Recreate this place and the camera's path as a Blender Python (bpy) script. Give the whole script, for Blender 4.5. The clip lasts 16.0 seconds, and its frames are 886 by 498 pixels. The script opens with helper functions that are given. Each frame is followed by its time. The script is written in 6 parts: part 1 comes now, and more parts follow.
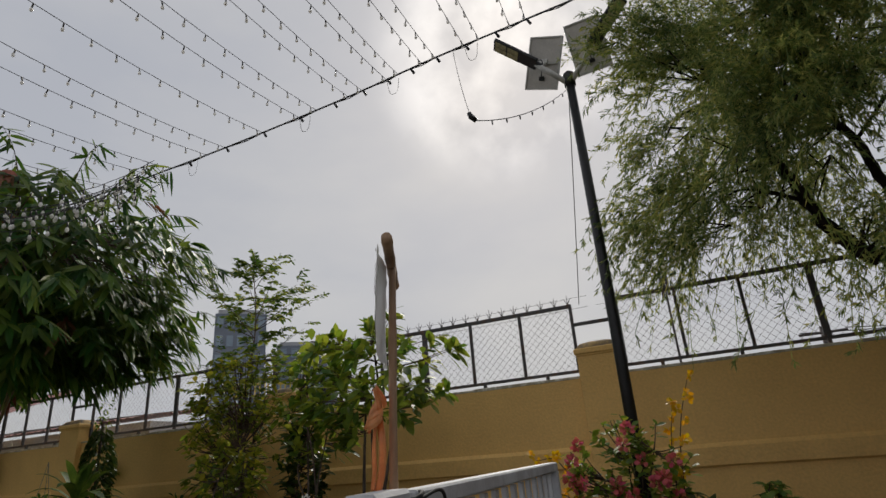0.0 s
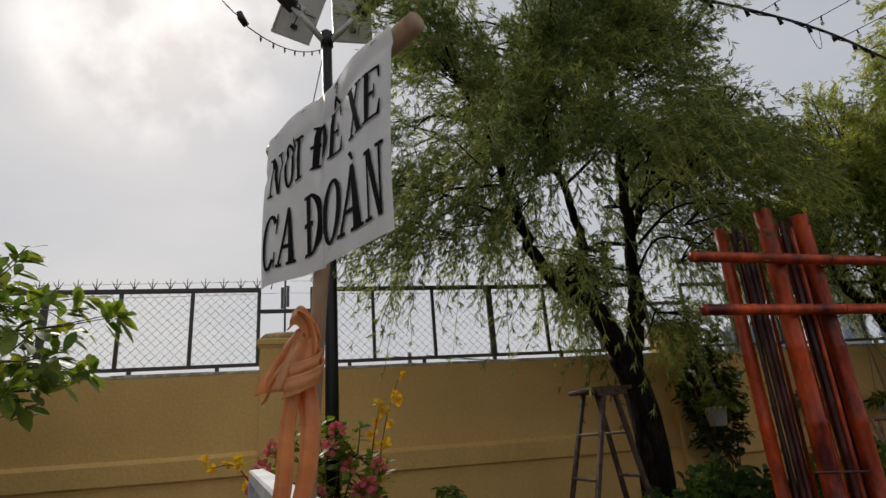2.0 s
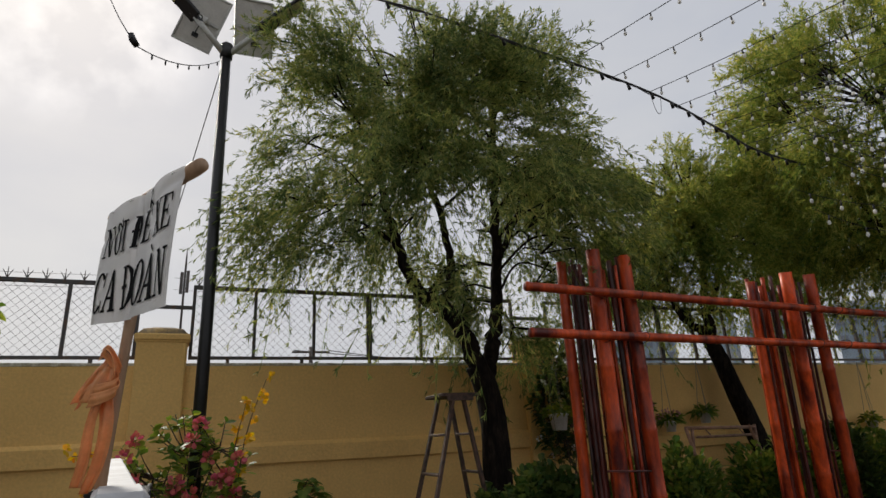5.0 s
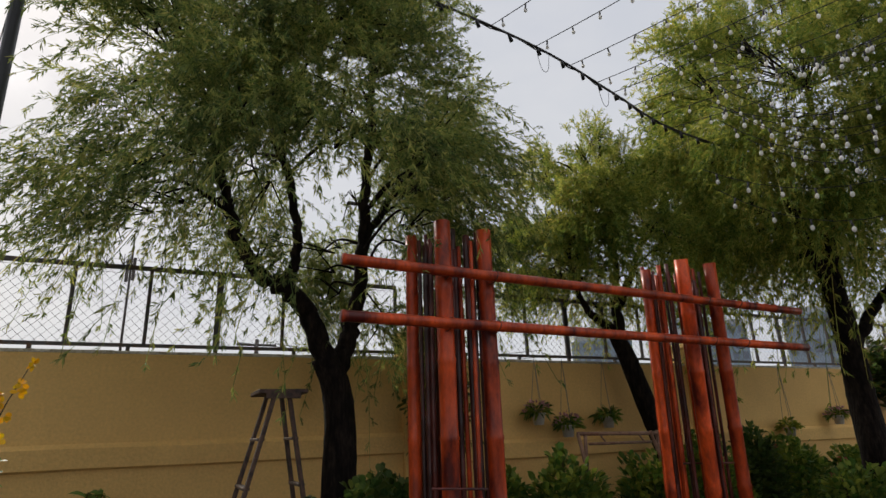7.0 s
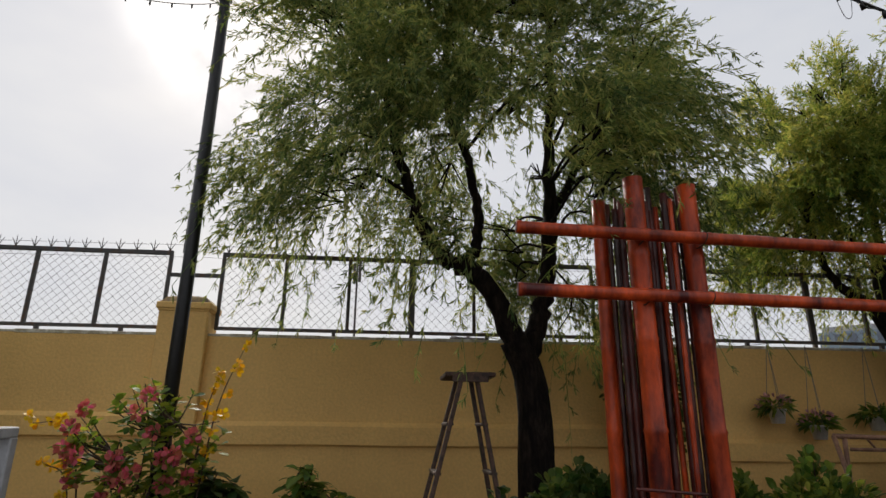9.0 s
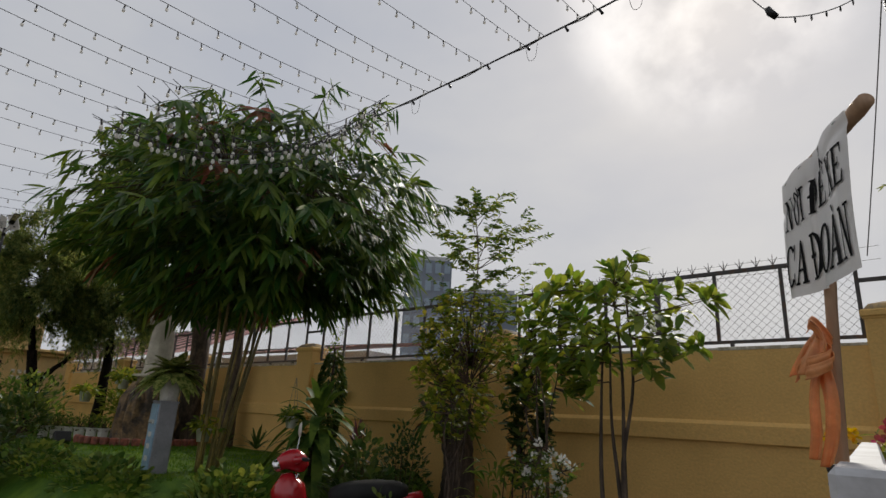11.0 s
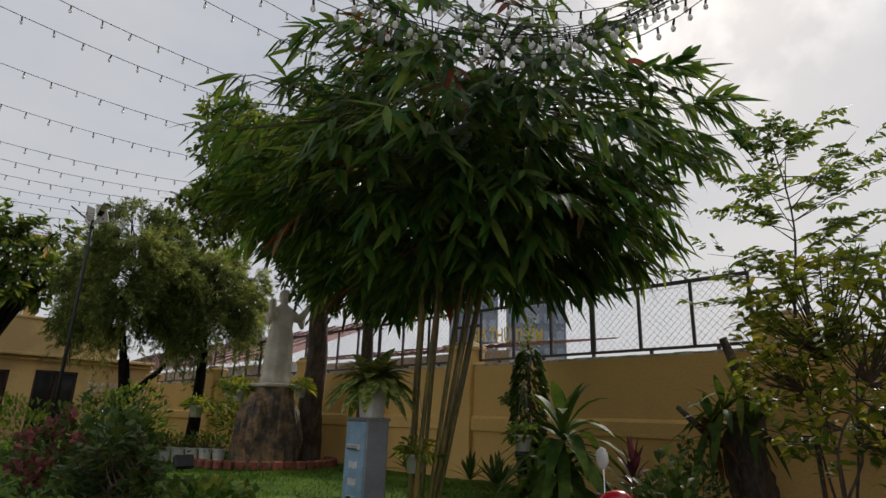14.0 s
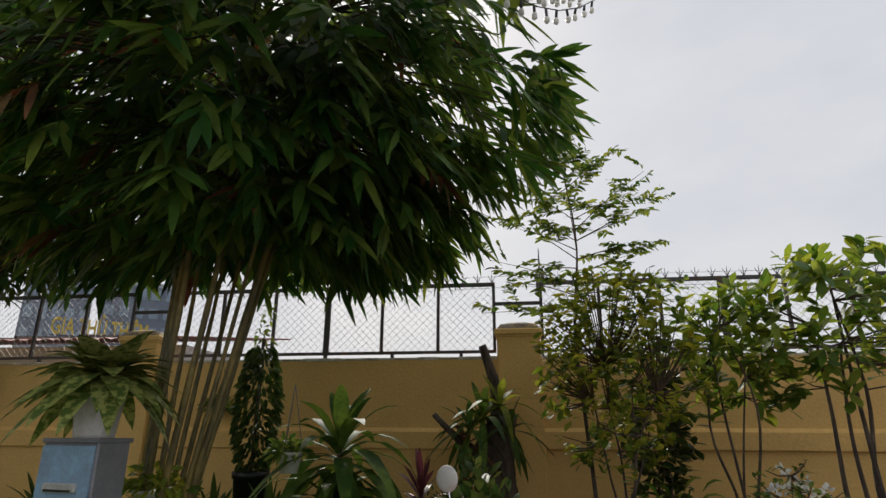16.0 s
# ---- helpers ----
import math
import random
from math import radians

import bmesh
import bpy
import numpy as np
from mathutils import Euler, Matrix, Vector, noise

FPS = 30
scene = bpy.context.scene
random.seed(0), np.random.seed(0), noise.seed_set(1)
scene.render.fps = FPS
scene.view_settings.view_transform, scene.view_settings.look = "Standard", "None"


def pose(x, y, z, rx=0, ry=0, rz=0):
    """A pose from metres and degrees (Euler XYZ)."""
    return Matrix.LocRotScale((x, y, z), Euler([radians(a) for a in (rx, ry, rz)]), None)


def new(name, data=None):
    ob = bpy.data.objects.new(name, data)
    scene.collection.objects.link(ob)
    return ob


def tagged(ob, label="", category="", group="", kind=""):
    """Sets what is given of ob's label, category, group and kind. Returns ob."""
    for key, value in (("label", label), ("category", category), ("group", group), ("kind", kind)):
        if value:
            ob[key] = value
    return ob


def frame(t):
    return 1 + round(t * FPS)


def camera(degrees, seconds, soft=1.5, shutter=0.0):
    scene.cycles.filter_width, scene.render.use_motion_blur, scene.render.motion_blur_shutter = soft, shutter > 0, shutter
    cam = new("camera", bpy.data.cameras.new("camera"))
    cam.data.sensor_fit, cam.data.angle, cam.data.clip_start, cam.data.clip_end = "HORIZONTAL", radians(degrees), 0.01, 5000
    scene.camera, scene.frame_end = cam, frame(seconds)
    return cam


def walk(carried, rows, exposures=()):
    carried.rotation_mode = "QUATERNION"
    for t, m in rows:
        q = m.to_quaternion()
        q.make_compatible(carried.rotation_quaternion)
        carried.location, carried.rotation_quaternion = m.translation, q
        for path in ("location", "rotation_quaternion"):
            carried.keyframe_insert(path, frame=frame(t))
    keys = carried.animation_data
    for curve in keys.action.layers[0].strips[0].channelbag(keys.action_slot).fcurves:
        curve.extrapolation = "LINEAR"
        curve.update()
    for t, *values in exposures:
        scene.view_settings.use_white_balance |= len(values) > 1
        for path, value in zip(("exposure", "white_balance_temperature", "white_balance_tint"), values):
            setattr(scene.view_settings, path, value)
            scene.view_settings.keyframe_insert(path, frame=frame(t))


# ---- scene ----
cam = camera(74.65, 16.0)
walk(cam, [
    (0.0, pose(0.958, -6.667, 1.522, 110.93, 4.08, 25.31)),
    (0.5, pose(0.515, -6.249, 1.559, 110.10, 3.71, 17.98)),
    (1.0, pose(0.274, -6.093, 1.552, 109.26, 3.67, 9.23)),
    (1.5, pose(0.099, -5.932, 1.544, 109.00, 3.96, -1.24)),
    (2.0, pose(0.009, -5.988, 1.565, 108.84, 4.27, -12.81)),
    (2.5, pose(-0.062, -6.154, 1.558, 108.52, 3.97, -17.85)),
    (3.0, pose(-0.213, -6.261, 1.575, 108.40, 3.77, -19.13)),
    (3.5, pose(-0.316, -6.449, 1.571, 108.35, 3.49, -20.24)),
    (4.0, pose(-0.250, -6.651, 1.550, 108.20, 3.33, -21.83)),
    (6.5, pose(1.226, -6.374, 1.545, 107.70, 2.21, -22.33)),
    (7.0, pose(1.538, -6.222, 1.567, 107.60, 2.04, -25.64)),
    (7.5, pose(1.786, -6.034, 1.544, 107.57, 1.86, -29.76)),
    (8.0, pose(1.933, -5.913, 1.553, 107.66, 1.59, -28.34)),
    (8.5, pose(1.973, -5.861, 1.537, 107.61, 0.61, -19.42)),
    (9.0, pose(1.815, -5.867, 1.527, 107.32, -0.52, -5.49)),
    (9.5, pose(1.517, -6.073, 1.536, 107.07, -1.34, 9.54)),
    (10.0, pose(1.133, -6.264, 1.514, 106.87, -2.11, 24.07)),
    (12.5, pose(-1.316, -6.853, 1.558, 105.85, -2.77, 48.88)),
    (13.0, pose(-1.872, -6.727, 1.566, 106.01, -2.53, 50.00)),
    (13.5, pose(-2.349, -6.706, 1.555, 106.26, -2.31, 50.09)),
    (14.0, pose(-2.810, -6.630, 1.542, 106.70, -1.91, 44.98)),
    (14.5, pose(-3.294, -6.553, 1.546, 107.17, -1.34, 34.84)),
    (15.0, pose(-3.694, -6.494, 1.547, 107.70, -0.88, 23.97)),
    (15.5, pose(-4.190, -6.409, 1.579, 107.82, -0.39, 14.59)),
    (16.0, pose(-4.602, -6.416, 1.585, 107.81, -0.20, 7.45)),
], exposures=[(0.0, 0.2), (2.0, 0.36), (3.5, 0.45), (6.5, 0.60), (8.0, 0.76), (9.0, 0.70), (10.0, 0.34), (12.5, 0.31), (13.5, 0.38), (14.5, 0.48), (16.0, 0.68)])

# ---- world, sun, exposure ----
SUN_AZ, SUN_EL = 15.0, 38.5          # degrees left of +y, degrees up
SUN_DIR = Vector((-math.sin(radians(SUN_AZ)) * math.cos(radians(SUN_EL)),
                  math.cos(radians(SUN_AZ)) * math.cos(radians(SUN_EL)), math.sin(radians(SUN_EL))))


def make_world():
    w = bpy.data.worlds.new("hazy_sky")
    scene.world = w
    w.use_nodes = True
    nt = w.node_tree
    n, l = nt.nodes, nt.links
    n.clear()
    out = n.new("ShaderNodeOutputWorld")
    bg = n.new("ShaderNodeBackground")
    sky = n.new("ShaderNodeTexSky")
    sky.sky_type = "NISHITA"
    sky.sun_disc = False
    sky.sun_elevation, sky.sun_rotation = radians(SUN_EL), radians(-SUN_AZ)
    sky.dust_density, sky.air_density = 4.0, 1.2
    tc = n.new("ShaderNodeTexCoord")
    mp = n.new("ShaderNodeMapping")
    mp.inputs["Scale"].default_value = (1.0, 1.0, 2.2)
    no = n.new("ShaderNodeTexNoise")
    no.inputs["Scale"].default_value, no.inputs["Detail"].default_value = 1.9, 5.0
    no.inputs["Roughness"].default_value = 0.55
    l.new(tc.outputs["Generated"], mp.inputs[0])
    l.new(mp.outputs[0], no.inputs["Vector"])
    ramp = n.new("ShaderNodeValToRGB")
    ramp.color_ramp.elements[0].position, ramp.color_ramp.elements[0].color = 0.34, (0.415, 0.432, 0.478, 1)
    ramp.color_ramp.elements[1].position, ramp.color_ramp.elements[1].color = 0.68, (0.512, 0.514, 0.526, 1)
    l.new(no.outputs["Fac"], ramp.inputs[0])
    # brightening of the cloud in front of the sun
    dot = n.new("ShaderNodeVectorMath")
    dot.operation = "DOT_PRODUCT"
    dot.inputs[1].default_value = SUN_DIR
    l.new(tc.outputs["Generated"], dot.inputs[0])
    near = n.new("ShaderNodeMapRange")
    near.interpolation_type = "SMOOTHSTEP"
    near.inputs["From Min"].default_value, near.inputs["From Max"].default_value = 0.972, 0.997
    l.new(dot.outputs["Value"], near.inputs["Value"])
    puff = n.new("ShaderNodeTexNoise")
    puff.inputs["Scale"].default_value, puff.inputs["Detail"].default_value = 7.0, 6.0
    l.new(tc.outputs["Generated"], puff.inputs["Vector"])
    pr = n.new("ShaderNodeMapRange")
    pr.inputs["From Min"].default_value, pr.inputs["From Max"].default_value = 0.42, 0.68
    l.new(puff.outputs["Fac"], pr.inputs["Value"])
    mul = n.new("ShaderNodeMath")
    mul.operation = "MULTIPLY"
    l.new(near.outputs[0], mul.inputs[0])
    l.new(pr.outputs[0], mul.inputs[1])
    glow = n.new("ShaderNodeMix")
    glow.data_type = "RGBA"
    glow.blend_type = "ADD"
    glow.inputs["B"].default_value = (0.44, 0.41, 0.37, 1)
    l.new(mul.outputs[0], glow.inputs["Factor"])
    l.new(ramp.outputs[0], glow.inputs["A"])
    # thin blue of the clear sky behind the haze
    sc = n.new("ShaderNodeVectorMath")
    sc.operation = "SCALE"
    sc.inputs["Scale"].default_value = 0.03
    l.new(sky.outputs[0], sc.inputs[0])
    mix = n.new("ShaderNodeMix")
    mix.data_type = "RGBA"
    mix.inputs["Factor"].default_value = 0.85
    l.new(sc.outputs[0], mix.inputs["A"])
    l.new(glow.outputs["Result"], mix.inputs["B"])
    l.new(mix.outputs["Result"], bg.inputs["Color"])
    bg.inputs["Strength"].default_value = 1.0
    l.new(bg.outputs[0], out.inputs[0])


make_world()
sun = bpy.data.lights.new("sun", "SUN")
sun.energy, sun.angle, sun.color = 1.9, radians(10), (1.0, 0.94, 0.84)
sun_ob = new("sun", sun)
sun_ob.rotation_mode = "QUATERNION"
sun_ob.rotation_quaternion = SUN_DIR.to_track_quat("Z", "Y")

# ---- materials ----


def mat(name, col, rough=0.6, metal=0.0, var=0.12, scale=6.0, fine=60.0, bump=0.15, col2=None, mixpos=(0.42, 0.62),
        island=0.0, thin=0.0, spec=0.5, stretch=(1, 1, 1), random_ob=0.0, coat=0.0):
    """A surface: base colour with broad stains (col2 or darker) and fine grain, bump at the grain's size."""
    m = bpy.data.materials.new(name)
    m.use_nodes = True
    nt = m.node_tree
    n, l = nt.nodes, nt.links
    b = n["Principled BSDF"]
    tc = n.new("ShaderNodeTexCoord")
    mp = n.new("ShaderNodeMapping")
    mp.inputs["Scale"].default_value = stretch
    l.new(tc.outputs["Object"], mp.inputs[0])
    n1 = n.new("ShaderNodeTexNoise")
    n1.inputs["Scale"].default_value, n1.inputs["Detail"].default_value = scale, 6.0
    n1.inputs["Roughness"].default_value = 0.62
    n2 = n.new("ShaderNodeTexNoise")
    n2.inputs["Scale"].default_value, n2.inputs["Detail"].default_value = fine, 4.0
    l.new(mp.outputs[0], n1.inputs["Vector"])
    l.new(mp.outputs[0], n2.inputs["Vector"])
    r = n.new("ShaderNodeMapRange")
    r.inputs["From Min"].default_value, r.inputs["From Max"].default_value = mixpos
    l.new(n1.outputs["Fac"], r.inputs["Value"])
    c2 = col2 or tuple(c * (1 - 2.2 * var) for c in col)
    mx = n.new("ShaderNodeMix")
    mx.data_type = "RGBA"
    mx.inputs["A"].default_value, mx.inputs["B"].default_value = (*c2, 1), (*col, 1)
    l.new(r.outputs[0], mx.inputs["Factor"])
    hsv = n.new("ShaderNodeHueSaturation")
    l.new(mx.outputs["Result"], hsv.inputs["Color"])
    g = n.new("ShaderNodeMapRange")
    g.inputs["From Min"].default_value, g.inputs["From Max"].default_value = 0.3, 0.7
    g.inputs["To Min"].default_value, g.inputs["To Max"].default_value = 1 - var, 1 + var
    l.new(n2.outputs["Fac"], g.inputs["Value"])
    last = g.outputs[0]
    if island or random_ob:
        src = n.new("ShaderNodeNewGeometry").outputs["Random Per Island"] if island else n.new("ShaderNodeObjectInfo").outputs["Random"]
        amount = island or random_ob
        iv = n.new("ShaderNodeMapRange")
        iv.inputs["To Min"].default_value, iv.inputs["To Max"].default_value = 1 - amount, 1 + amount
        l.new(src, iv.inputs["Value"])
        mm = n.new("ShaderNodeMath")
        mm.operation = "MULTIPLY"
        l.new(last, mm.inputs[0])
        l.new(iv.outputs[0], mm.inputs[1])
        last = mm.outputs[0]
        if island:
            hv = n.new("ShaderNodeMapRange")
            hv.inputs["To Min"].default_value, hv.inputs["To Max"].default_value = 0.5 + 0.035 * island / 0.3, 0.5 - 0.03 * island / 0.3
            l.new(src, hv.inputs["Value"])
            l.new(hv.outputs[0], hsv.inputs["Hue"])
    l.new(last, hsv.inputs["Value"])
    l.new(hsv.outputs[0], b.inputs["Base Color"])
    b.inputs["Roughness"].default_value, b.inputs["Metallic"].default_value = rough, metal
    b.inputs["Specular IOR Level"].default_value = spec
    b.inputs["Coat Weight"].default_value = coat
    if bump:
        bp = n.new("ShaderNodeBump")
        bp.inputs["Strength"].default_value, bp.inputs["Distance"].default_value = bump, 0.01
        l.new(n2.outputs["Fac"], bp.inputs["Height"])
        l.new(bp.outputs[0], b.inputs["Normal"])
    if thin:
        t = n.new("ShaderNodeBsdfTranslucent")
        hs2 = n.new("ShaderNodeHueSaturation")
        hs2.inputs["Hue"].default_value, hs2.inputs["Saturation"].default_value, hs2.inputs["Value"].default_value = 0.48, 1.05, 1.5
        l.new(hsv.outputs[0], hs2.inputs["Color"])
        l.new(hs2.outputs[0], t.inputs["Color"])
        ms = n.new("ShaderNodeMixShader")
        ms.inputs[0].default_value = thin
        l.new(b.outputs[0], ms.inputs[1])
        l.new(t.outputs[0], ms.inputs[2])
        l.new(ms.outputs[0], n["Material Output"].inputs["Surface"])
    return m


M_WALL = mat("ochre_wall_paint", (0.80, 0.50, 0.165), 0.75, var=0.075, scale=1.1, fine=38, bump=0.5, col2=(0.70, 0.43, 0.14), mixpos=(0.3, 0.6))
M_CAP = mat("weathered_pillar_cap", (0.40, 0.26, 0.09), 0.85, var=0.15, scale=7, fine=60, bump=0.4, col2=(0.12, 0.10, 0.075))
M_COPE = mat("bleached_wall_coping", (0.72, 0.68, 0.58), 0.85, var=0.15, scale=9, fine=60, bump=0.5, col2=(0.42, 0.36, 0.25))
M_STEEL = mat("dark_fence_steel", (0.085, 0.08, 0.078), 0.6, 0.3, var=0.2, scale=14, fine=90, bump=0.2, col2=(0.12, 0.07, 0.045), mixpos=(0.35, 0.5))
M_WIRE = mat("galvanised_wire", (0.22, 0.21, 0.20), 0.5, 0.6, var=0.1, bump=0)
M_GATE = mat("grey_white_gate_paint", (0.50, 0.51, 0.53), 0.5, var=0.06, scale=5, fine=50, bump=0.12, col2=(0.38, 0.38, 0.39))
M_BANNER = mat("white_banner_film", (0.74, 0.73, 0.72), 0.32, var=0.03, scale=8, fine=20, bump=0.12, thin=0.25)
M_INK = mat("black_ink", (0.010, 0.010, 0.011), 0.8, var=0.1, bump=0, spec=0.08)
M_STAKE = mat("dry_bamboo", (0.42, 0.27, 0.16), 0.55, var=0.15, scale=9, fine=50, bump=0.2, col2=(0.24, 0.14, 0.08), stretch=(1, 1, 0.2))
M_RIBBON = mat("peach_satin", (0.74, 0.36, 0.14), 0.30, var=0.06, scale=12, fine=80, bump=0.1, col2=(0.56, 0.24, 0.08), thin=0.28)
M_BLACK = mat("black_paint", (0.012, 0.012, 0.013), 0.42, 0.1, var=0.2, scale=10, fine=70, bump=0.1)
M_RUBBER = mat("black_rubber", (0.015, 0.015, 0.015), 0.75, var=0.2, bump=0.1)
M_ARM = mat("galvanised_arm", (0.55, 0.54, 0.50), 0.45, 0.35, var=0.1, scale=9, bump=0.1)
M_PANEL = mat("solar_panel_back", (0.60, 0.57, 0.52), 0.6, var=0.06, scale=6, bump=0.05)
M_PV = mat("photovoltaic_cell", (0.01, 0.015, 0.05), 0.12, var=0.1, bump=0)
M_LED = mat("yellowed_led_lens", (0.50, 0.47, 0.25), 0.25, var=0.15, scale=30, bump=0.1)
M_LACQ = mat("red_lacquered_bamboo", (0.58, 0.075, 0.015), 0.36, var=0.2, scale=5.5, fine=40, bump=0.12, col2=(0.075, 0.008, 0.006), spec=0.3,
             mixpos=(0.36, 0.60), stretch=(1, 1, 0.35), random_ob=0.25, coat=0.08)
M_LACQ2 = mat("dark_lacquered_bamboo", (0.13, 0.026, 0.018), 0.38, var=0.25, scale=7, fine=40, bump=0.12, col2=(0.03, 0.008, 0.007),
              stretch=(1, 1, 0.3), random_ob=0.4)
M_OLDWOOD = mat("paint_spattered_wood", (0.085, 0.045, 0.03), 0.7, var=0.25, scale=22, fine=60, bump=0.3, col2=(0.03, 0.018, 0.014), mixpos=(0.4, 0.55))
M_BROWN = mat("brown_painted_tube", (0.36, 0.20, 0.13), 0.55, var=0.15, scale=12, bump=0.15, col2=(0.20, 0.10, 0.06))
M_BARK = mat("dark_furrowed_bark", (0.024, 0.017, 0.013), 0.95, var=0.45, scale=14, fine=42, bump=1.4, col2=(0.008, 0.006, 0.005), stretch=(1, 1, 0.3), spec=0.15)
M_BARK2 = mat("grey_brown_bark", (0.12, 0.085, 0.06), 0.88, var=0.3, scale=9, fine=40, bump=0.8, col2=(0.05, 0.035, 0.026), stretch=(1, 1, 0.4))
M_TWIG = mat("brown_twig", (0.10, 0.06, 0.035), 0.8, var=0.2, bump=0.2)
M_CULM = mat("bamboo_culm", (0.30, 0.215, 0.060), 0.45, var=0.2, scale=5, fine=40, bump=0.15, col2=(0.13, 0.105, 0.035), stretch=(1, 1, 0.4))
M_WILLOW = mat("weeping_leaf", (0.265, 0.315, 0.088), 0.6, var=0.12, scale=1.3, fine=20, bump=0, col2=(0.100, 0.138, 0.045), island=0.5, thin=0.50, spec=0.15)
M_WILLOW2 = mat("yellow_green_weeping_leaf", (0.320, 0.355, 0.080), 0.6, var=0.12, scale=1.3, fine=20, bump=0, col2=(0.150, 0.205, 0.040), island=0.5, thin=0.52, spec=0.15)
M_BAMLEAF = mat("glossy_bamboo_leaf", (0.105, 0.190, 0.030), 0.40, var=0.10, scale=1.5, fine=25, bump=0, col2=(0.050, 0.100, 0.020), island=0.45, thin=0.40, spec=0.22)
M_DEADLEAF = mat("dry_brown_leaf", (0.24, 0.11, 0.04), 0.7, var=0.2, island=0.3, thin=0.3, bump=0)
M_MAGN = mat("bright_green_leaf", (0.200, 0.278, 0.034), 0.45, var=0.1, scale=2, fine=25, bump=0, col2=(0.120, 0.185, 0.030), island=0.4, thin=0.48, spec=0.4)
M_SHRUB = mat("mid_green_leaf", (0.185, 0.260, 0.046), 0.5, var=0.12, scale=3, fine=25, bump=0, col2=(0.080, 0.130, 0.026), island=0.45, thin=0.42, spec=0.2)
M_YSHRUB = mat("olive_green_leaf", (0.27, 0.30, 0.035), 0.5, var=0.12, scale=3, fine=25, bump=0, col2=(0.110, 0.150, 0.022), island=0.4, thin=0.45, spec=0.15)
M_DARKLEAF = mat("dark_glossy_leaf", (0.065, 0.105, 0.024), 0.38, var=0.12, scale=3, fine=25, bump=0, island=0.4, thin=0.25, spec=0.15)
M_DRAC = mat("strap_leaf", (0.120, 0.185, 0.030), 0.55, var=0.1, scale=4, fine=25, bump=0, col2=(0.035, 0.077, 0.015), island=0.3, thin=0.22, spec=0.15)
M_DIEFF = mat("pale_blotched_leaf", (0.34, 0.36, 0.11), 0.42, var=0.1, scale=22, fine=60, bump=0, col2=(0.09, 0.14, 0.03), mixpos=(0.45, 0.55), island=0.2, thin=0.25, spec=0.15)
M_MAROON = mat("maroon_leaf", (0.10, 0.025, 0.025), 0.4, var=0.15, island=0.35, thin=0.25, bump=0)
M_GRASS = mat("lawn_grass", (0.10, 0.165, 0.012), 0.7, var=0.15, scale=2.5, fine=30, bump=0.3, col2=(0.045, 0.103, 0.009), island=0.0, spec=0.15)
M_BLADE = mat("grass_blade", (0.100, 0.196, 0.015), 0.55, var=0.1, scale=2.5, fine=30, bump=0, col2=(0.050, 0.113, 0.009), island=0.3, thin=0.35, spec=0.15)
M_PINK = mat("pink_blossom", (0.60, 0.145, 0.115), 0.6, var=0.15, island=0.3, thin=0.3, bump=0)
M_PALEPINK = mat("pale_pink_blossom", (0.62, 0.30, 0.30), 0.6, var=0.15, island=0.25, thin=0.3, bump=0)
M_RED = mat("brick_red_blossom", (0.26, 0.085, 0.06), 0.6, var=0.2, island=0.4, thin=0.2, bump=0)
M_YELLOW = mat("yellow_blossom", (0.72, 0.48, 0.02), 0.55, var=0.1, island=0.2, thin=0.35, bump=0)
M_WHITEFL = mat("white_blossom", (0.75, 0.74, 0.70), 0.6, var=0.06, island=0.12, thin=0.3, bump=0)
M_PLASTIC = mat("white_plastic", (0.74, 0.72, 0.68), 0.4, var=0.06, scale=7, bump=0.05, col2=(0.60, 0.57, 0.52))
M_TERRA = mat("terracotta", (0.34, 0.10, 0.06), 0.8, var=0.2, scale=10, bump=0.4, col2=(0.18, 0.06, 0.04), random_ob=0.25)
M_STONE = mat("pale_statue_stone", (0.62, 0.57, 0.47), 0.75, var=0.08, scale=4, fine=50, bump=0.2, col2=(0.46, 0.41, 0.33))
M_ROCK = mat("brown_rock", (0.30, 0.19, 0.095), 0.85, var=0.3, scale=4, fine=18, bump=0.8, col2=(0.07, 0.055, 0.045))
M_BOXBLUE = mat("faded_blue_box_paint", (0.26, 0.42, 0.56), 0.5, var=0.1, scale=7, bump=0.1, col2=(0.22, 0.32, 0.42))
M_BOXGREY = mat("grey_metal_sheet", (0.26, 0.26, 0.28), 0.45, 0.2, var=0.08, scale=5, bump=0.08)
M_SOIL = mat("dark_garden_soil", (0.075, 0.055, 0.038), 0.95, var=0.3, scale=3, fine=30, bump=0.8, col2=(0.035, 0.03, 0.02))
M_PAVE = mat("worn_concrete", (0.50, 0.47, 0.42), 0.85, var=0.12, scale=1.2, fine=40, bump=0.4, col2=(0.36, 0.335, 0.30), random_ob=0.1)
M_REDPAINT = mat("red_motorbike_paint", (0.42, 0.012, 0.02), 0.2, var=0.05, bump=0, coat=0.6)
M_CHROME = mat("chrome", (0.75, 0.75, 0.76), 0.08, 1.0, var=0.03, bump=0)
M_MIRROR = mat("mirror_glass", (0.88, 0.88, 0.88), 0.02, 1.0, var=0.0, bump=0)
M_BULB = mat("frosted_bulb", (0.78, 0.77, 0.74), 0.25, var=0.03, bump=0, thin=0.4)
M_CORD = mat("dark_cord", (0.035, 0.033, 0.032), 0.6, var=0.1, bump=0)
M_HOUSE = mat("cream_house_paint", (0.68, 0.46, 0.18), 0.8, var=0.05, scale=0.8, fine=30, bump=0.15, col2=(0.48, 0.33, 0.14))
M_DOOR = mat("dark_brown_door", (0.05, 0.02, 0.015), 0.4, var=0.2, scale=6, bump=0.1)
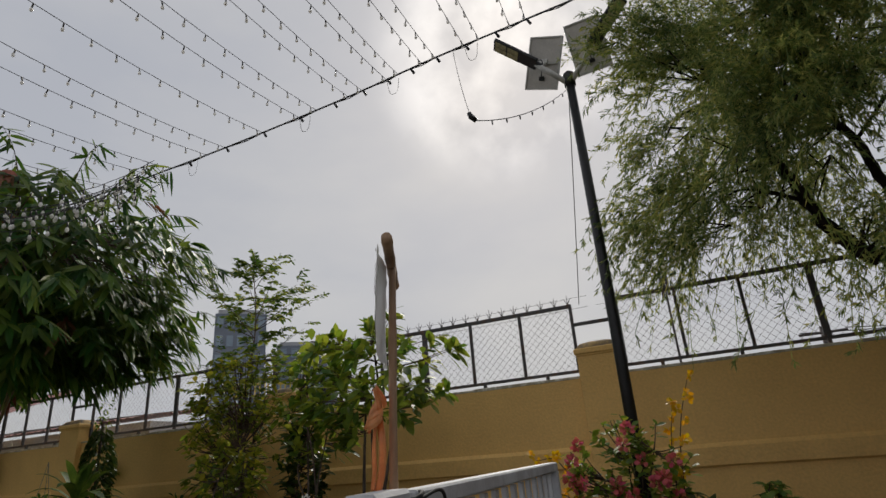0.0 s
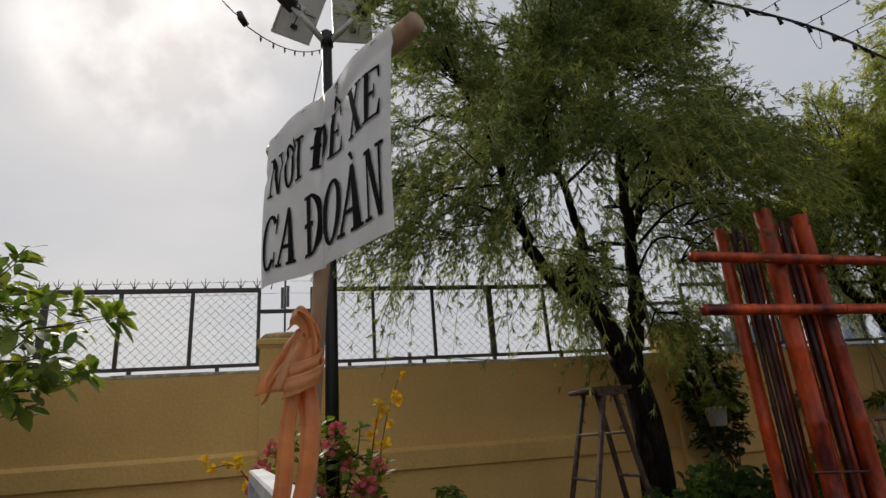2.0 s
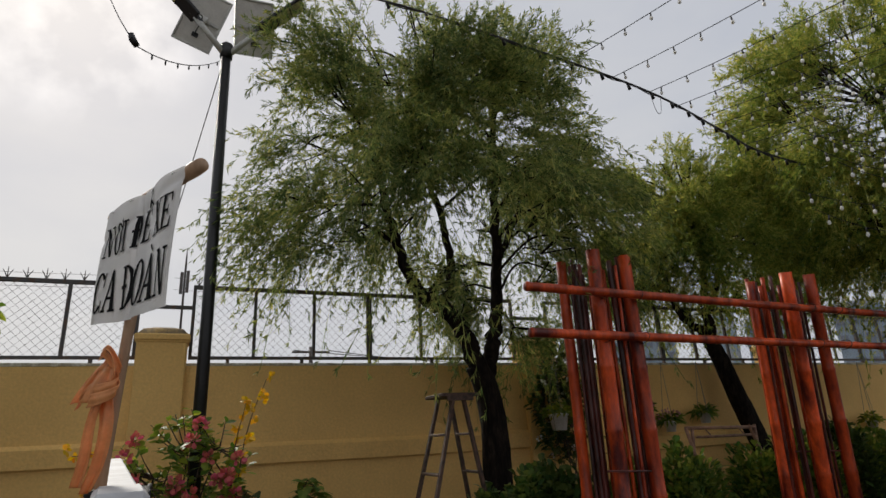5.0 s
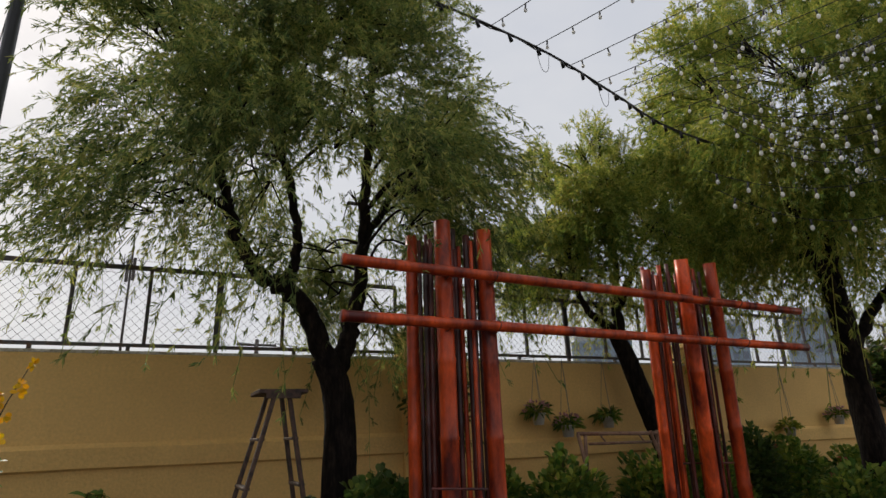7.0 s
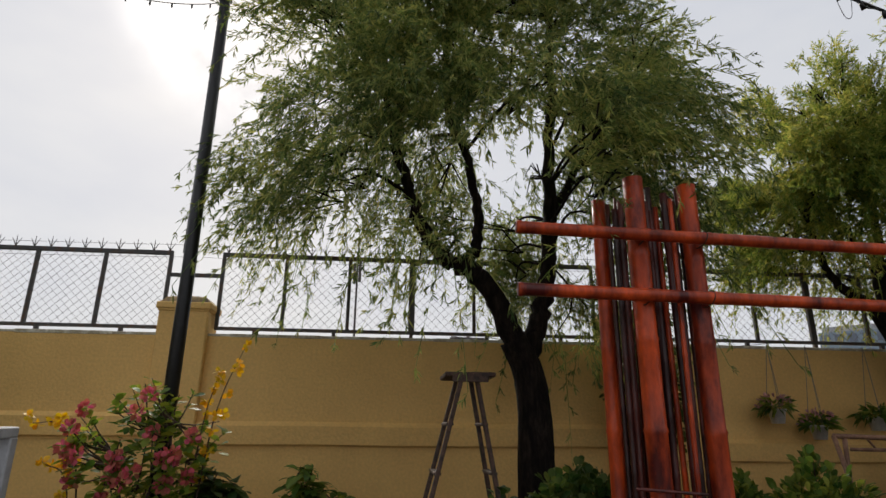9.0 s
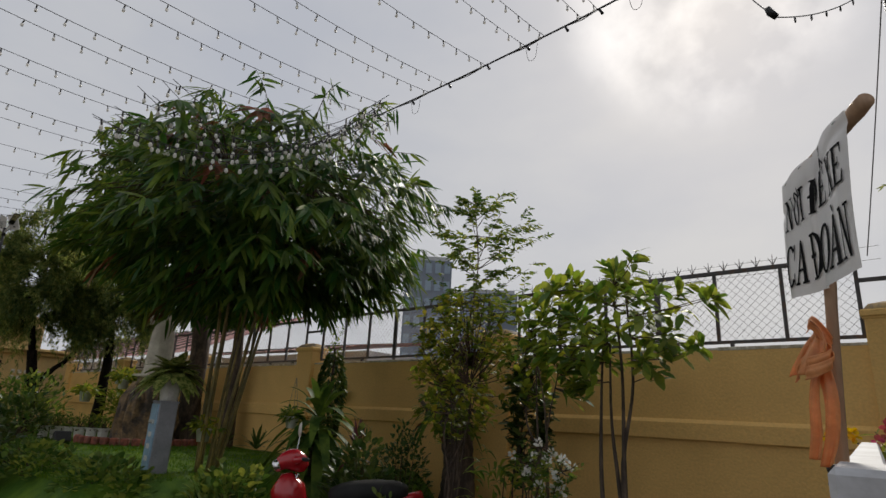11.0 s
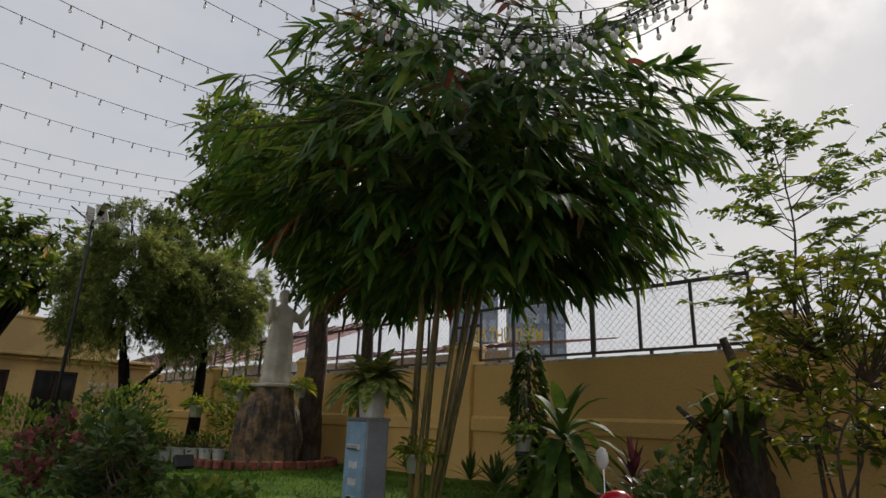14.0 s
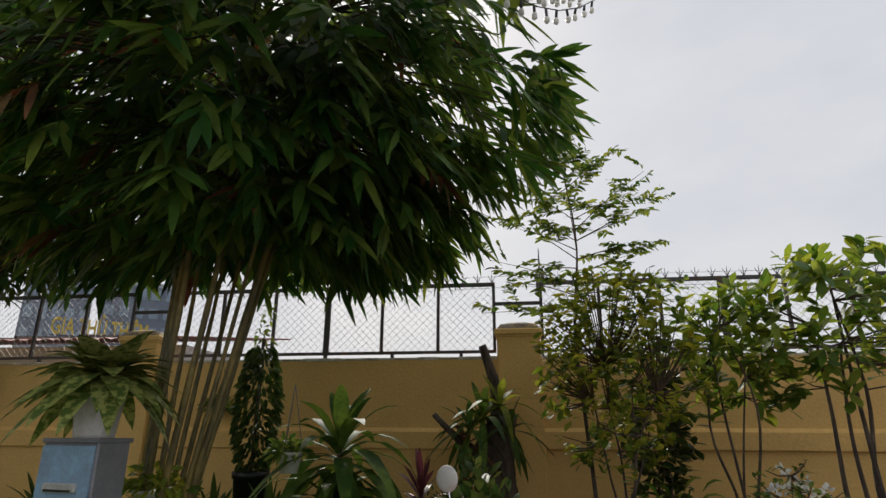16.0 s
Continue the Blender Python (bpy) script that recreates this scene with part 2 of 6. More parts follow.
M_GLASSDARK = mat("dark_window_glass", (0.02, 0.022, 0.024), 0.08, var=0.1, bump=0)
M_ROOF = mat("faded_pink_roof_sheet", (0.46, 0.22, 0.20), 0.7, var=0.12, scale=2.5, bump=0.2, col2=(0.32, 0.15, 0.14))
# distance haze is painted into these three pale facade colours
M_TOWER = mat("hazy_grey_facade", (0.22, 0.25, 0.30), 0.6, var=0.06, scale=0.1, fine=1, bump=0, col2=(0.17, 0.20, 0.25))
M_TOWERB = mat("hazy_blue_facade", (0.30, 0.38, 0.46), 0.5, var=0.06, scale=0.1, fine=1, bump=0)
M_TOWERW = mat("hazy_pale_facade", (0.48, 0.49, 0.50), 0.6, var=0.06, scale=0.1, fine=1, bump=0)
M_GOLD = mat("yellow_sign_letter", (0.62, 0.44, 0.05), 0.5, var=0.05, bump=0)
M_FARTREE = mat("distant_foliage", (0.055, 0.075, 0.035), 0.8, var=0.25, scale=2, fine=9, bump=0, island=0.3)

# ---- building blocks ----


class Geo:
    """Collects vertices and faces in world metres."""

    def __init__(self):
        self.v, self.f, self.n = [], [], 0

    def add(self, verts, faces):
        verts = np.asarray(verts, float).reshape(-1, 3)
        self.v.append(verts)
        if isinstance(faces, np.ndarray):
            self.f.extend((faces + self.n).tolist())
        else:
            k = self.n
            self.f.extend([[i + k for i in q] for q in faces])
        self.n += len(verts)
        return self

    def box(self, c, half, ax=None, ch=0.0):
        """A box with chamfered edges; ax: three unit axes."""
        h = np.array(half, float)
        ch = min(ch, 0.45 * h.min())
        vs, idx = [], {}
        for sx in (-1, 1):
            for sy in (-1, 1):
                for sz in (-1, 1):
                    s = np.array((sx, sy, sz))
                    for a in range(3):
                        p = s * (h - ch)
                        p[a] = s[a] * h[a]
                        idx[(sx, sy, sz, a)] = len(vs)
                        vs.append(p)
        if ch <= 0:
            vs = [np.array((x, y, z)) * h for x in (-1, 1) for y in (-1, 1) for z in (-1, 1)]
            fs = [(0, 1, 3, 2), (4, 6, 7, 5), (0, 4, 5, 1), (2, 3, 7, 6), (0, 2, 6, 4), (1, 5, 7, 3)]
        else:
            fs = []
            ring = ((-1, -1), (1, -1), (1, 1), (-1, 1))
            for a in range(3):
                b, c2 = (a + 1) % 3, (a + 2) % 3
                for s in (-1, 1):
                    q = []
                    for u, w in ring:
                        k = [0, 0, 0]
                        k[a], k[b], k[c2] = s, u, w
                        q.append(idx[(*k, a)])
                    fs.append(q if s > 0 else q[::-1])
                for s1 in (-1, 1):
                    for s2 in (-1, 1):
                        k0, k1 = [0, 0, 0], [0, 0, 0]
                        k0[a], k1[a] = -1, 1
                        k0[b] = k1[b] = s1
                        k0[c2] = k1[c2] = s2
                        q = [idx[(*k0, b)], idx[(*k1, b)], idx[(*k1, c2)], idx[(*k0, c2)]]
                        fs.append(q if s1 * s2 < 0 else q[::-1])
            for sx in (-1, 1):
                for sy in (-1, 1):
                    for sz in (-1, 1):
                        q = [idx[(sx, sy, sz, a)] for a in range(3)]
                        fs.append(q if sx * sy * sz > 0 else q[::-1])
        vs = np.array(vs)
        if ax is not None:
            vs = vs @ np.array(ax, float)
        return self.add(vs + np.array(c, float), fs)

    def bar(self, a, b, w, h, up=(0, 0, 1), ch=0.0):
        """A box from a to b, w wide and h along up."""
        a, b = np.array(a, float), np.array(b, float)
        d = b - a
        ln = np.linalg.norm(d)
        d /= ln
        s = np.cross(d, np.array(up, float))
        s /= np.linalg.norm(s)
        u = np.cross(s, d)
        return self.box((a + b) / 2, (ln / 2, w / 2, h / 2), (d, s, u), ch)

    def tube(self, pts, rad, n=8, cap=True, wob=0.0):
        """A round tube through pts with a radius at each."""
        pts = np.array(pts, float)
        rad = np.atleast_1d(np.array(rad, float))
        rad = np.interp(np.linspace(0, 1, len(pts)), np.linspace(0, 1, len(rad)), rad) if len(rad) > 1 else np.full(len(pts), rad[0])
        tan = np.gradient(pts, axis=0)
        tan /= np.linalg.norm(tan, axis=1)[:, None] + 1e-12
        ref = np.array((0.31, 0.2, 0.93)) if abs(tan[0][2]) < 0.8 else np.array((1.0, 0.1, 0.0))
        vs = []
        for p, t, r in zip(pts, tan, rad):
            s = np.cross(t, ref)
            s /= np.linalg.norm(s) + 1e-12
            u = np.cross(s, t)
            for k in range(n):
                a = 2 * math.pi * k / n
                rr = r * (1 + wob * math.sin(3 * a + 5 * p[2]) + wob * (random.random() - 0.5))
                vs.append(p + rr * (math.cos(a) * s + math.sin(a) * u))
        fs = []
        m = len(pts)
        for i in range(m - 1):
            for k in range(n):
                fs.append((i * n + k, i * n + (k + 1) % n, (i + 1) * n + (k + 1) % n, (i + 1) * n + k))
        if cap:
            fs.append(tuple(range(n))[::-1])
            fs.append(tuple((m - 1) * n + k for k in range(n)))
        return self.add(vs, fs)

    def lathe(self, c, prof, n=16, sq=0.0):
        """Turns (radius, height) pairs round the upright through c; sq squares the section."""
        vs = []
        for r, z in prof:
            for k in range(n):
                a = 2 * math.pi * (k + 0.5) / n
                e = 1.0
                if sq:
                    e = 1 + sq * (1 / max(abs(math.cos(a)), abs(math.sin(a))) - 1)
                vs.append((c[0] + r * e * math.cos(a), c[1] + r * e * math.sin(a), c[2] + z))
        fs = []
        for i in range(len(prof) - 1):
            for k in range(n):
                fs.append((i * n + k, i * n + (k + 1) % n, (i + 1) * n + (k + 1) % n, (i + 1) * n + k))
        fs.append(tuple(range(n))[::-1])
        fs.append(tuple((len(prof) - 1) * n + k for k in range(n)))
        return self.add(vs, fs)

    def leaves(self, p, d, up, length, width, droop=0.0, shape=((0, .2), (.4, 1), (.75, .7), (1, .03)), fold=0.0):
        """Many leaf blades at once: base points, directions, face normals, lengths, widths."""
        p, d, up = (np.asarray(a, float) for a in (p, d, up))
        k = len(p)
        d = d / (np.linalg.norm(d, axis=1)[:, None] + 1e-9)
        s = np.cross(d, up)
        s /= np.linalg.norm(s, axis=1)[:, None] + 1e-9
        u = np.cross(s, d)
        length, width, droop = (np.broadcast_to(np.asarray(a, float), (k,))[:, None] for a in (length, width, droop))
        rows = []
        for t, w in shape:
            c = p + d * length * t
            c = c - np.array((0, 0, 1.0)) * droop * length * t * t
            e = s * width * w * 0.5
            rows.append(c - e + u * fold * width * w * 0.5)
            if fold:
                rows.append(c)
            rows.append(c + e + u * fold * width * w * 0.5)
        per = len(rows)
        vs = np.stack(rows, 1).reshape(-1, 3)
        st = 3 if fold else 2
        q = []
        for i in range(len(shape) - 1):
            for j in range(st - 1):
                a = i * st + j
                q.append((a, a + 1, a + st + 1, a + st))
        q = np.array(q)
        fs = (np.arange(k)[:, None, None] * per + q[None]).reshape(-1, 4)
        return self.add(vs, fs)


def base_of(ob):
    p = Vector((0, 0, 0))
    while ob is not None:
        p += ob.location
        ob = ob.parent
    return p


def part(name, geo, material, parent=None, label="", smooth=True, kind=""):
    """Links a Geo as one mesh object, under a thing or a part if one is given."""
    me = bpy.data.meshes.new(name)
    v = np.concatenate(geo.v)
    if parent is not None:
        v = v - np.array(base_of(parent))
    me.from_pydata(v.tolist(), [], geo.f)
    me.materials.append(material)
    if smooth:
        me.shade_smooth()
    me.update()
    ob = new(name, me)
    ob.parent = parent
    if label:
        ob["label"] = label
    if kind:
        ob["kind"] = kind
    return ob


def thing(name, at, label, category, group=""):
    """An Empty at the base of a thing."""
    ob = new(name)
    ob.location = at
    ob.empty_display_size = 0.1
    return tagged(ob, label, category, group)


def setting(name, geo, material, label, category, smooth=False, kind="structure"):
    return tagged(part(name, geo, material, None, smooth=smooth), label, category, "", kind)


def rnd(a, b, k=None):
    return np.random.uniform(a, b, k)


def unit(k):
    v = np.random.normal(size=(k, 3))
    return v / np.linalg.norm(v, axis=1)[:, None]


def in_ball(k, low=0.0):
    return unit(k) * (np.random.uniform(low ** 3, 1, k) ** (1 / 3))[:, None]


def sag(a, b, drop, n=12):
    t = np.linspace(0, 1, n)[:, None]
    p = np.array(a, float) * (1 - t) + np.array(b, float) * t
    p[:, 2] -= (4 * drop * t * (1 - t))[:, 0]
    return p


def arc(pts, n=12):
    """A smooth line through a few points (Catmull-Rom)."""
    p = np.array(pts, float)
    p = np.vstack([2 * p[0] - p[1], p, 2 * p[-1] - p[-2]])
    out = []
    m = len(p) - 3
    for i in range(m):
        for t in np.linspace(0, 1, n, endpoint=(i == m - 1)):
            a, b, c, d = p[i:i + 4]
            out.append(0.5 * (2 * b + (c - a) * t + (2 * a - 5 * b + 4 * c - d) * t * t + (3 * b - a - 3 * c + d) * t ** 3))
    return np.array(out)

# ---- the large structure ----
PITCH, P0 = 4.44, -0.17              # pillars of the boundary wall
WALL_TOP, RAIL_LOW, RAIL_TOP = 2.385, 2.48, 3.27
LAWN_Z = 0.78


def ground_z(x, y):
    """Height of the ground under a plant."""
    if x < -5.5 and -4.9 < y < 0:
        return LAWN_Z
    return 0.018 * max(0.0, -8.0 - x)


def build_ground():
    g = Geo()
    xs = np.concatenate([[-600, -120, -40], np.linspace(-30, 20, 51), [40, 120, 600]])
    ys = np.concatenate([[-600, -120, -40], np.linspace(-20, 10, 31), [40, 120, 600]])
    vs = [(x, y, 0.018 * min(22, max(0.0, -8.0 - x)) - (0.0 if y < 0.3 else min(0.6, 0.5 * (y - 0.3)))) for y in ys for x in xs]
    nx = len(xs)
    fs = [(j * nx + i, j * nx + i + 1, (j + 1) * nx + i + 1, (j + 1) * nx + i) for j in range(len(ys) - 1) for i in range(nx - 1)]
    g.add(vs, fs)
    setting("ground", g, M_SOIL, "dark bare soil and earth of the yard", "ground", True)
    # raised lawn
    g = Geo()
    xs, ys = np.linspace(-21, -5.5, 60), np.linspace(-4.9, -0.02, 24)
    vs = []
    for y in ys:
        for x in xs:
            e = min(1.0, (y + 4.9) / 0.5 + 0.1, (-5.5 - x) / 0.5 + 0.1)
            vs.append((x, y, LAWN_Z * (0.35 + 0.65 * max(0, e)) + 0.03 * noise.noise((x, y, 0))))
    nx = len(xs)
    g.add(vs, [(j * nx + i, j * nx + i + 1, (j + 1) * nx + i + 1, (j + 1) * nx + i) for j in range(len(ys) - 1) for i in range(nx - 1)])
    lawn = setting("lawn", g, M_GRASS, "raised green garden lawn beside the wall", "lawn", True)
    k = 26000
    p = np.stack([rnd(-17, -6, k), rnd(-4.6, -0.3, k), np.full(k, LAWN_Z - 0.01)], 1)
    d = np.stack([rnd(-.6, .6, k), rnd(-.6, .6, k), np.ones(k)], 1)
    b = Geo().leaves(p, d, unit(k), rnd(.03, .075, k), rnd(.005, .010, k), 0.2, ((0, 1), (.6, .8), (1, .1)))
    part("grass", b, M_BLADE, lawn, "short green grass blades", kind="stuff")
    # stone curb of the lawn
    curb = setting("lawn_curb", Geo().bar((-21, -5.0, 0.2), (-5.45, -5.0, 0.2), 0.10, 0.5, ch=0.02), M_ROCK, "low brown stone curb holding the raised lawn", "curb")
    for i in range(26):
        x = -5.6 - i * 0.55
        g = Geo().box((x, -5.07, 0.22 + rnd(-.03, .03)), (0.26, 0.06, 0.24 + rnd(-.04, .03)), None, 0.05)
        part("stone", g, M_ROCK, curb)
    # concrete pavement, slab by slab
    g = Geo().box((-15, -9.6, -0.08), (14.5, 3.9, 0.05))
    pave = setting("pavement", g, M_PAVE, "worn grey concrete pavement", "pavement")
    me = bpy.data.meshes.new("slab")
    q = Geo().box((0, 0, 0), (0.745, 0.745, 0.04), None, 0.008)
    me.from_pydata(np.concatenate(q.v).tolist(), [], q.f)
    me.materials.append(M_PAVE)
    for i in range(19):
        for j in range(5):
            x, y = -1.2 - i * 1.5, -6.3 - j * 1.5
            if x < -28:
                continue
            o = new("slab", me)
            o.parent = pave
            o.location = (x, y, 0.0 + 0.018 * max(0, -8 - x) + rnd(-.004, .004))
            if x < -8:
                o.rotation_euler = (0, 0.018, 0)


def build_wall():
    x0, x1 = P0 - 5 * PITCH, P0 + 5 * PITCH
    g = Geo().box(((x0 + x1) / 2, 0.10, WALL_TOP / 2 - 0.15), ((x1 - x0) / 2, 0.10, WALL_TOP / 2 + 0.15))
    wall = setting("wall_north", g, M_WALL, "long ochre-painted masonry boundary wall", "wall")
    g = Geo()
    for i in range(200):                # worn coping, uneven along the top
        xa = x0 + (x1 - x0) * i / 200
        g.box((xa + (x1 - x0) / 400, 0.10, WALL_TOP + 0.012), ((x1 - x0) / 400 + 0.001, 0.103 + rnd(0, .004), 0.012 + rnd(0, .007)), None, 0.004)
    part("coping", g, M_COPE, wall, "pale weathered coping along the wall top", False)
    for k in range(-5, 5):
        a, b = P0 + k * PITCH + 0.235, P0 + (k + 1) * PITCH - 0.235
        # band with a sloped upper edge, then a step
        dz = 0.0 if k < 0 else -.075 if k == 0 else -.20
        prof = [(y, z + dz) for y, z in ((-0.002, 1.665), (-0.030, 1.64), (-0.045, 1.625), (-0.045, 1.46), (-0.012, 1.44), (-0.012, 1.43), (0.01, 1.43), (0.01, 1.665))]
        vs = [(x, y, z + 0.006 * noise.noise((x * .9, k, z))) for x in np.linspace(a, b, 40) for y, z in prof]
        m = len(prof)
        fs = [(i * m + j, i * m + (j + 1) % m, (i + 1) * m + (j + 1) % m, (i + 1) * m + j) for i in range(39) for j in range(m)]
        part("band", Geo().add(vs, fs), M_WALL, wall, smooth=False)
    for k in range(-5, 6):
        x = P0 + k * PITCH
        p = part("pillar", Geo().box((x, 0.09, 1.25), (0.235, 0.17, 1.45), None, 0.012), M_WALL, wall, smooth=False)
        cap = Geo().box((x, 0.09, 2.665), (0.26, 0.195, 0.035), None, 0.012)
        cap.box((x, 0.09, 2.63), (0.245, 0.18, 0.02), None, 0.008)
        part("cap", cap, M_WALL, p, smooth=False)
        hip = Geo()
        w, d = 0.235, 0.17
        ring = [(x + a * w * s, 0.09 + b * d * s, z) for s, z in ((1, 2.70), (0.8, 2.755), (0.35, 2.785)) for a, b in ((-1, -1), (0, -1), (1, -1), (1, 0), (1, 1), (0, 1), (-1, 1), (-1, 0))]
        fs = [(r * 8 + i, r * 8 + (i + 1) % 8, r * 8 + 8 + (i + 1) % 8, r * 8 + 8 + i) for r in range(2) for i in range(8)] + [tuple(range(16, 24))]
        part("cap_top", hip.add(ring, fs), M_CAP, p, "dark stained domed mortar cap top")


def spike(g, x, z):
    """A trident of barbed points on the top rail."""
    for dx, h in ((-0.045, 0.085), (0.0, 0.115), (0.045, 0.085)):
        g.tube([(x, 0.12, z), (x + dx * 0.5, 0.12, z + h * 0.55), (x + dx, 0.12, z + h)], (0.005, 0.004, 0.0025), 4)


def build_fences():
    for k in range(-5, 5):
        a, b = P0 + k * PITCH + 0.25, P0 + (k + 1) * PITCH - 0.25
        fence = thing("mesh_fence", (a, 0.12, WALL_TOP), "dark steel framed chain-link fence panel on the wall", "fence", "fence panels on the wall")
        part("top_rail", Geo().bar((a, 0.12, RAIL_TOP - 0.02), (b, 0.12, RAIL_TOP - 0.02), 0.035, 0.045, ch=0.004), M_STEEL, fence, smooth=False)
        part("bottom_rail", Geo().bar((a, 0.12, RAIL_LOW), (b, 0.12, RAIL_LOW), 0.03, 0.035, ch=0.004), M_STEEL, fence, smooth=False)
        for i in range(7):
            x = a + (b - a) * i / 6
            x = min(max(x, a + 0.016), b - 0.016)
            w = 0.065 if i == 3 else 0.034
            part("post", Geo().box((x, 0.12, (RAIL_LOW + RAIL_TOP) / 2 - 0.01), (w / 2, 0.019, (RAIL_TOP - RAIL_LOW) / 2 - 0.01), None, 0.003), M_STEEL, fence, smooth=False)
        for i in range(5):
            x = a + (b - a) * (i + 0.5) / 5
            part("foot", Geo().box((x, 0.12, 2.436), (0.018, 0.018, 0.036)), M_STEEL, fence, smooth=False)
        # diamond mesh
        g = Geo()
        step, h = 0.088, RAIL_TOP - RAIL_LOW - 0.05
        z0 = RAIL_LOW + 0.015
        m = int((b - a + h) / step)
        for s in (1, -1):
            for i in range(m):
                xa = a - h + i * step if s > 0 else a + i * step
                xb = xa + s * h if s > 0 else xa - h
                lo, hi = sorted((xa, xb))
                t0, t1 = max(0.0, (a - lo) / h), min(1.0, (b - lo) / h)
                if t1 - t0 < 0.03:
                    continue
                if s > 0:
                    p, q = (lo + h * t0, z0 + h * t0), (lo + h * t1, z0 + h * t1)
                else:
                    p, q = (lo + h * t0, z0 + h * (1 - t0)), (lo + h * t1, z0 + h * (1 - t1))
                y = 0.118 + 0.004 * s
                g.tube([(p[0], y, p[1]), ((p[0] + q[0]) / 2 + rnd(-.006, .006), y + rnd(-.006, .006), (p[1] + q[1]) / 2), (q[0], y, q[1])], 0.0021, 3, False)
        part("wire_mesh", g, M_WIRE, fence, "grey diamond wire mesh", kind="stuff")
        g = Geo()
        for i in range(24):
            spike(g, a + 0.06 + (b - a - 0.1) * i / 23 + rnd(-.01, .01), RAIL_TOP)
        part("barb", g, M_STEEL, fence, "row of three-pronged barbed points", kind="stuff")
        g = Geo()
        for z, s in ((RAIL_TOP + 0.07, .02), (RAIL_TOP - 0.06, .03)):
            g.tube(sag((a - 0.2, 0.10, z), (b + 0.2, 0.10, z), s, 16), 0.0025, 3, False)
        part("loose_wire", g, M_WIRE, fence)
        # low bar over the pillar
        x = P0 + (k + 1) * PITCH
        part("gap_bar", Geo().bar((x - 0.25, 0.12, 3.02), (x + 0.25, 0.12, 3.02), 0.02, 0.04), M_STEEL, fence, smooth=False)


# ---- the sign and the gate ----
GA, GB = np.array((0.085, -5.33)), np.array((-0.25, -2.27))


def build_gate():
    gate = thing("picket_gate", (GA[0], GA[1], 0), "grey-white painted wooden picket barrier, long and straight", "gate")
    d = (GB - GA) / np.linalg.norm(GB - GA)
    n = np.array((d[1], -d[0]))
    length = np.linalg.norm(GB - GA)

    def at3(s, z, off=0.0):
        p = GA + d * s + n * off
        return (p[0], p[1], z)

    part("top_rail", Geo().bar(at3(0.30, 1.447), at3(length, 1.495), 0.085, 0.06, ch=0.008), M_GATE, gate, smooth=False)
    part("rail_cap", Geo().bar(at3(0.0, 1.442), at3(0.24, 1.447), 0.10, 0.075, ch=0.012), M_GATE, gate, smooth=False)
    part("bottom_rail", Geo().bar(at3(0.08, 0.22), at3(length - .05, 0.22), 0.05, 0.07, ch=0.006), M_GATE, gate, smooth=False)
    part("mid_rail", Geo().bar(at3(0.08, 0.80), at3(length - .05, 0.80), 0.03, 0.05, ch=0.005), M_GATE, gate, smooth=False)
    for s, z in ((0.06, 1.40), (length - 0.04, 1.47)):
        p = at3(s, z / 2)
        part("end_post", Geo().box(p, (0.04, 0.045, z / 2), ((d[0], d[1], 0), (n[0], n[1], 0), (0, 0, 1)), 0.008), M_GATE, gate, smooth=False)
    m = 14
    for i in range(m):
        s = 0.40 + (length - 0.55) * i / (m - 1)
        top = 1.40 + 0.06 * s / length
        p = at3(s, (0.2 + top) / 2)
        part("slat", Geo().box(p, (0.029, 0.012, (top - 0.2) / 2), ((d[0], d[1], 0), (n[0], n[1], 0), (0, 0, 1)), 0.003), M_GATE, gate, smooth=False)
    # black strap that ties the stake to the gate
    g = Geo()
    c = at3(0.285, 1.43)
    for dz in (-.03, 0, .03):
        g.tube([(c[0] + 0.06 * math.cos(a), c[1] + 0.055 * math.sin(a), c[2] + dz + 0.01 * math.sin(2 * a)) for a in np.linspace(0, 6.28, 14)], 0.008, 5, False)
    g.tube(arc([at3(0.30, 1.45, .05), at3(0.42, 1.47, .07), at3(0.5, 1.43, .06), at3(0.46, 1.36, .06)]), 0.006, 5)
    part("strap", g, M_RUBBER, gate, "black rubber strap tied round the rail")


SL, SR = np.array((-0.047, -4.889)), np.array((0.147, -5.271))   # far and near upper corners of the banner


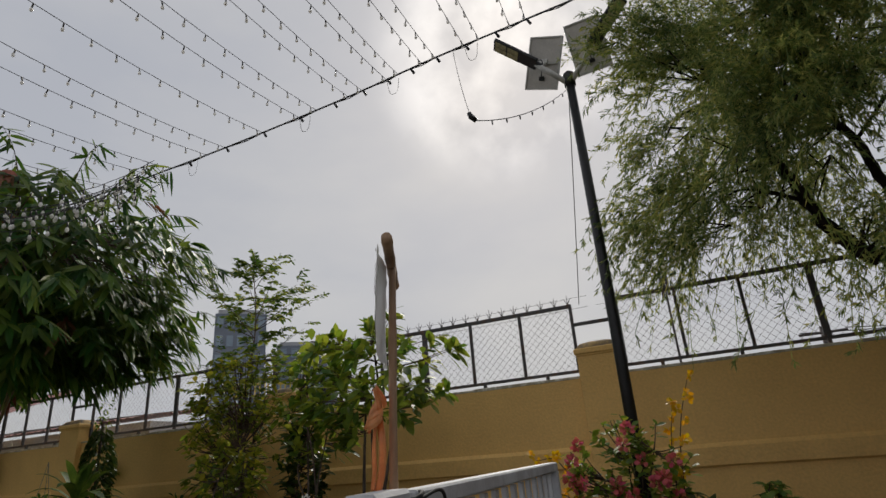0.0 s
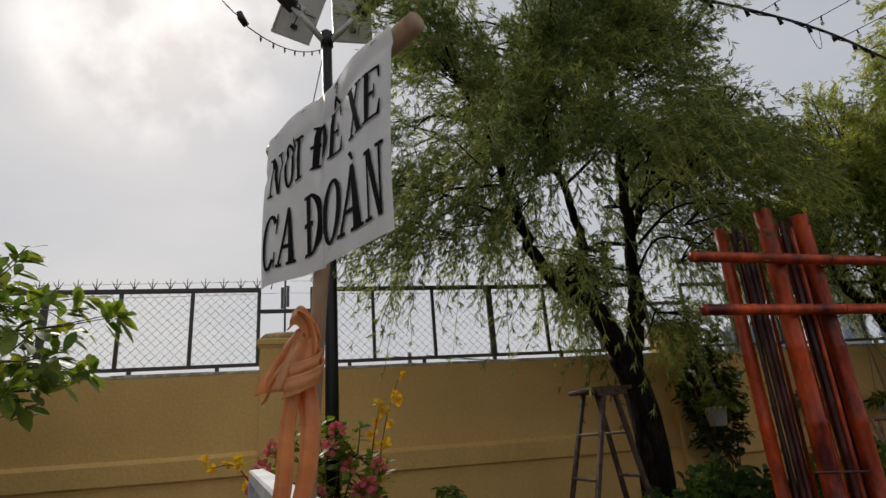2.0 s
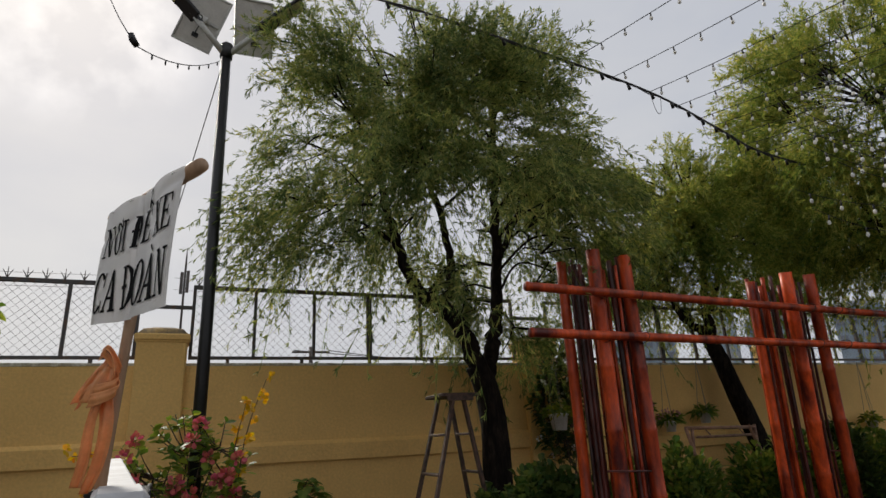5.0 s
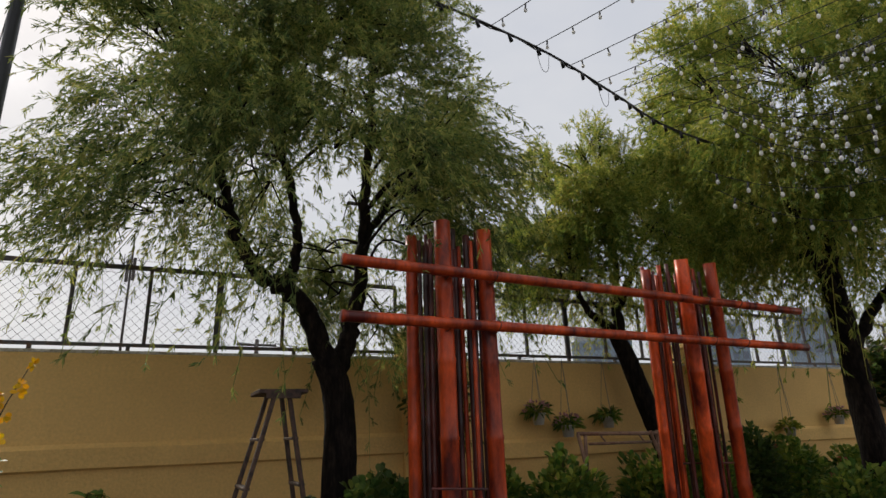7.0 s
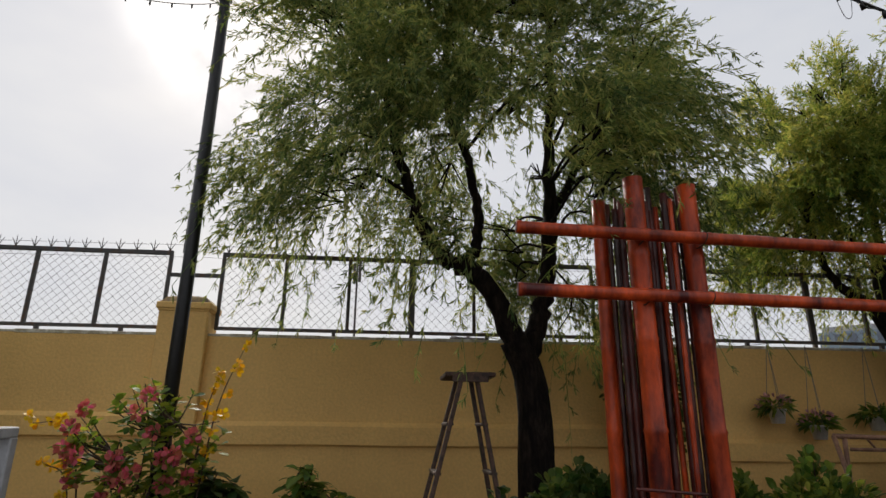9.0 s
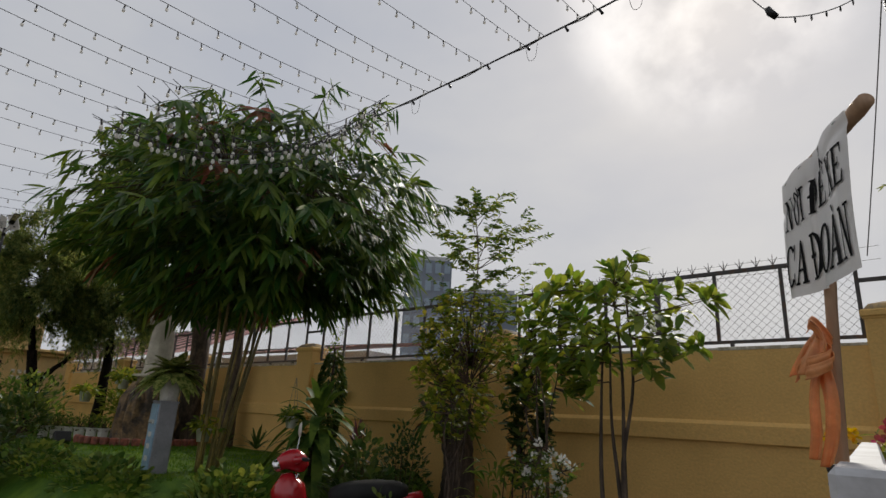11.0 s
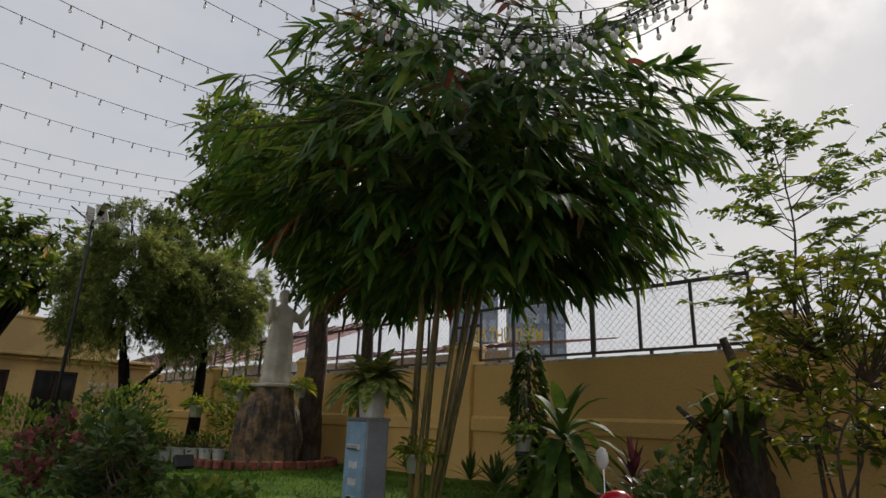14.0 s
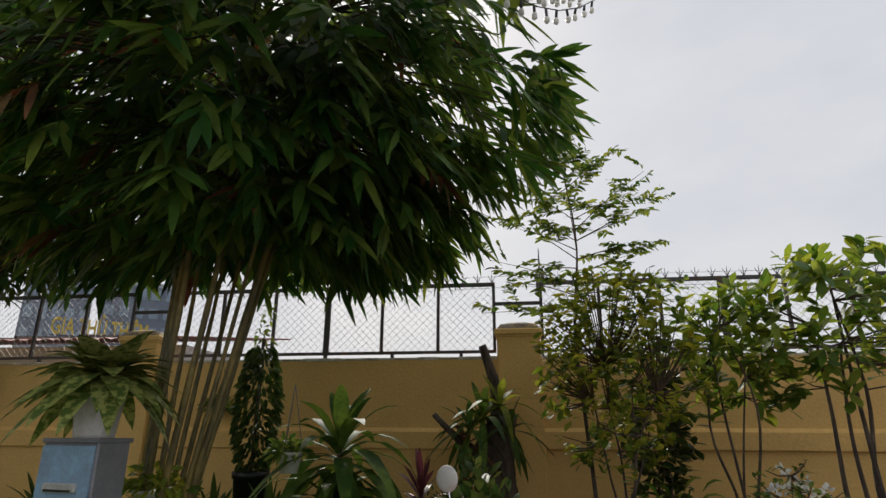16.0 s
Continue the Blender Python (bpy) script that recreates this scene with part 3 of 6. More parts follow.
def serif_letters():
    """Heavy serif capitals: strokes as four-cornered patches in a unit box, thick stems and thin serifs."""
    def box4(x0, y0, x1, y1):
        return ((x0, y0), (x1, y0), (x1, y1), (x0, y1))

    def ring(cx, cy, rx, ry, thick, thin, a0=0.0, a1=360.0, n=22):
        out = []
        for i in range(n):
            q = []
            for a in (a0 + (a1 - a0) * i / n, a0 + (a1 - a0) * (i + 1) / n):
                c, d = math.cos(radians(a)), math.sin(radians(a))
                q.append(((cx + rx * c, cy + ry * d), (cx + (rx - thick) * c, cy + (ry - thin) * d)))
            out.append((q[0][0], q[1][0], q[1][1], q[0][1]))
        return out

    def foot(x0, x1, y):
        return box4(x0, y, x1, y + .055)

    stem_e = [box4(.12, 0, .38, 1), foot(0, .95, 0), foot(0, .92, .945), box4(.38, .47, .68, .54), box4(.64, .36, .70, .66),
              ((.80, 0), (.97, 0), (1.0, .30), (.93, .30)), ((.78, 1), (.92, 1), (.95, .74), (.88, .74))]
    a = [((.42, 1.02), (.58, 1.02), (.92, .05), (.62, .05)), ((.42, 1.02), (.50, .84), (.20, .05), (.10, .05)), box4(.24, .30, .70, .37), foot(0, .32, 0), foot(.52, 1.02, 0)]
    n = [box4(.14, 0, .24, 1), box4(.78, 0, .88, 1), ((.10, 1), (.36, 1), (.88, 0), (.68, 0)), foot(0, .38, 0), foot(0, .32, .945), foot(.64, 1.02, .945)]
    d = [box4(.14, 0, .40, 1), foot(0, .50, 0), foot(0, .50, .945), *ring(.42, .5, .58, .5, .26, .06, -90, 90, 14), box4(-.02, .47, .56, .55)]
    o = ring(.5, .5, .5, .52, .25, .07)
    x = [((.06, 1), (.36, 1), (.94, 0), (.64, 0)), ((.74, 1), (.86, 1), (.26, 0), (.12, 0)), foot(0, .40, 0), foot(.54, 1.0, 0), foot(-.02, .46, .945), foot(.62, 1.0, .945)]
    c = [*ring(.54, .5, .52, .52, .26, .07, 42, 318, 18), ((.88, .62), (.95, .62), (.98, 1.0), (.90, .98)), ((.90, .02), (.98, 0), (.95, .30), (.88, .30))]
    i = [box4(.30, 0, .70, 1), foot(.05, .95, 0), foot(.05, .95, .945)]
    horn = ring(.86, .96, .18, .17, .12, .10, -70, 60, 6)
    hat = [((.18, 1.07), (.32, 1.07), (.55, 1.24), (.47, 1.32)), ((.80, 1.07), (.66, 1.07), (.43, 1.24), (.51, 1.32))]
    hook = ring(.55, 1.49, .15, .12, .09, .08, -90, 190, 10) + [box4(.48, 1.34, .60, 1.40)]
    grave = [((.30, 1.24), (.46, 1.24), (.60, 1.08), (.50, 1.08))]
    return {"N": n, "Ơ": o + horn, "I": i, "Đ": d, "Ể": stem_e + hat + hook, "X": x, "E": stem_e, "C": c, "A": a, "O": o, "À": a + grave}


def build_sign():
    stake = np.array((-0.075, -4.95))
    sign = thing("banner_sign", (stake[0], stake[1], 0), "white parking banner hung from a bamboo cross on a stake", "sign")
    d = (SR - SL) / np.linalg.norm(SR - SL)
    n = np.array((-abs(d[1]), -abs(d[0])))      # towards the reader
    pts = [(stake[0] + 0.062 * z + 0.003 * math.sin(3 * z), stake[1] - 0.050 * z, z) for z in np.linspace(0, 2.19, 24)]
    part("stake", Geo().tube(pts, [0.0165 + (0.002 if i % 5 == 0 else 0) - 0.0002 * i for i in range(24)], 10), M_STAKE, sign, "dry bamboo stake")
    a, b = np.array((-0.060, -4.848)), np.array((0.166, -5.292))
    off = -n * 0.008
    pts = [(*(a * (1 - t) + b * t + off), 2.182 - 0.008 * t) for t in np.linspace(0, 1, 14)]
    part("crossbar", Geo().tube(pts, [0.0165 + (0.0018 if i % 4 == 0 else 0) for i in range(14)], 12), M_STAKE, sign, "bamboo crossbar")

    def on_sheet(u, v, lift=0.0):
        """u along the width from the far corner, v up from the lower edge, both 0 to 1."""
        p = SL * (1 - u) + SR * u
        z0 = 1.866 - 0.026 * u - 0.006 * math.sin(math.pi * u)
        z = z0 + (2.180 - 0.008 * u - z0) * v
        w = 0.010 * math.sin(7.5 * u + 1.0) * (1 - 0.6 * v) + 0.004 * math.sin(13 * u + 4 * v) + 0.014 * math.sin(3 * u) * (1 - v)
        w -= 0.007 * math.exp(-((u - 0.52 + 0.06 * v) / 0.025) ** 2) + 0.004 * math.exp(-((v - 0.72 - 0.2 * u) / 0.03) ** 2)   # fold creases
        p = p + n * (w + 0.014 + lift)
        return (p[0], p[1], z)

    nu, nv = 56, 34
    vs = [on_sheet(i / (nu - 1), j / (nv - 1), t) for t in (0.0, -0.0015) for j in range(nv) for i in range(nu)]
    k = nu * nv
    fs = []
    for t in (0, 1):
        for j in range(nv - 1):
            for i in range(nu - 1):
                q = (t * k + j * nu + i, t * k + j * nu + i + 1, t * k + (j + 1) * nu + i + 1, t * k + (j + 1) * nu + i)
                fs.append(q if t == 0 else q[::-1])
    banner = part("banner", Geo().add(vs, fs), M_BANNER, sign, "creased white plastic banner sheet")
    glyphs = serif_letters()
    rows = ((0.555, 0.265, "NƠI ĐỂ XE", (("N", .050, .172), ("Ơ", .190, .292), ("I", .298, .366), ("Đ", .432, .545), ("Ể", .556, .668), ("X", .727, .846), ("E", .855, .960))),
            (0.085, 0.335, "CA ĐOÀN", (("C", .040, .172), ("A", .178, .316), ("Đ", .387, .520), ("O", .545, .675), ("À", .662, .840), ("N", .852, .972))))
    for v0, high, words, letters in rows:
        for ch, u0, u1 in letters:
            g = Geo()
            for quad in glyphs[ch]:
                q = np.array(quad, float)
                vs, fs, m = [], [], 5
                for j in range(m):
                    for i in range(m):
                        e, f = i / (m - 1), j / (m - 1)
                        x, y = (q[0] * (1 - e) + q[1] * e) * (1 - f) + (q[3] * (1 - e) + q[2] * e) * f
                        vs.append(on_sheet(u0 + (u1 - u0) * x, min(.99, v0 + high * y), .0024))
                fs = [(j * m + i, j * m + i + 1, (j + 1) * m + i + 1, (j + 1) * m + i) for j in range(m - 1) for i in range(m - 1)]
                g.add(vs, fs)
            part("letter", g, M_INK, banner, "black printed serif letter " + ch + " of " + words, False)
    for u in (.08, .35, .62, .9):           # staples along the crossbar
        p, q = np.array(on_sheet(u, .965, .003)), np.array(on_sheet(u + .03, .972, .003))
        part("staple", Geo().tube([p, q], .0014, 4), M_CHROME, banner)
    # satin bow
    bow = thing("ribbon_bow", (0.02, -5.04, 1.42), "peach satin ribbon tied in a bow round the stake", "ribbon")

    def ribbon(name, line, w0, w1, wdir, curl=0.2):
        line = arc(line, 9)
        wd = np.array(wdir, float)
        wd /= np.linalg.norm(wd)
        m = len(line)
        k = 9
        vs = []
        for i, p in enumerate(line):
            t = i / (m - 1)
            w = w0 + (w1 - w0) * t
            for j in range(k):
                e = -1 + 2 * j / (k - 1)
                ripple = curl * w * (math.sin(2.6 * e + 4 * t) * .5 + .35 * math.cos(6.0 * e + 2 * t))
                vs.append(p + wd * w * 0.5 * e + nn * ripple)
        fs = [(i * k + j, i * k + j + 1, i * k + k + 1 + j, i * k + k + j) for i in range(m - 1) for j in range(k - 1)]
        ob = part(name, Geo().add(vs, fs), M_RIBBON, bow)
        so = ob.modifiers.new("thick", "SOLIDIFY")
        so.thickness = 0.002
        return ob

    view = np.array((-.42, -.90, 0))                # the bow's face
    nn = view
    dd = np.array((.90, -.42, 0))                   # across the bow
    c = np.array((0.022, -5.052, 1.745)) + nn * .022
    up = np.array((0, 0, 1.0))
    ribbon("loop", [c - up * .01, c - dd * .006 + nn * .02 + up * .030, c + dd * .022 + nn * .035 + up * .012, c + dd * .030 + nn * .03 - up * .035, c + dd * .006 + nn * .02 - up * .045], .036, .040, dd * .5 + nn * .9, .1)
    ribbon("loop", [c + up * .015, c - dd * .020 + nn * .012 - up * .015, c - dd * .040 + nn * .016 - up * .055, c - dd * .052 + nn * .014 - up * .082], .026, .046, dd + up * .25, .30)
    ribbon("loop", [c - dd * .055 + nn * .012 - up * .082, c - dd * .035 + nn * .03 - up * .065, c - dd * .012 + nn * .03 - up * .045, c + nn * .02 - up * .01], .042, .026, dd * .4 + up * .8, .25)
    ribbon("loop", [c + up * .01, c + dd * .004 + nn * .03 - up * .035, c - dd * .008 + nn * .045 - up * .088], .034, .048, dd, .28)
    ribbon("loop", [c - dd * .01 + nn * .05 - up * .085, c + dd * .020 + nn * .05 - up * .078, c + dd * .040 + nn * .034 - up * .062, c + dd * .022 + nn * .018 - up * .040], .030, .026, up + dd * .25, .12)
    ribbon("loop", [c - dd * .004 + nn * .048 - up * .062, c + dd * .022 + nn * .046 - up * .056, c + dd * .036 + nn * .03 - up * .042, c + dd * .015 + nn * .015 - up * .025], .024, .020, up + dd * .2, .12)
    ribbon("knot", [c - dd * .02 + nn * .01 + up * .022, c + nn * .024 + up * .026, c + dd * .016 + nn * .018 + up * .004, c + dd * .02 - up * .02], .030, .030, dd * .4 + up, .15)
    ribbon("tail", [c - up * .05 + nn * .02, c - dd * .018 + nn * .022 - up * .13, c - dd * .024 + nn * .02 - up * .21, c - dd * .032 + nn * .022 - up * .262], .030, .030, dd + nn * .25, .25)
    ribbon("tail", [c - up * .05 + nn * .012, c + dd * .014 + nn * .016 - up * .13, c + dd * .006 + nn * .014 - up * .21, c - dd * .014 + nn * .016 - up * .275], .034, .022, dd * .9 - nn * .3, .28)


# ---- solar street lamp ----


def build_lamp(x, y, z, label, scale=1.0, turn=0.0, ground=0.0):
    lamp = thing("street_lamp", (x, y, ground), label, "street lamp", "solar street lamps")
    part("pole", Geo().tube([(x, y, ground), (x + .01, y - 0.02, ground + (z - ground) / 2), (x, y - 0.04, z)], (0.055 * scale, 0.052 * scale, 0.046 * scale), 14), M_BLACK, lamp, "black painted steel pole")
    part("base_plate", Geo().box((x, y, ground + 0.012), (0.14, 0.14, 0.012), None, 0.004), M_BLACK, lamp, smooth=False)
    y = y - 0.04
    part("collar", Geo().tube([(x, y, z - 0.10), (x, y, z + 0.05)], 0.06 * scale, 12).tube([(x, y, z + .05), (x, y, z + .075)], 0.035, 8), M_BLACK, lamp)
    ct, st = math.cos(turn), math.sin(turn)

    def loc(dx, dy, dz):
        return np.array((x + (dx * ct - dy * st) * scale, y + (dx * st + dy * ct) * scale, z + dz * scale))

    for s in (-1, 1):
        part("arm", Geo().tube([loc(0, 0, -.08), loc(s * .17, -.05, .10), loc(s * .31, -.09, .25)], 0.030 * scale, 10), M_ARM, lamp, "pale galvanised arm")
        # lamp head, pointing outwards and up
        o = loc(s * .31, -.09, .25)
        dirn = loc(s * .62, -.22, .50) - o
        dirn /= np.linalg.norm(dirn)
        wid = np.cross(dirn, (0, 0, 1.0))
        wid /= np.linalg.norm(wid)
        nrm = np.cross(wid, dirn)
        ax = (dirn, wid, nrm)
        head = part("head", Geo().box(o + dirn * .10 * scale, (.11 * scale, .085 * scale, .022 * scale), ax, .012)
                    .box(o + dirn * .36 * scale, (.17 * scale, .09 * scale, .020 * scale), ax, .008)
                    .bar(o - dirn * .08 * scale, o + dirn * .02 * scale, .07 * scale, .05 * scale, ch=.012), M_BLACK, lamp, "black cast lamp head", False)
        for i in range(2):
            for j in (-1, 1):
                c = o + dirn * (.285 + .15 * i) * scale + wid * j * .040 * scale - nrm * .0205 * scale
                part("lens", Geo().box(c, (.068 * scale, .036 * scale, .005 * scale), ax, .003), M_LED, head, "yellowed lens plate", False)
        # panel above the arm, seen from beneath
        pc = loc(s * .25, .06, .34 if s < 0 else .37)
        v = np.array((.34 if s < 0 else -.05, -.36, .88))
        u = np.array((1.0, .10 * s, -.30 if s < 0 else .02))
        v, u = (np.array((q[0] * ct - q[1] * st, q[0] * st + q[1] * ct, q[2])) for q in (v, u))
        v /= np.linalg.norm(v)
        u -= v * u.dot(v)
        u /= np.linalg.norm(u)
        w = np.cross(u, v)
        pax = (u, v, w)
        hu, hv = .185 * scale, .28 * scale
        pan = part("solar_panel", Geo().box(pc, (hu, hv, .004 * scale), pax), M_PANEL, lamp, "pale back of a tilted solar panel", False)
        up_side = 1 if w[2] > 0 else -1       # the cells face the sky
        part("cells", Geo().box(pc + w * up_side * .008 * scale, (hu - .012, hv - .012, .003 * scale), pax), M_PV, pan, "dark blue cells", False)
        rim = Geo()
        for t in (-1, 1):
            rim.box(pc + u * t * hu, (.010 * scale, hv + .01, .016 * scale), pax, .003)
            rim.box(pc + v * t * hv, (hu - .01, .010 * scale, .016 * scale), pax, .003)
        rim.box(pc - w * up_side * .010, (hu - .01, .012 * scale, .008 * scale), pax)
        part("panel_rim", rim, M_ARM, pan, smooth=False)
        part("junction_box", Geo().box(pc - v * .17 * scale - w * up_side * .016 * scale, (.03 * scale, .022 * scale, .012 * scale), pax, .004), M_BLACK, pan, smooth=False)
        g = Geo().tube([loc(s * .25, -.07, .19), pc - w * up_side * .01], .014 * scale, 6)
        g.box(pc - w * up_side * .022 * scale, (.05 * scale, .04 * scale, .012 * scale), pax, .004)
        part("bracket", g, M_ARM, lamp)
        part("cable", Geo().tube(arc([o + dirn * .05 - nrm * .03, loc(s * .25, -.05, .30), pc - v * .17 * scale - w * up_side * .03]), .006 * scale, 5), M_BLACK, pan)
    return lamp


# ---- lacquered bamboo portal ----


def culm(a, b, r, n=10, k=9):
    """A bamboo pole with swollen joints."""
    a, b = np.array(a, float), np.array(b, float)
    pts, rad = [], []
    for i in range(k):
        for t, s in ((0.0, 1.0), (0.04, 1.09), (0.08, 0.98), (0.5, 0.97)):
            q = (i + t) / k
            pts.append(a * (1 - q) + b * q)
            rad.append(r * s * (1 - 0.08 * q))
    pts.append(b)
    rad.append(r * 0.92)
    return Geo().tube(pts, rad, n)


def build_portal():
    portal = thing("bamboo_portal", (4.7, -2.6, 0), "red lacquered bamboo portal of two bundled columns and two bars", "portal")
    # foot x, y and head x, y, z of the thick poles
    cols = (((3.20, -2.30, 3.20, -2.31, 3.02), (3.335, -2.575, 3.29, -2.67, 3.03), (3.665, -2.61, 3.655, -2.63, 3.015)),
            ((5.83, -1.98, 5.665, -2.235, 2.99), (6.18, -2.14, 5.705, -2.63, 2.99), (6.49, -2.22, 6.14, -2.57, 3.01)))
    for ci, thick in enumerate(cols):
        for i, (xf, yf, x, y, z) in enumerate(thick):
            part("column_pole", culm((xf, yf, 0), (x, y, z), (0.050, 0.066, 0.062)[i], 16, 6), M_LACQ, portal, "thick red lacquered pole")
        lo, hi = np.array(thick[0]), np.array(thick[2])
        mid = np.array(thick[1])
        for i in range(24):
            t = (i + 0.5) / 24
            q = lo * (1 - t) + hi * t
            q[:4] += np.array((0, 1.0, 0, 1.0)) * (.10 - .22 * (mid[1] < q[1]) * rnd(0, 1))
            jx, jy = rnd(-.02, .02), rnd(-.05, .06)
            r = rnd(.012, .026)
            head = rnd(2.80, 3.07) - 0.03 * ci
            part("thin_pole", culm((q[0] + jx + rnd(-.04, .04), q[1] + jy, 0), (q[2] + jx, q[3] + jy, head), r, 8, 9), M_LACQ2 if i % 3 else M_LACQ, portal)
        e = mid * .35 + hi * .65
        part("cross_tie", culm((lo[0] - .05, min(lo[1], mid[1]) - .10, 1.24), (e[0] - .05, e[1] - .16, 1.22), 0.009, 6, 3), M_LACQ2, portal)
    for za, zb in ((2.645, 2.575), (2.280, 2.225)):
        part("crossbar", culm((2.525, -2.775, za), (7.125, -2.70, zb), 0.038, 16, 12), M_LACQ, portal, "long red lacquered cross pole")
        for x in (3.29, 3.66, 5.80, 6.20):
            z = za + (zb - za) * (x - 2.525) / 4.6
            g = Geo().tube([(x + .012 * math.sin(a), -2.72 + .075 * math.cos(a), z + .046 * math.sin(a)) for a in np.linspace(0, 6.28, 16)], 0.004, 5, False)
            part("lashing", g, M_OLDWOOD, portal)
    # a second bundle stands further along
    far = thing("bamboo_bundle", (8.3, -3.3, 0), "bundle of red lacquered bamboo poles standing upright", "bamboo poles")
    for i in range(16):
        x, y = 7.80 + .045 * i, -3.32 + rnd(-.08, .10)
        thick = i % 5 == 0
        part("column_pole" if thick else "thin_pole", culm((x + .22, y + .10, 0), (x, y, rnd(2.28, 2.42)), .055 if thick else rnd(.014, .026), 10, 8), M_LACQ if i % 2 == 0 else M_LACQ2, far)


def build_ladder():
    ladder = thing("step_ladder", (2.42, -1.42, 0), "dark wooden folding ladder spattered with pale paint", "ladder")
    part("top_step", Geo().box((2.42, -1.42, 1.915), (0.185, 0.215, 0.016), None, 0.006), M_OLDWOOD, ladder, smooth=False)
    part("apron", Geo().box((2.42, -1.625, 1.885), (0.13, 0.010, 0.024), None, 0.003), M_OLDWOOD, ladder, smooth=False)
    for xt, xb, dy in ((2.36, 1.86, .185), (2.47, 2.80, .150)):
        for e in (-1, 1):
            part("rail", Geo().bar((xt, -1.42 + e * dy, 1.90), (xb, -1.42 + e * (dy + .09), 0.0), 0.030, 0.052, (0, 1, 0), 0.005), M_OLDWOOD, ladder, smooth=False)
        for i in range(5):
            z = 1.57 - 0.33 * i
            t = 1 - z / 1.90
            x = xt + (xb - xt) * t
            w = dy + .09 * t
            part("rung", Geo().bar((x, -1.42 - w, z), (x, -1.42 + w, z), 0.050, 0.022, ch=0.004), M_OLDWOOD, ladder, smooth=False)


def build_trestle():
    t = thing("trestle", (6.2, -0.85, 0), "brown painted welded tube trestle standing by the wall", "trestle")
    x0, x1, z = 5.80, 6.85, 1.51
    part("top_bar", Geo().tube([(x0 - .05, -0.85, z), (x1 + .05, -0.85, z - .03)], 0.022, 8), M_BROWN, t)
    part("second_bar", Geo().tube([(x0 + .05, -0.90, z - .11), (x1 - .1, -0.90, z - .12)], 0.016, 8), M_BROWN, t)
    for x, dx in ((x0, .12), (x1, .30)):
        for s in (-1, 1):
            part("leg", Geo().tube([(x + s * .05, -0.85, z), (x + dx + s * .12, -0.85 + s * .35, 0)], 0.020, 8), M_BROWN, t)
        for i in range(3):
            zz = 1.15 - .36 * i
            q = 1 - zz / z
            part("rung", Geo().tube([(x + dx * q - .05 - .12 * q, -0.85 - .35 * q, zz), (x + dx * q + .05 + .12 * q, -0.85 + .35 * q, zz)], 0.013, 6), M_BROWN, t)
    for x in (x0 + .25, x1 - .25):
        part("strut", Geo().tube([(x, -0.85, z - .01), (x + .04, -0.90, z - .11)], 0.010, 6), M_BROWN, t)


build_ground()
build_wall()
build_fences()
build_gate()
build_sign()
build_lamp(0.22, -1.25, 5.36, "black solar street lamp with two lamp heads and two panels")
build_portal()
build_ladder()
build_trestle()

# ---- trees ----


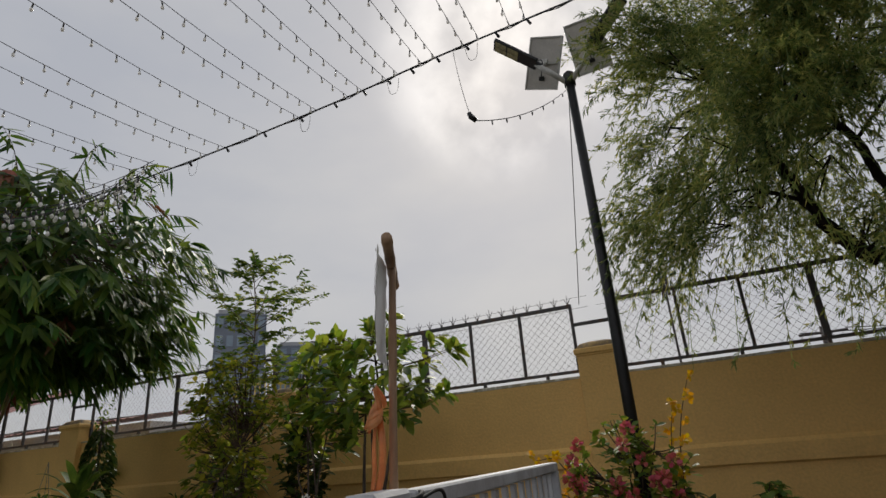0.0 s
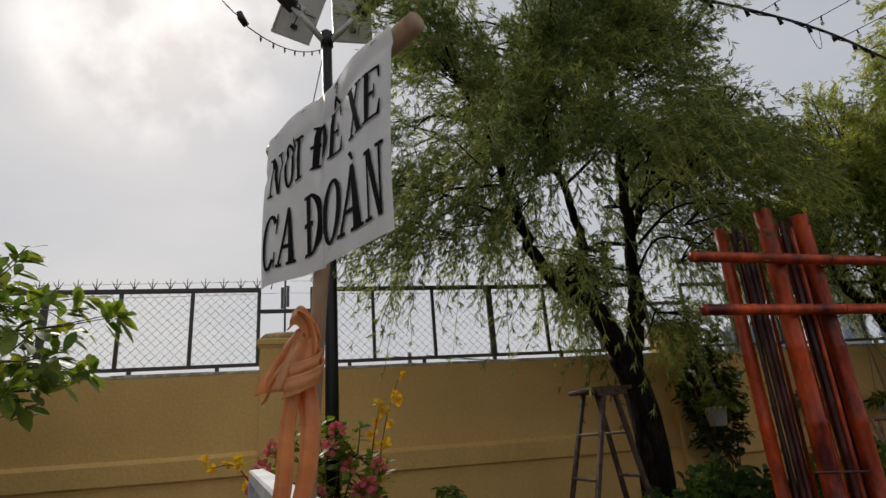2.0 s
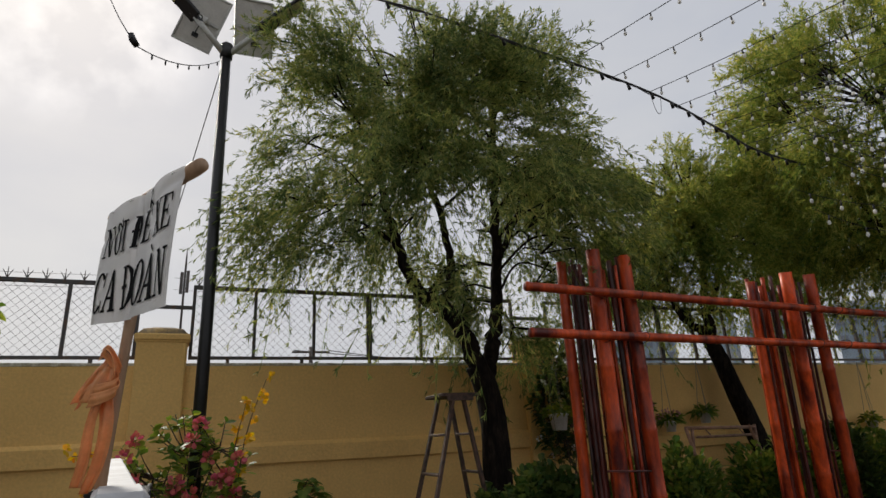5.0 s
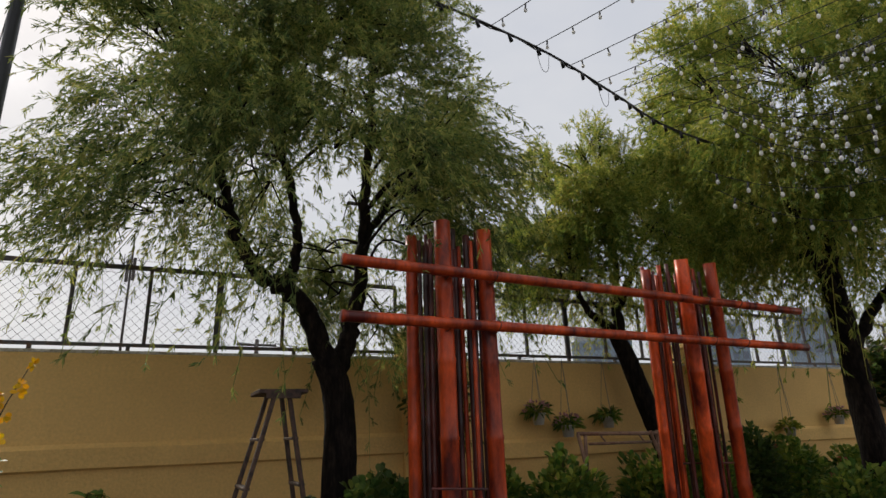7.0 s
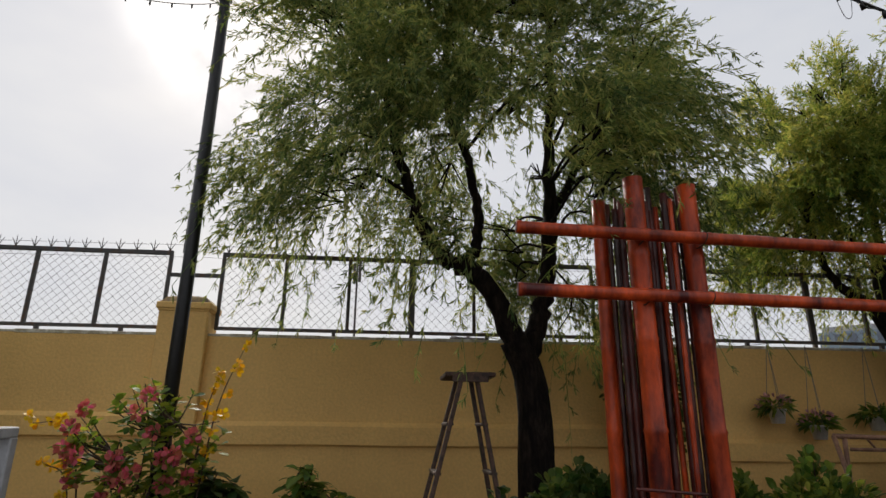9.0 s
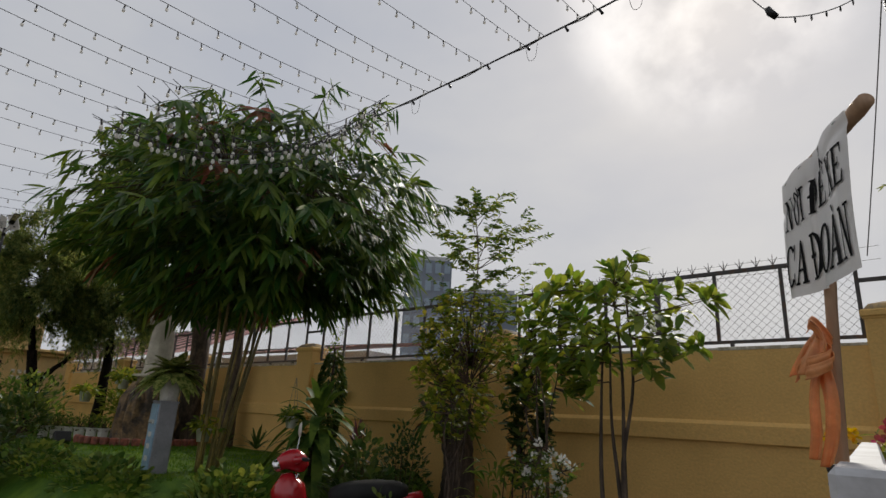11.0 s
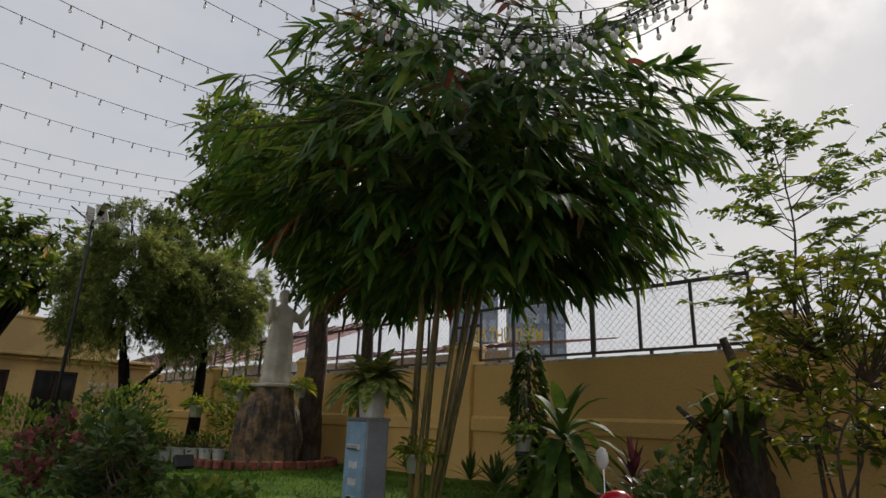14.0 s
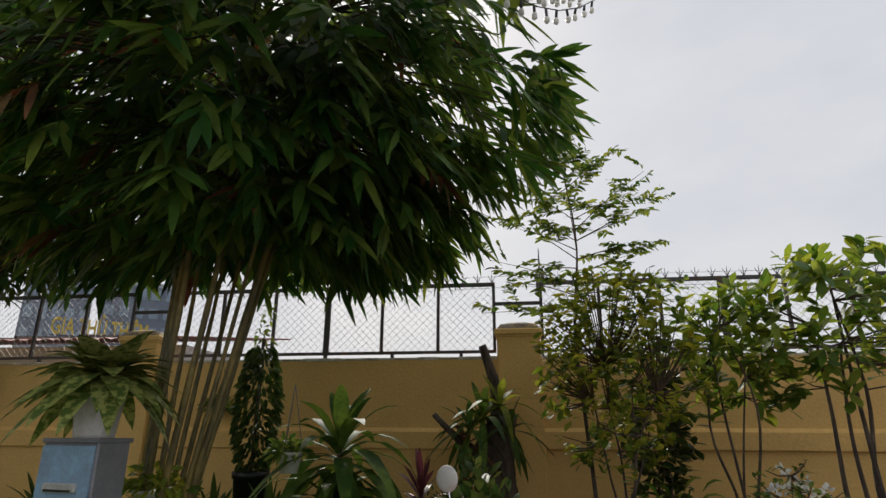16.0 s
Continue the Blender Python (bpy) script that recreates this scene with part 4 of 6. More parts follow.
def weeping_tree(base, trunk, limbs, center, radii, strands, label, leaf, bark=None, leaf_len=0.066, bushy=0.35):
    """A tree with drooping strands of narrow leaves. trunk, limbs: (points, first and last radius)."""
    bark = bark or M_BARK
    tree = thing("tree", base, label, "tree", "weeping trees by the wall")
    pts, r0, r1 = trunk
    line = arc(pts, 9)
    part("trunk", Geo().tube(line, np.linspace(r0, r1, len(line)), 14, True, 0.07), bark, tree, "dark furrowed trunk")
    tips = []
    for pts, r0, r1 in limbs:
        line = arc(pts, 8)
        line[1:-1] += np.random.normal(0, 0.012, (len(line) - 2, 3))
        part("limb", Geo().tube(line, np.linspace(r0, r1, len(line)), 10, True, 0.06), bark, tree)
        tips.extend(line[len(line) // 3:])
    tips = np.array(tips)
    center, radii = np.array(center), np.array(radii)
    # clumps give the crown its uneven outline
    nc = 74
    clumps = in_ball(nc, 0.42) * 0.90
    inner = np.linalg.norm(clumps[:, :2], axis=1)
    low = (clumps[:, 2] < -0.25) & (inner < 0.5)      # open below, so that the limbs show
    clumps[low, :2] *= (0.60 / np.maximum(inner[low], 0.15))[:, None]
    clump_r = rnd(0.13, 0.24, nc)
    k = strands
    weight = clump_r ** 2 * (1 - .55 * np.clip(clumps[:, 2] + .1, 0, 1))     # thinner towards the top
    which = np.random.choice(nc, k, p=weight / weight.sum())
    loc = clumps[which] + in_ball(k) * clump_r[which][:, None]
    loc[:, 2] = np.where(loc[:, 2] < -0.75, -0.75 + 0.3 * (loc[:, 2] + 0.75), loc[:, 2])
    start = center + loc * radii
    # boughs from the limbs into the crown
    g = Geo()
    for i in range(nc):
        c = center + clumps[i] * radii
        a = tips[np.argmin(np.linalg.norm(tips - c, axis=1) + 0.35 * np.maximum(0, tips[:, 2] - c[2]))]
        mid = (a + c) / 2 + np.array((0, 0, 0.18)) + np.random.normal(0, .08, 3)
        g.tube(arc([a, mid, c], 5), (0.018, 0.006), 5, False)
        for j in range(4):
            e = c + np.random.normal(0, 1, 3) * clump_r[i] * radii * 0.6
            g.tube([c * .6 + a * .4, (c + e) / 2 + np.array((0, 0, .1)), e], (0.010, 0.007, 0.004), 4, False)
    part("bough", g, bark, tree, kind="stuff")
    # sprays: a curved shoot, set with short side twigs full of narrow leaves
    out = loc / (np.linalg.norm(loc, axis=1)[:, None] + 1e-6)
    high = np.clip((loc[:, 2] + 0.05) / 0.8, 0, 1)
    d0 = out * np.array((1, 1, 0.4)) + np.random.normal(0, .38, (k, 3))
    d0[:, 2] += 0.20 + bushy * 3.0 * high
    d0 /= np.linalg.norm(d0, axis=1)[:, None]
    ln = rnd(0.30, 0.66, k) * (1.0 - 0.30 * high) * (radii.mean() / 1.9)
    hang = np.clip(-loc[:, 2] - .1, 0, 1)           # the lowest sprays hang longest
    ln *= 1 + .65 * hang
    fall = rnd(0.45, 1.25, k) * (1.0 - 0.85 * high)
    side_n, per = 9, 8
    t = (np.arange(side_n) + rnd(.3, .7)) / side_n
    q = start[:, None, :] + d0[:, None, :] * (ln[:, None] * t)[:, :, None]
    q[:, :, 2] -= fall[:, None] * ln[:, None] * t ** 2
    tan = d0[:, None, :] * np.ones((1, side_n, 1))
    tan[:, :, 2] -= 2 * fall[:, None] * t
    tan /= np.linalg.norm(tan, axis=2)[:, :, None]
    p, tn = q.reshape(-1, 3), tan.reshape(-1, 3)
    side = unit(len(p))
    side -= tn * (side * tn).sum(1)[:, None]
    side /= np.linalg.norm(side, axis=1)[:, None] + 1e-6
    td = tn * .85 + side * .65
    td /= np.linalg.norm(td, axis=1)[:, None]
    tl = rnd(.5, 1.0, len(p)) * 2.0 * leaf_len * np.tile(1.15 - .5 * t, k)
    e = (np.arange(per) + .7) / per
    lp = (p[:, None, :] + td[:, None, :] * (tl[:, None] * e)[:, :, None]).reshape(-1, 3)
    ld = np.repeat(td, per, 0)
    ls = unit(len(lp))
    ls -= ld * (ls * ld).sum(1)[:, None]
    ls /= np.linalg.norm(ls, axis=1)[:, None] + 1e-6
    ld = ld * .80 + ls * rnd(.35, .75, len(lp))[:, None]
    ld[:, 2] -= .08
    g = Geo().leaves(lp, ld, unit(len(lp)), rnd(.55, .95, len(lp)) * leaf_len, rnd(.011, .016, len(lp)) * leaf_len / .085, 0.1, ((0, .35), (.45, 1), (1, .08)))
    g.leaves(p, td, unit(len(p)), tl, 0.004, 0, ((0, 1), (1, .6)))
    for a in range(0, side_n - 2, 2):      # the thin stems of the sprays
        g.leaves(q[:, a], q[:, a + 2] - q[:, a], unit(k), np.linalg.norm(q[:, a + 2] - q[:, a], axis=1), 0.006, 0, ((0, 1), (1, .8)))
    part("crown", g, leaf, tree, "weeping crown of narrow green leaves", kind="stuff")
    return tree


def bamboo_clump():
    base = np.array((-6.80, -2.85, LAWN_Z))
    tree = thing("bamboo_clump", base, "clump of tall bamboo with a broad drooping dark crown", "bamboo")
    c, r = np.array((-6.52, -2.76, 4.10)), np.array((2.12, 2.10, 1.42))
    tops = []
    for i in range(11):
        a = 2 * math.pi * i / 11 + rnd(-.2, .2)
        b = base + np.array((math.cos(a) * rnd(.04, .14), math.sin(a) * rnd(.05, .17), -.05))
        knee = b + np.array((.20 + .22 * math.cos(a), .09 + .20 * math.sin(a), 2.1))
        e = c + np.array((math.cos(a) * .8, math.sin(a) * .85, rnd(.1, .8)))
        line = arc([b, (b + knee) / 2, knee, (knee + e) / 2 + np.array((0, 0, .15)), e], 6)
        rr = rnd(.017, .027)
        line_r = [rr * (1.10 if j % 3 == 0 else 1.0) * (1 - .6 * j / len(line)) for j in range(len(line))]
        part("culm", Geo().tube(line, line_r, 9), M_CULM, tree, "jointed yellow-brown bamboo culm")
        tops.append(line)
    pts = np.concatenate([t[14:] for t in tops])
    k = 1380
    loc = in_ball(k, 0.15)
    loc[:, 2] = np.where(np.random.random(k) < .25, -np.abs(loc[:, 2]), loc[:, 2])
    loc[:, 2] = np.where(loc[:, 2] < -.80, -.80, loc[:, 2])
    rad = np.linalg.norm(loc[:, :2], axis=1)
    lump = 1 + 0.30 * np.array([noise.noise((a * 2.4, b * 2.4, d * 2.4)) for a, b, d in loc])
    start = c + loc * r * lump[:, None]
    start[:, 2] -= 0.50 * np.clip(rad - .45, 0, 1) * rnd(.3, 1.3, k)
    out = np.stack([loc[:, 0], loc[:, 1], np.zeros(k)], 1)
    out /= np.linalg.norm(out, axis=1)[:, None] + 1e-6
    g_leaf, g_twig, g_dead = Geo(), Geo(), Geo()
    for i in range(k):
        # a twig that arches outwards and ends in a fan of hanging leaves
        d = out[i] + np.random.normal(0, .40, 3)
        d[2] += 0.15 + 0.35 * loc[i, 2]
        d /= np.linalg.norm(d)
        ln = rnd(.22, .42)
        m = 9
        t = .25 + .75 * (np.arange(m) + .5) / m
        s0 = start[i] - d * ln * .5
        q = s0 + d * (ln * t)[:, None]
        q[:, 2] -= 0.45 * ln * t ** 2
        if i % 2 == 0:
            near = pts[np.argmin(np.linalg.norm(pts - s0, axis=1))]
            g_twig.tube([near, (near + s0) / 2 + np.array((0, 0, .06)), s0, q[-1]], (.010, .008, .005, .002), 4, False)
        sidev = np.cross(d, (0, 0, 1))
        sidev /= np.linalg.norm(sidev) + 1e-6
        alt = np.where(np.arange(m) % 2 == 0, 1, -1)
        ld = d * rnd(.35, .75, m)[:, None] + sidev * (alt * rnd(.15, .75, m))[:, None] + np.random.normal(0, .10, (m, 3))
        ld[:, 2] -= rnd(.35, 1.0, m)
        face = np.tile(out[i] * .75 + np.array((0, 0, .8)), (m, 1)) + np.random.normal(0, .30, (m, 3))
        (g_dead if i % 31 == 5 and rad[i] < .8 else g_leaf).leaves(q, ld, face, rnd(.19, .34, m), rnd(.044, .070, m), .12,
                                                  ((0, .10), (.12, .66), (.35, 1), (.65, .78), (.88, .34), (1, .02)), 0.16)
    part("leaves", g_leaf, M_BAMLEAF, tree, "dense drooping lance-shaped dark green leaves", kind="stuff")
    part("dead_leaves", g_dead, M_DEADLEAF, tree, "few dry brown hanging leaves", kind="stuff")
    part("twig", g_twig, M_TWIG, tree, kind="stuff")
    # tall loose shoots above the crown and the long arching spray on the wall side
    g = Geo()
    tw = Geo()
    for a, b in (((-5.5, -2.1, 4.6), (-4.55, -1.95, 4.70)), ((-5.7, -2.1, 5.0), (-5.0, -1.9, 5.5)), ((-5.6, -1.9, 4.1), (-4.85, -1.5, 4.2)), ((-6.0, -3.1, 4.9), (-6.1, -3.4, 5.75)), ((-5.6, -2.8, 5.0), (-5.3, -2.7, 5.6)), ((-5.6, -2.4, 5.0), (-4.75, -2.3, 5.35)), ((-6.6, -3.3, 5.0), (-6.9, -3.6, 5.7)), ((-7.2, -3.6, 4.8), (-7.6, -4.2, 5.15))):
        a, b = np.array(a), np.array(b)
        line = arc([a, (a + b) / 2 + np.array((0, 0, .15)), b], 8)
        tw.tube(line, np.linspace(.009, .003, len(line)), 4, False)
        m = 20
        idx = np.linspace(2, len(line) - 1, m).astype(int)
        d = (b - a) / np.linalg.norm(b - a)
        ld = np.tile(d * .45, (m, 1)) + np.random.normal(0, .35, (m, 3))
        ld[:, 2] -= .75
        g.leaves(line[idx], ld, unit(m), rnd(.22, .36, m), rnd(.034, .05, m), .15, ((0, .12), (.12, .7), (.35, 1), (.7, .72), (1, .02)), 0.18)
    part("shoot", g, M_BAMLEAF, tree, "long loose leafy shoots", kind="stuff")
    part("shoot_stem", tw, M_TWIG, tree, kind="stuff")


def leafy_crown(g, tips, per, length, width, spread=0.16, droop=.15, rosette=True, shape=((0, .12), (.3, .75), (.6, 1), (.85, .6), (1, .05))):
    """Leaves in whorls round the shoot tips."""
    for tip, d in tips:
        m = per
        back = rnd(0, spread, m)
        p = tip - np.outer(back, d) + np.random.normal(0, .012, (m, 3))
        ang = rnd(0, 6.28, m)
        a = np.cross(d, (.3, .2, .9))
        a /= np.linalg.norm(a)
        b = np.cross(d, a)
        rad = np.cos(ang)[:, None] * a + np.sin(ang)[:, None] * b
        ld = rad * rnd(.6, 1.0, m)[:, None] + d * rnd(.1, .7, m)[:, None]
        up = np.tile(np.array((0, 0, 1.0)), (m, 1)) + np.random.normal(0, .3, (m, 3))
        g.leaves(p, ld, up, rnd(.75, 1.15, m) * length, rnd(.8, 1.2, m) * width, droop, shape, 0.12)


def branching(base, tops, r0, stem_mat, parent, fork=0.45, name="stem"):
    """Stems from the base to crown points, meeting low down."""
    tips = []
    for i, tp in enumerate(tops):
        tp = np.array(tp, float)
        b = np.array(base, float) + np.random.normal(0, .03, 3) * np.array((1, 1, 0))
        mid = b * (1 - fork) + tp * fork
        mid[:2] = b[:2] * .8 + tp[:2] * .2 + np.random.normal(0, .07, 2)
        bend = mid * .5 + tp * .5 + np.random.normal(0, .08, 3)
        line = arc([b, b * .5 + mid * .5 + np.random.normal(0, .04, 3) * np.array((1, 1, 0)), mid, bend, tp], 5)
        part(name, Geo().tube(line, np.linspace(r0, r0 * .3, len(line)), 7, True, .05), stem_mat, parent)
        tips.append((line, tp))
    return tips


def whorled_shrub(base, center, radii, shoots, per, length, width, leaf, label, category="shrub", stems=4, r0=.026, name="shrub", droop=.15, low=0.2, group=""):
    base = np.array(base, float)
    sh = thing(name, base, label, category, group)
    center, radii = np.array(center, float), np.array(radii, float)
    ends = center + in_ball(stems, .3) * radii * .6
    lines = branching(base, ends, r0, M_BARK2, sh)
    pool = np.concatenate([l[len(l) // 2:] for l, _ in lines])
    tips, tw = [], Geo()
    for i in range(shoots):
        q = in_ball(1, low)[0]
        p = center + q * radii * (1 + .15 * noise.noise(tuple(q * 2.3)))
        a = pool[np.argmin(np.linalg.norm(pool - p, axis=1))]
        d = p - a
        d[2] += .25
        d /= np.linalg.norm(d) + 1e-6
        tw.tube([a, (a + p) / 2 + np.array((0, 0, -.02)), p], (.007, .005, .003), 4, False)
        tips.append((p, d))
    part("twig", tw, M_TWIG, sh, kind="stuff")
    g = Geo()
    leafy_crown(g, tips, per, length, width, droop=droop)
    part("leaves", g, leaf, sh, kind="stuff")
    return sh, tips


def blossoms(tips, count, size, material, parent, name="blossom", cluster=12, label=""):
    """Round heads of small petals at some of the tips."""
    for p, d in tips[:count]:
        m = cluster
        u = unit(m)
        g = Geo().leaves(np.array(p) + u * size * .35, u + np.array((0, 0, .3)), unit(m), size * .6, size * .55, 0, ((0, .4), (.5, 1), (1, .5)))
        part(name, g, material, parent, label)


def pot(name, c, r, h, material, label, square=0.0, group="", category="flower pot"):
    """A pot with a rim, hollow at the top, with soil."""
    p = thing(name, c, label, category, group)
    prof = [(r * .68, 0), (r * .72, .01), (r * .92, h * .86), (r, h * .87), (r * 1.03, h), (r * .93, h), (r * .90, h * .9), (r * .3, h * .88)]
    part("shell", Geo().lathe(c, prof, 20 if not square else 16, square), material, p, smooth=not square)
    part("soil", Geo().lathe((c[0], c[1], c[2] + h * .885), [(r * .88, 0), (r * .5, .012), (.01, .016)], 14, square), M_SOIL, p)
    return p


def rosette(name, c, count, length, width, leaf, label, category="plant", droop=.45, rise=(.3, 1.2), group="", fold=.2, stem=0.0, stem_mat=None):
    """Strap leaves from one point, inner ones upright, outer ones arching."""
    r = thing(name, (c[0], c[1], c[2] - stem), label, category, group)
    if stem:
        part("stem", Geo().tube([(c[0], c[1], c[2] - stem), (c[0] + .01, c[1], c[2] - stem / 2), tuple(c)], .022, 8), stem_mat or M_BARK2, r)
    ang = np.arange(count) * 2.4 + rnd(-.2, .2, count)
    el = np.linspace(rise[1], rise[0], count) + rnd(-.1, .1, count)
    d = np.stack([np.cos(ang) * np.cos(el), np.sin(ang) * np.cos(el), np.sin(el)], 1)
    p = np.tile(np.array(c, float), (count, 1)) + d * .02
    p[:, 2] -= np.linspace(0, min(stem, .22), count)
    for i in range(count):
        g = Geo().leaves(p[i:i + 1], d[i:i + 1], np.array(((0, 0, 1.0),)) - d[i:i + 1] * .3, length * rnd(.8, 1.1), width * rnd(.85, 1.1), droop * (1.3 - el[i] / 1.4),
                         ((0, .35), (.15, .6), (.35, .95), (.55, 1), (.75, .75), (.9, .38), (1, .03)), fold)
        part("leaf", g, leaf, r)
    return r


def ground_cover(name, center, radii, count, length, width, leaf, label, category="shrub", droop=.2, dome=True):
    """A low mound of leaves on short stems."""
    c, r = np.array(center, float), np.array(radii, float)
    sh = thing(name, (c[0], c[1], c[2]), label, category)
    q = in_ball(count, .45)
    q[:, 2] = np.abs(q[:, 2]) ** 0.6
    lump = 1 + .22 * np.array([noise.noise(tuple(v * 2.7 + c)) for v in q])
    p = c + q * r * lump[:, None]
    d = q + np.random.normal(0, .45, (count, 3))
    d[:, 2] += .1
    up = np.stack([rnd(-.5, .5, count), rnd(-.5, .5, count), np.ones(count)], 1)
    g = Geo().leaves(p, d, up, rnd(.7, 1.2, count) * length, rnd(.75, 1.2, count) * width, droop, ((0, .15), (.3, .8), (.6, 1), (.85, .6), (1, .05)), .15)
    part("leaves", g, leaf, sh, kind="stuff")
    tw = Geo()
    for i in range(14):
        e = p[np.random.randint(count)]
        tw.tube([(c[0] + rnd(-.1, .1), c[1] + rnd(-.1, .1), c[2] - .02), (c + e) / 2, e], (.012, .008, .004), 5, False)
    part("stem", tw, M_TWIG, sh, kind="stuff")
    return sh, [(a, b) for a, b in zip(p, d)]


weeping_tree((2.95, -1.05, 0),
             ([(2.98, -1.02, -.1), (3.02, -1.05, .6), (3.02, -1.08, 1.4), (2.98, -1.08, 1.95), (2.86, -1.10, 2.25)], .17, .115),
             [([(2.9, -1.10, 2.15), (2.68, -1.15, 2.62), (2.45, -1.2, 2.84), (2.22, -1.25, 2.92), (2.02, -1.3, 3.25), (1.85, -1.35, 3.75), (1.7, -1.4, 4.4)], .10, .03),
              ([(2.42, -1.2, 2.85), (2.55, -1.3, 3.05), (2.46, -1.35, 3.65), (2.25, -1.4, 4.4), (2.3, -1.4, 5.2)], .055, .02),
              ([(2.98, -1.06, 2.1), (3.12, -1.0, 2.5), (3.22, -1.0, 3.1), (3.24, -1.05, 3.9), (3.3, -1.1, 5.0), (3.25, -1.1, 5.9)], .095, .025),
              ([(3.22, -1.0, 3.3), (3.6, -.9, 4.0), (4.1, -.9, 4.8)], .05, .02)],
             (2.52, -1.25, 4.33), (2.10, 1.6, 2.05), 3200, "large dark-trunked weeping tree with drooping narrow leaves by the wall", M_WILLOW)
weeping_tree((7.3, -0.45, 0),
             ([(7.75, -.4, -.1), (7.6, -.4, .8), (7.3, -.4, 1.7), (7.05, -.4, 2.35), (6.85, -.4, 2.75)], .16, .10),
             [([(6.85, -.4, 2.75), (6.45, -.4, 3.05), (6.2, -.4, 3.8)], .07, .02), ([(6.9, -.4, 2.7), (7.0, -.4, 3.4), (7.1, -.4, 4.6)], .085, .02),
              ([(7.0, -.4, 3.1), (7.5, -.3, 3.8), (7.9, -.3, 4.6)], .05, .02)],
             (6.75, -.45, 4.15), (1.42, 1.3, 1.45), 1900, "leaning weeping tree with yellow-green feathery crown", M_WILLOW2)
weeping_tree((8.75, -2.15, 0),
             ([(8.85, -2.10, -.1), (8.78, -2.15, 1.0), (8.86, -2.12, 1.9), (8.80, -2.14, 2.4), (8.58, -2.25, 3.0)], .17, .12),
             [([(8.62, -2.22, 2.9), (8.35, -2.30, 3.2), (8.15, -2.3, 3.6), (8.0, -2.2, 4.5)], .085, .025), ([(8.72, -2.18, 2.75), (8.7, -2.25, 3.5), (8.9, -2.3, 4.6), (9.0, -2.3, 5.8)], .11, .03),
              ([(8.80, -2.15, 2.3), (9.1, -2.3, 2.75), (9.25, -2.55, 3.1), (9.3, -2.8, 4.0)], .085, .02)],
             (9.25, -2.15, 5.5), (2.25, 2.25, 2.25), 4800, "weeping tree hung with white fairy-light bulbs", M_WILLOW2, None, .080)
bamboo_clump()


def broad_tree(base, trunk, r0, center, radii, shoots, per, length, width, leaf, label, bark=None, group=""):
    tree = thing("tree", base, label, "tree", group)
    line = arc(trunk, 8)
    part("trunk", Geo().tube(line, np.linspace(r0, r0 * .6, len(line)), 12, True, .06), bark or M_BARK2, tree)
    center, radii = np.array(center), np.array(radii)
    top = line[-1]
    tips, tw, bo = [], Geo(), Geo()
    clumps = in_ball(22, .5) * .85
    for c in clumps:
        e = center + c * radii
        ln = arc([top - np.array((0, 0, rnd(0, .5))), (top + e) / 2 + np.array((0, 0, .15)), e], 5)
        bo.tube(ln, np.linspace(r0 * .4, .012, len(ln)), 6, False)
    for i in range(shoots):
        c = clumps[i % 22]
        q = c + in_ball(1)[0] * .38
        p = center + q * radii
        d = q + np.random.normal(0, .3, 3)
        d[2] += .2
        d /= np.linalg.norm(d)
        tw.tube([center + c * radii, p], (.008, .003), 3, False)
        tips.append((p, d))
    part("bough", bo, bark or M_BARK2, tree, kind="stuff")
    part("twig", tw, M_TWIG, tree, kind="stuff")
    g = Geo()
    leafy_crown(g, tips, per, length, width, .3, .2)
    part("crown", g, leaf, tree, kind="stuff")
    return tree


broad_tree((-12.3, -.55, LAWN_Z), [(-12.3, -.55, LAWN_Z - .1), (-12.4, -.5, 1.8), (-12.2, -.6, 3.0), (-12.0, -.9, 4.4)], .25, (-11.6, -2.0, 5.75), (1.8, 2.0, 1.7), 1300, 14, .14, .055, M_SHRUB,
           "broad-leaved garden tree with a stout grey-brown trunk")
broad_tree((-10.95, -.35, LAWN_Z), [(-10.95, -.35, LAWN_Z - .1), (-11.0, -.35, 2.0), (-10.9, -.45, 3.6)], .15, (-10.1, -1.25, 4.25), (1.5, 1.4, 1.3), 380, 10, .18, .055, M_DARKLEAF, "slim tree trunk rising behind the bamboo")
for x, y, size in ((-18.7, -4.75, 1.0), (-20.8, -7.2, 1.2)):
    z0 = ground_z(x, y)
    broad_tree((x, y, z0), [(x, y, z0 - .1), (x + .1, y, 1.6), (x - .1, y, 2.9)], .17, (x, y - .3, 4.7), (1.7 * size, 2.1 * size, 1.35 * size), 420, 12, .24, .11, M_SHRUB,
               "courtyard tree draped with fairy lights", M_BARK, "courtyard trees")
weeping_tree((-16.2, -2.6, .2), ([(-16.1, -2.55, .1), (-16.2, -2.5, 1.5), (-16.2, -2.7, 2.6)], .14, .1),
             [([(-16.2, -2.7, 2.6), (-16.3, -2.8, 3.4), (-16.2, -2.8, 4.6)], .08, .02), ([(-16.2, -2.5, 1.8), (-16.0, -1.9, 2.6), (-16.1, -1.6, 3.4)], .07, .02)],
             (-16.1, -2.75, 4.35), (1.2, 1.25, 1.6), 1300, "weeping courtyard tree with fairy lights", M_WILLOW, None, .12)
weeping_tree((-16.6, -.9, LAWN_Z), ([(-16.6, -.9, LAWN_Z - .1), (-16.5, -.9, 1.8), (-16.6, -.9, 3.0)], .15, .1),
             [([(-16.6, -.9, 3.0), (-16.7, -.9, 3.6), (-16.6, -.9, 4.6)], .08, .02)],
             (-16.5, -.95, 4.2), (1.4, 1.3, 1.2), 1000, "dark weeping tree behind the statue", M_WILLOW, None, .12)

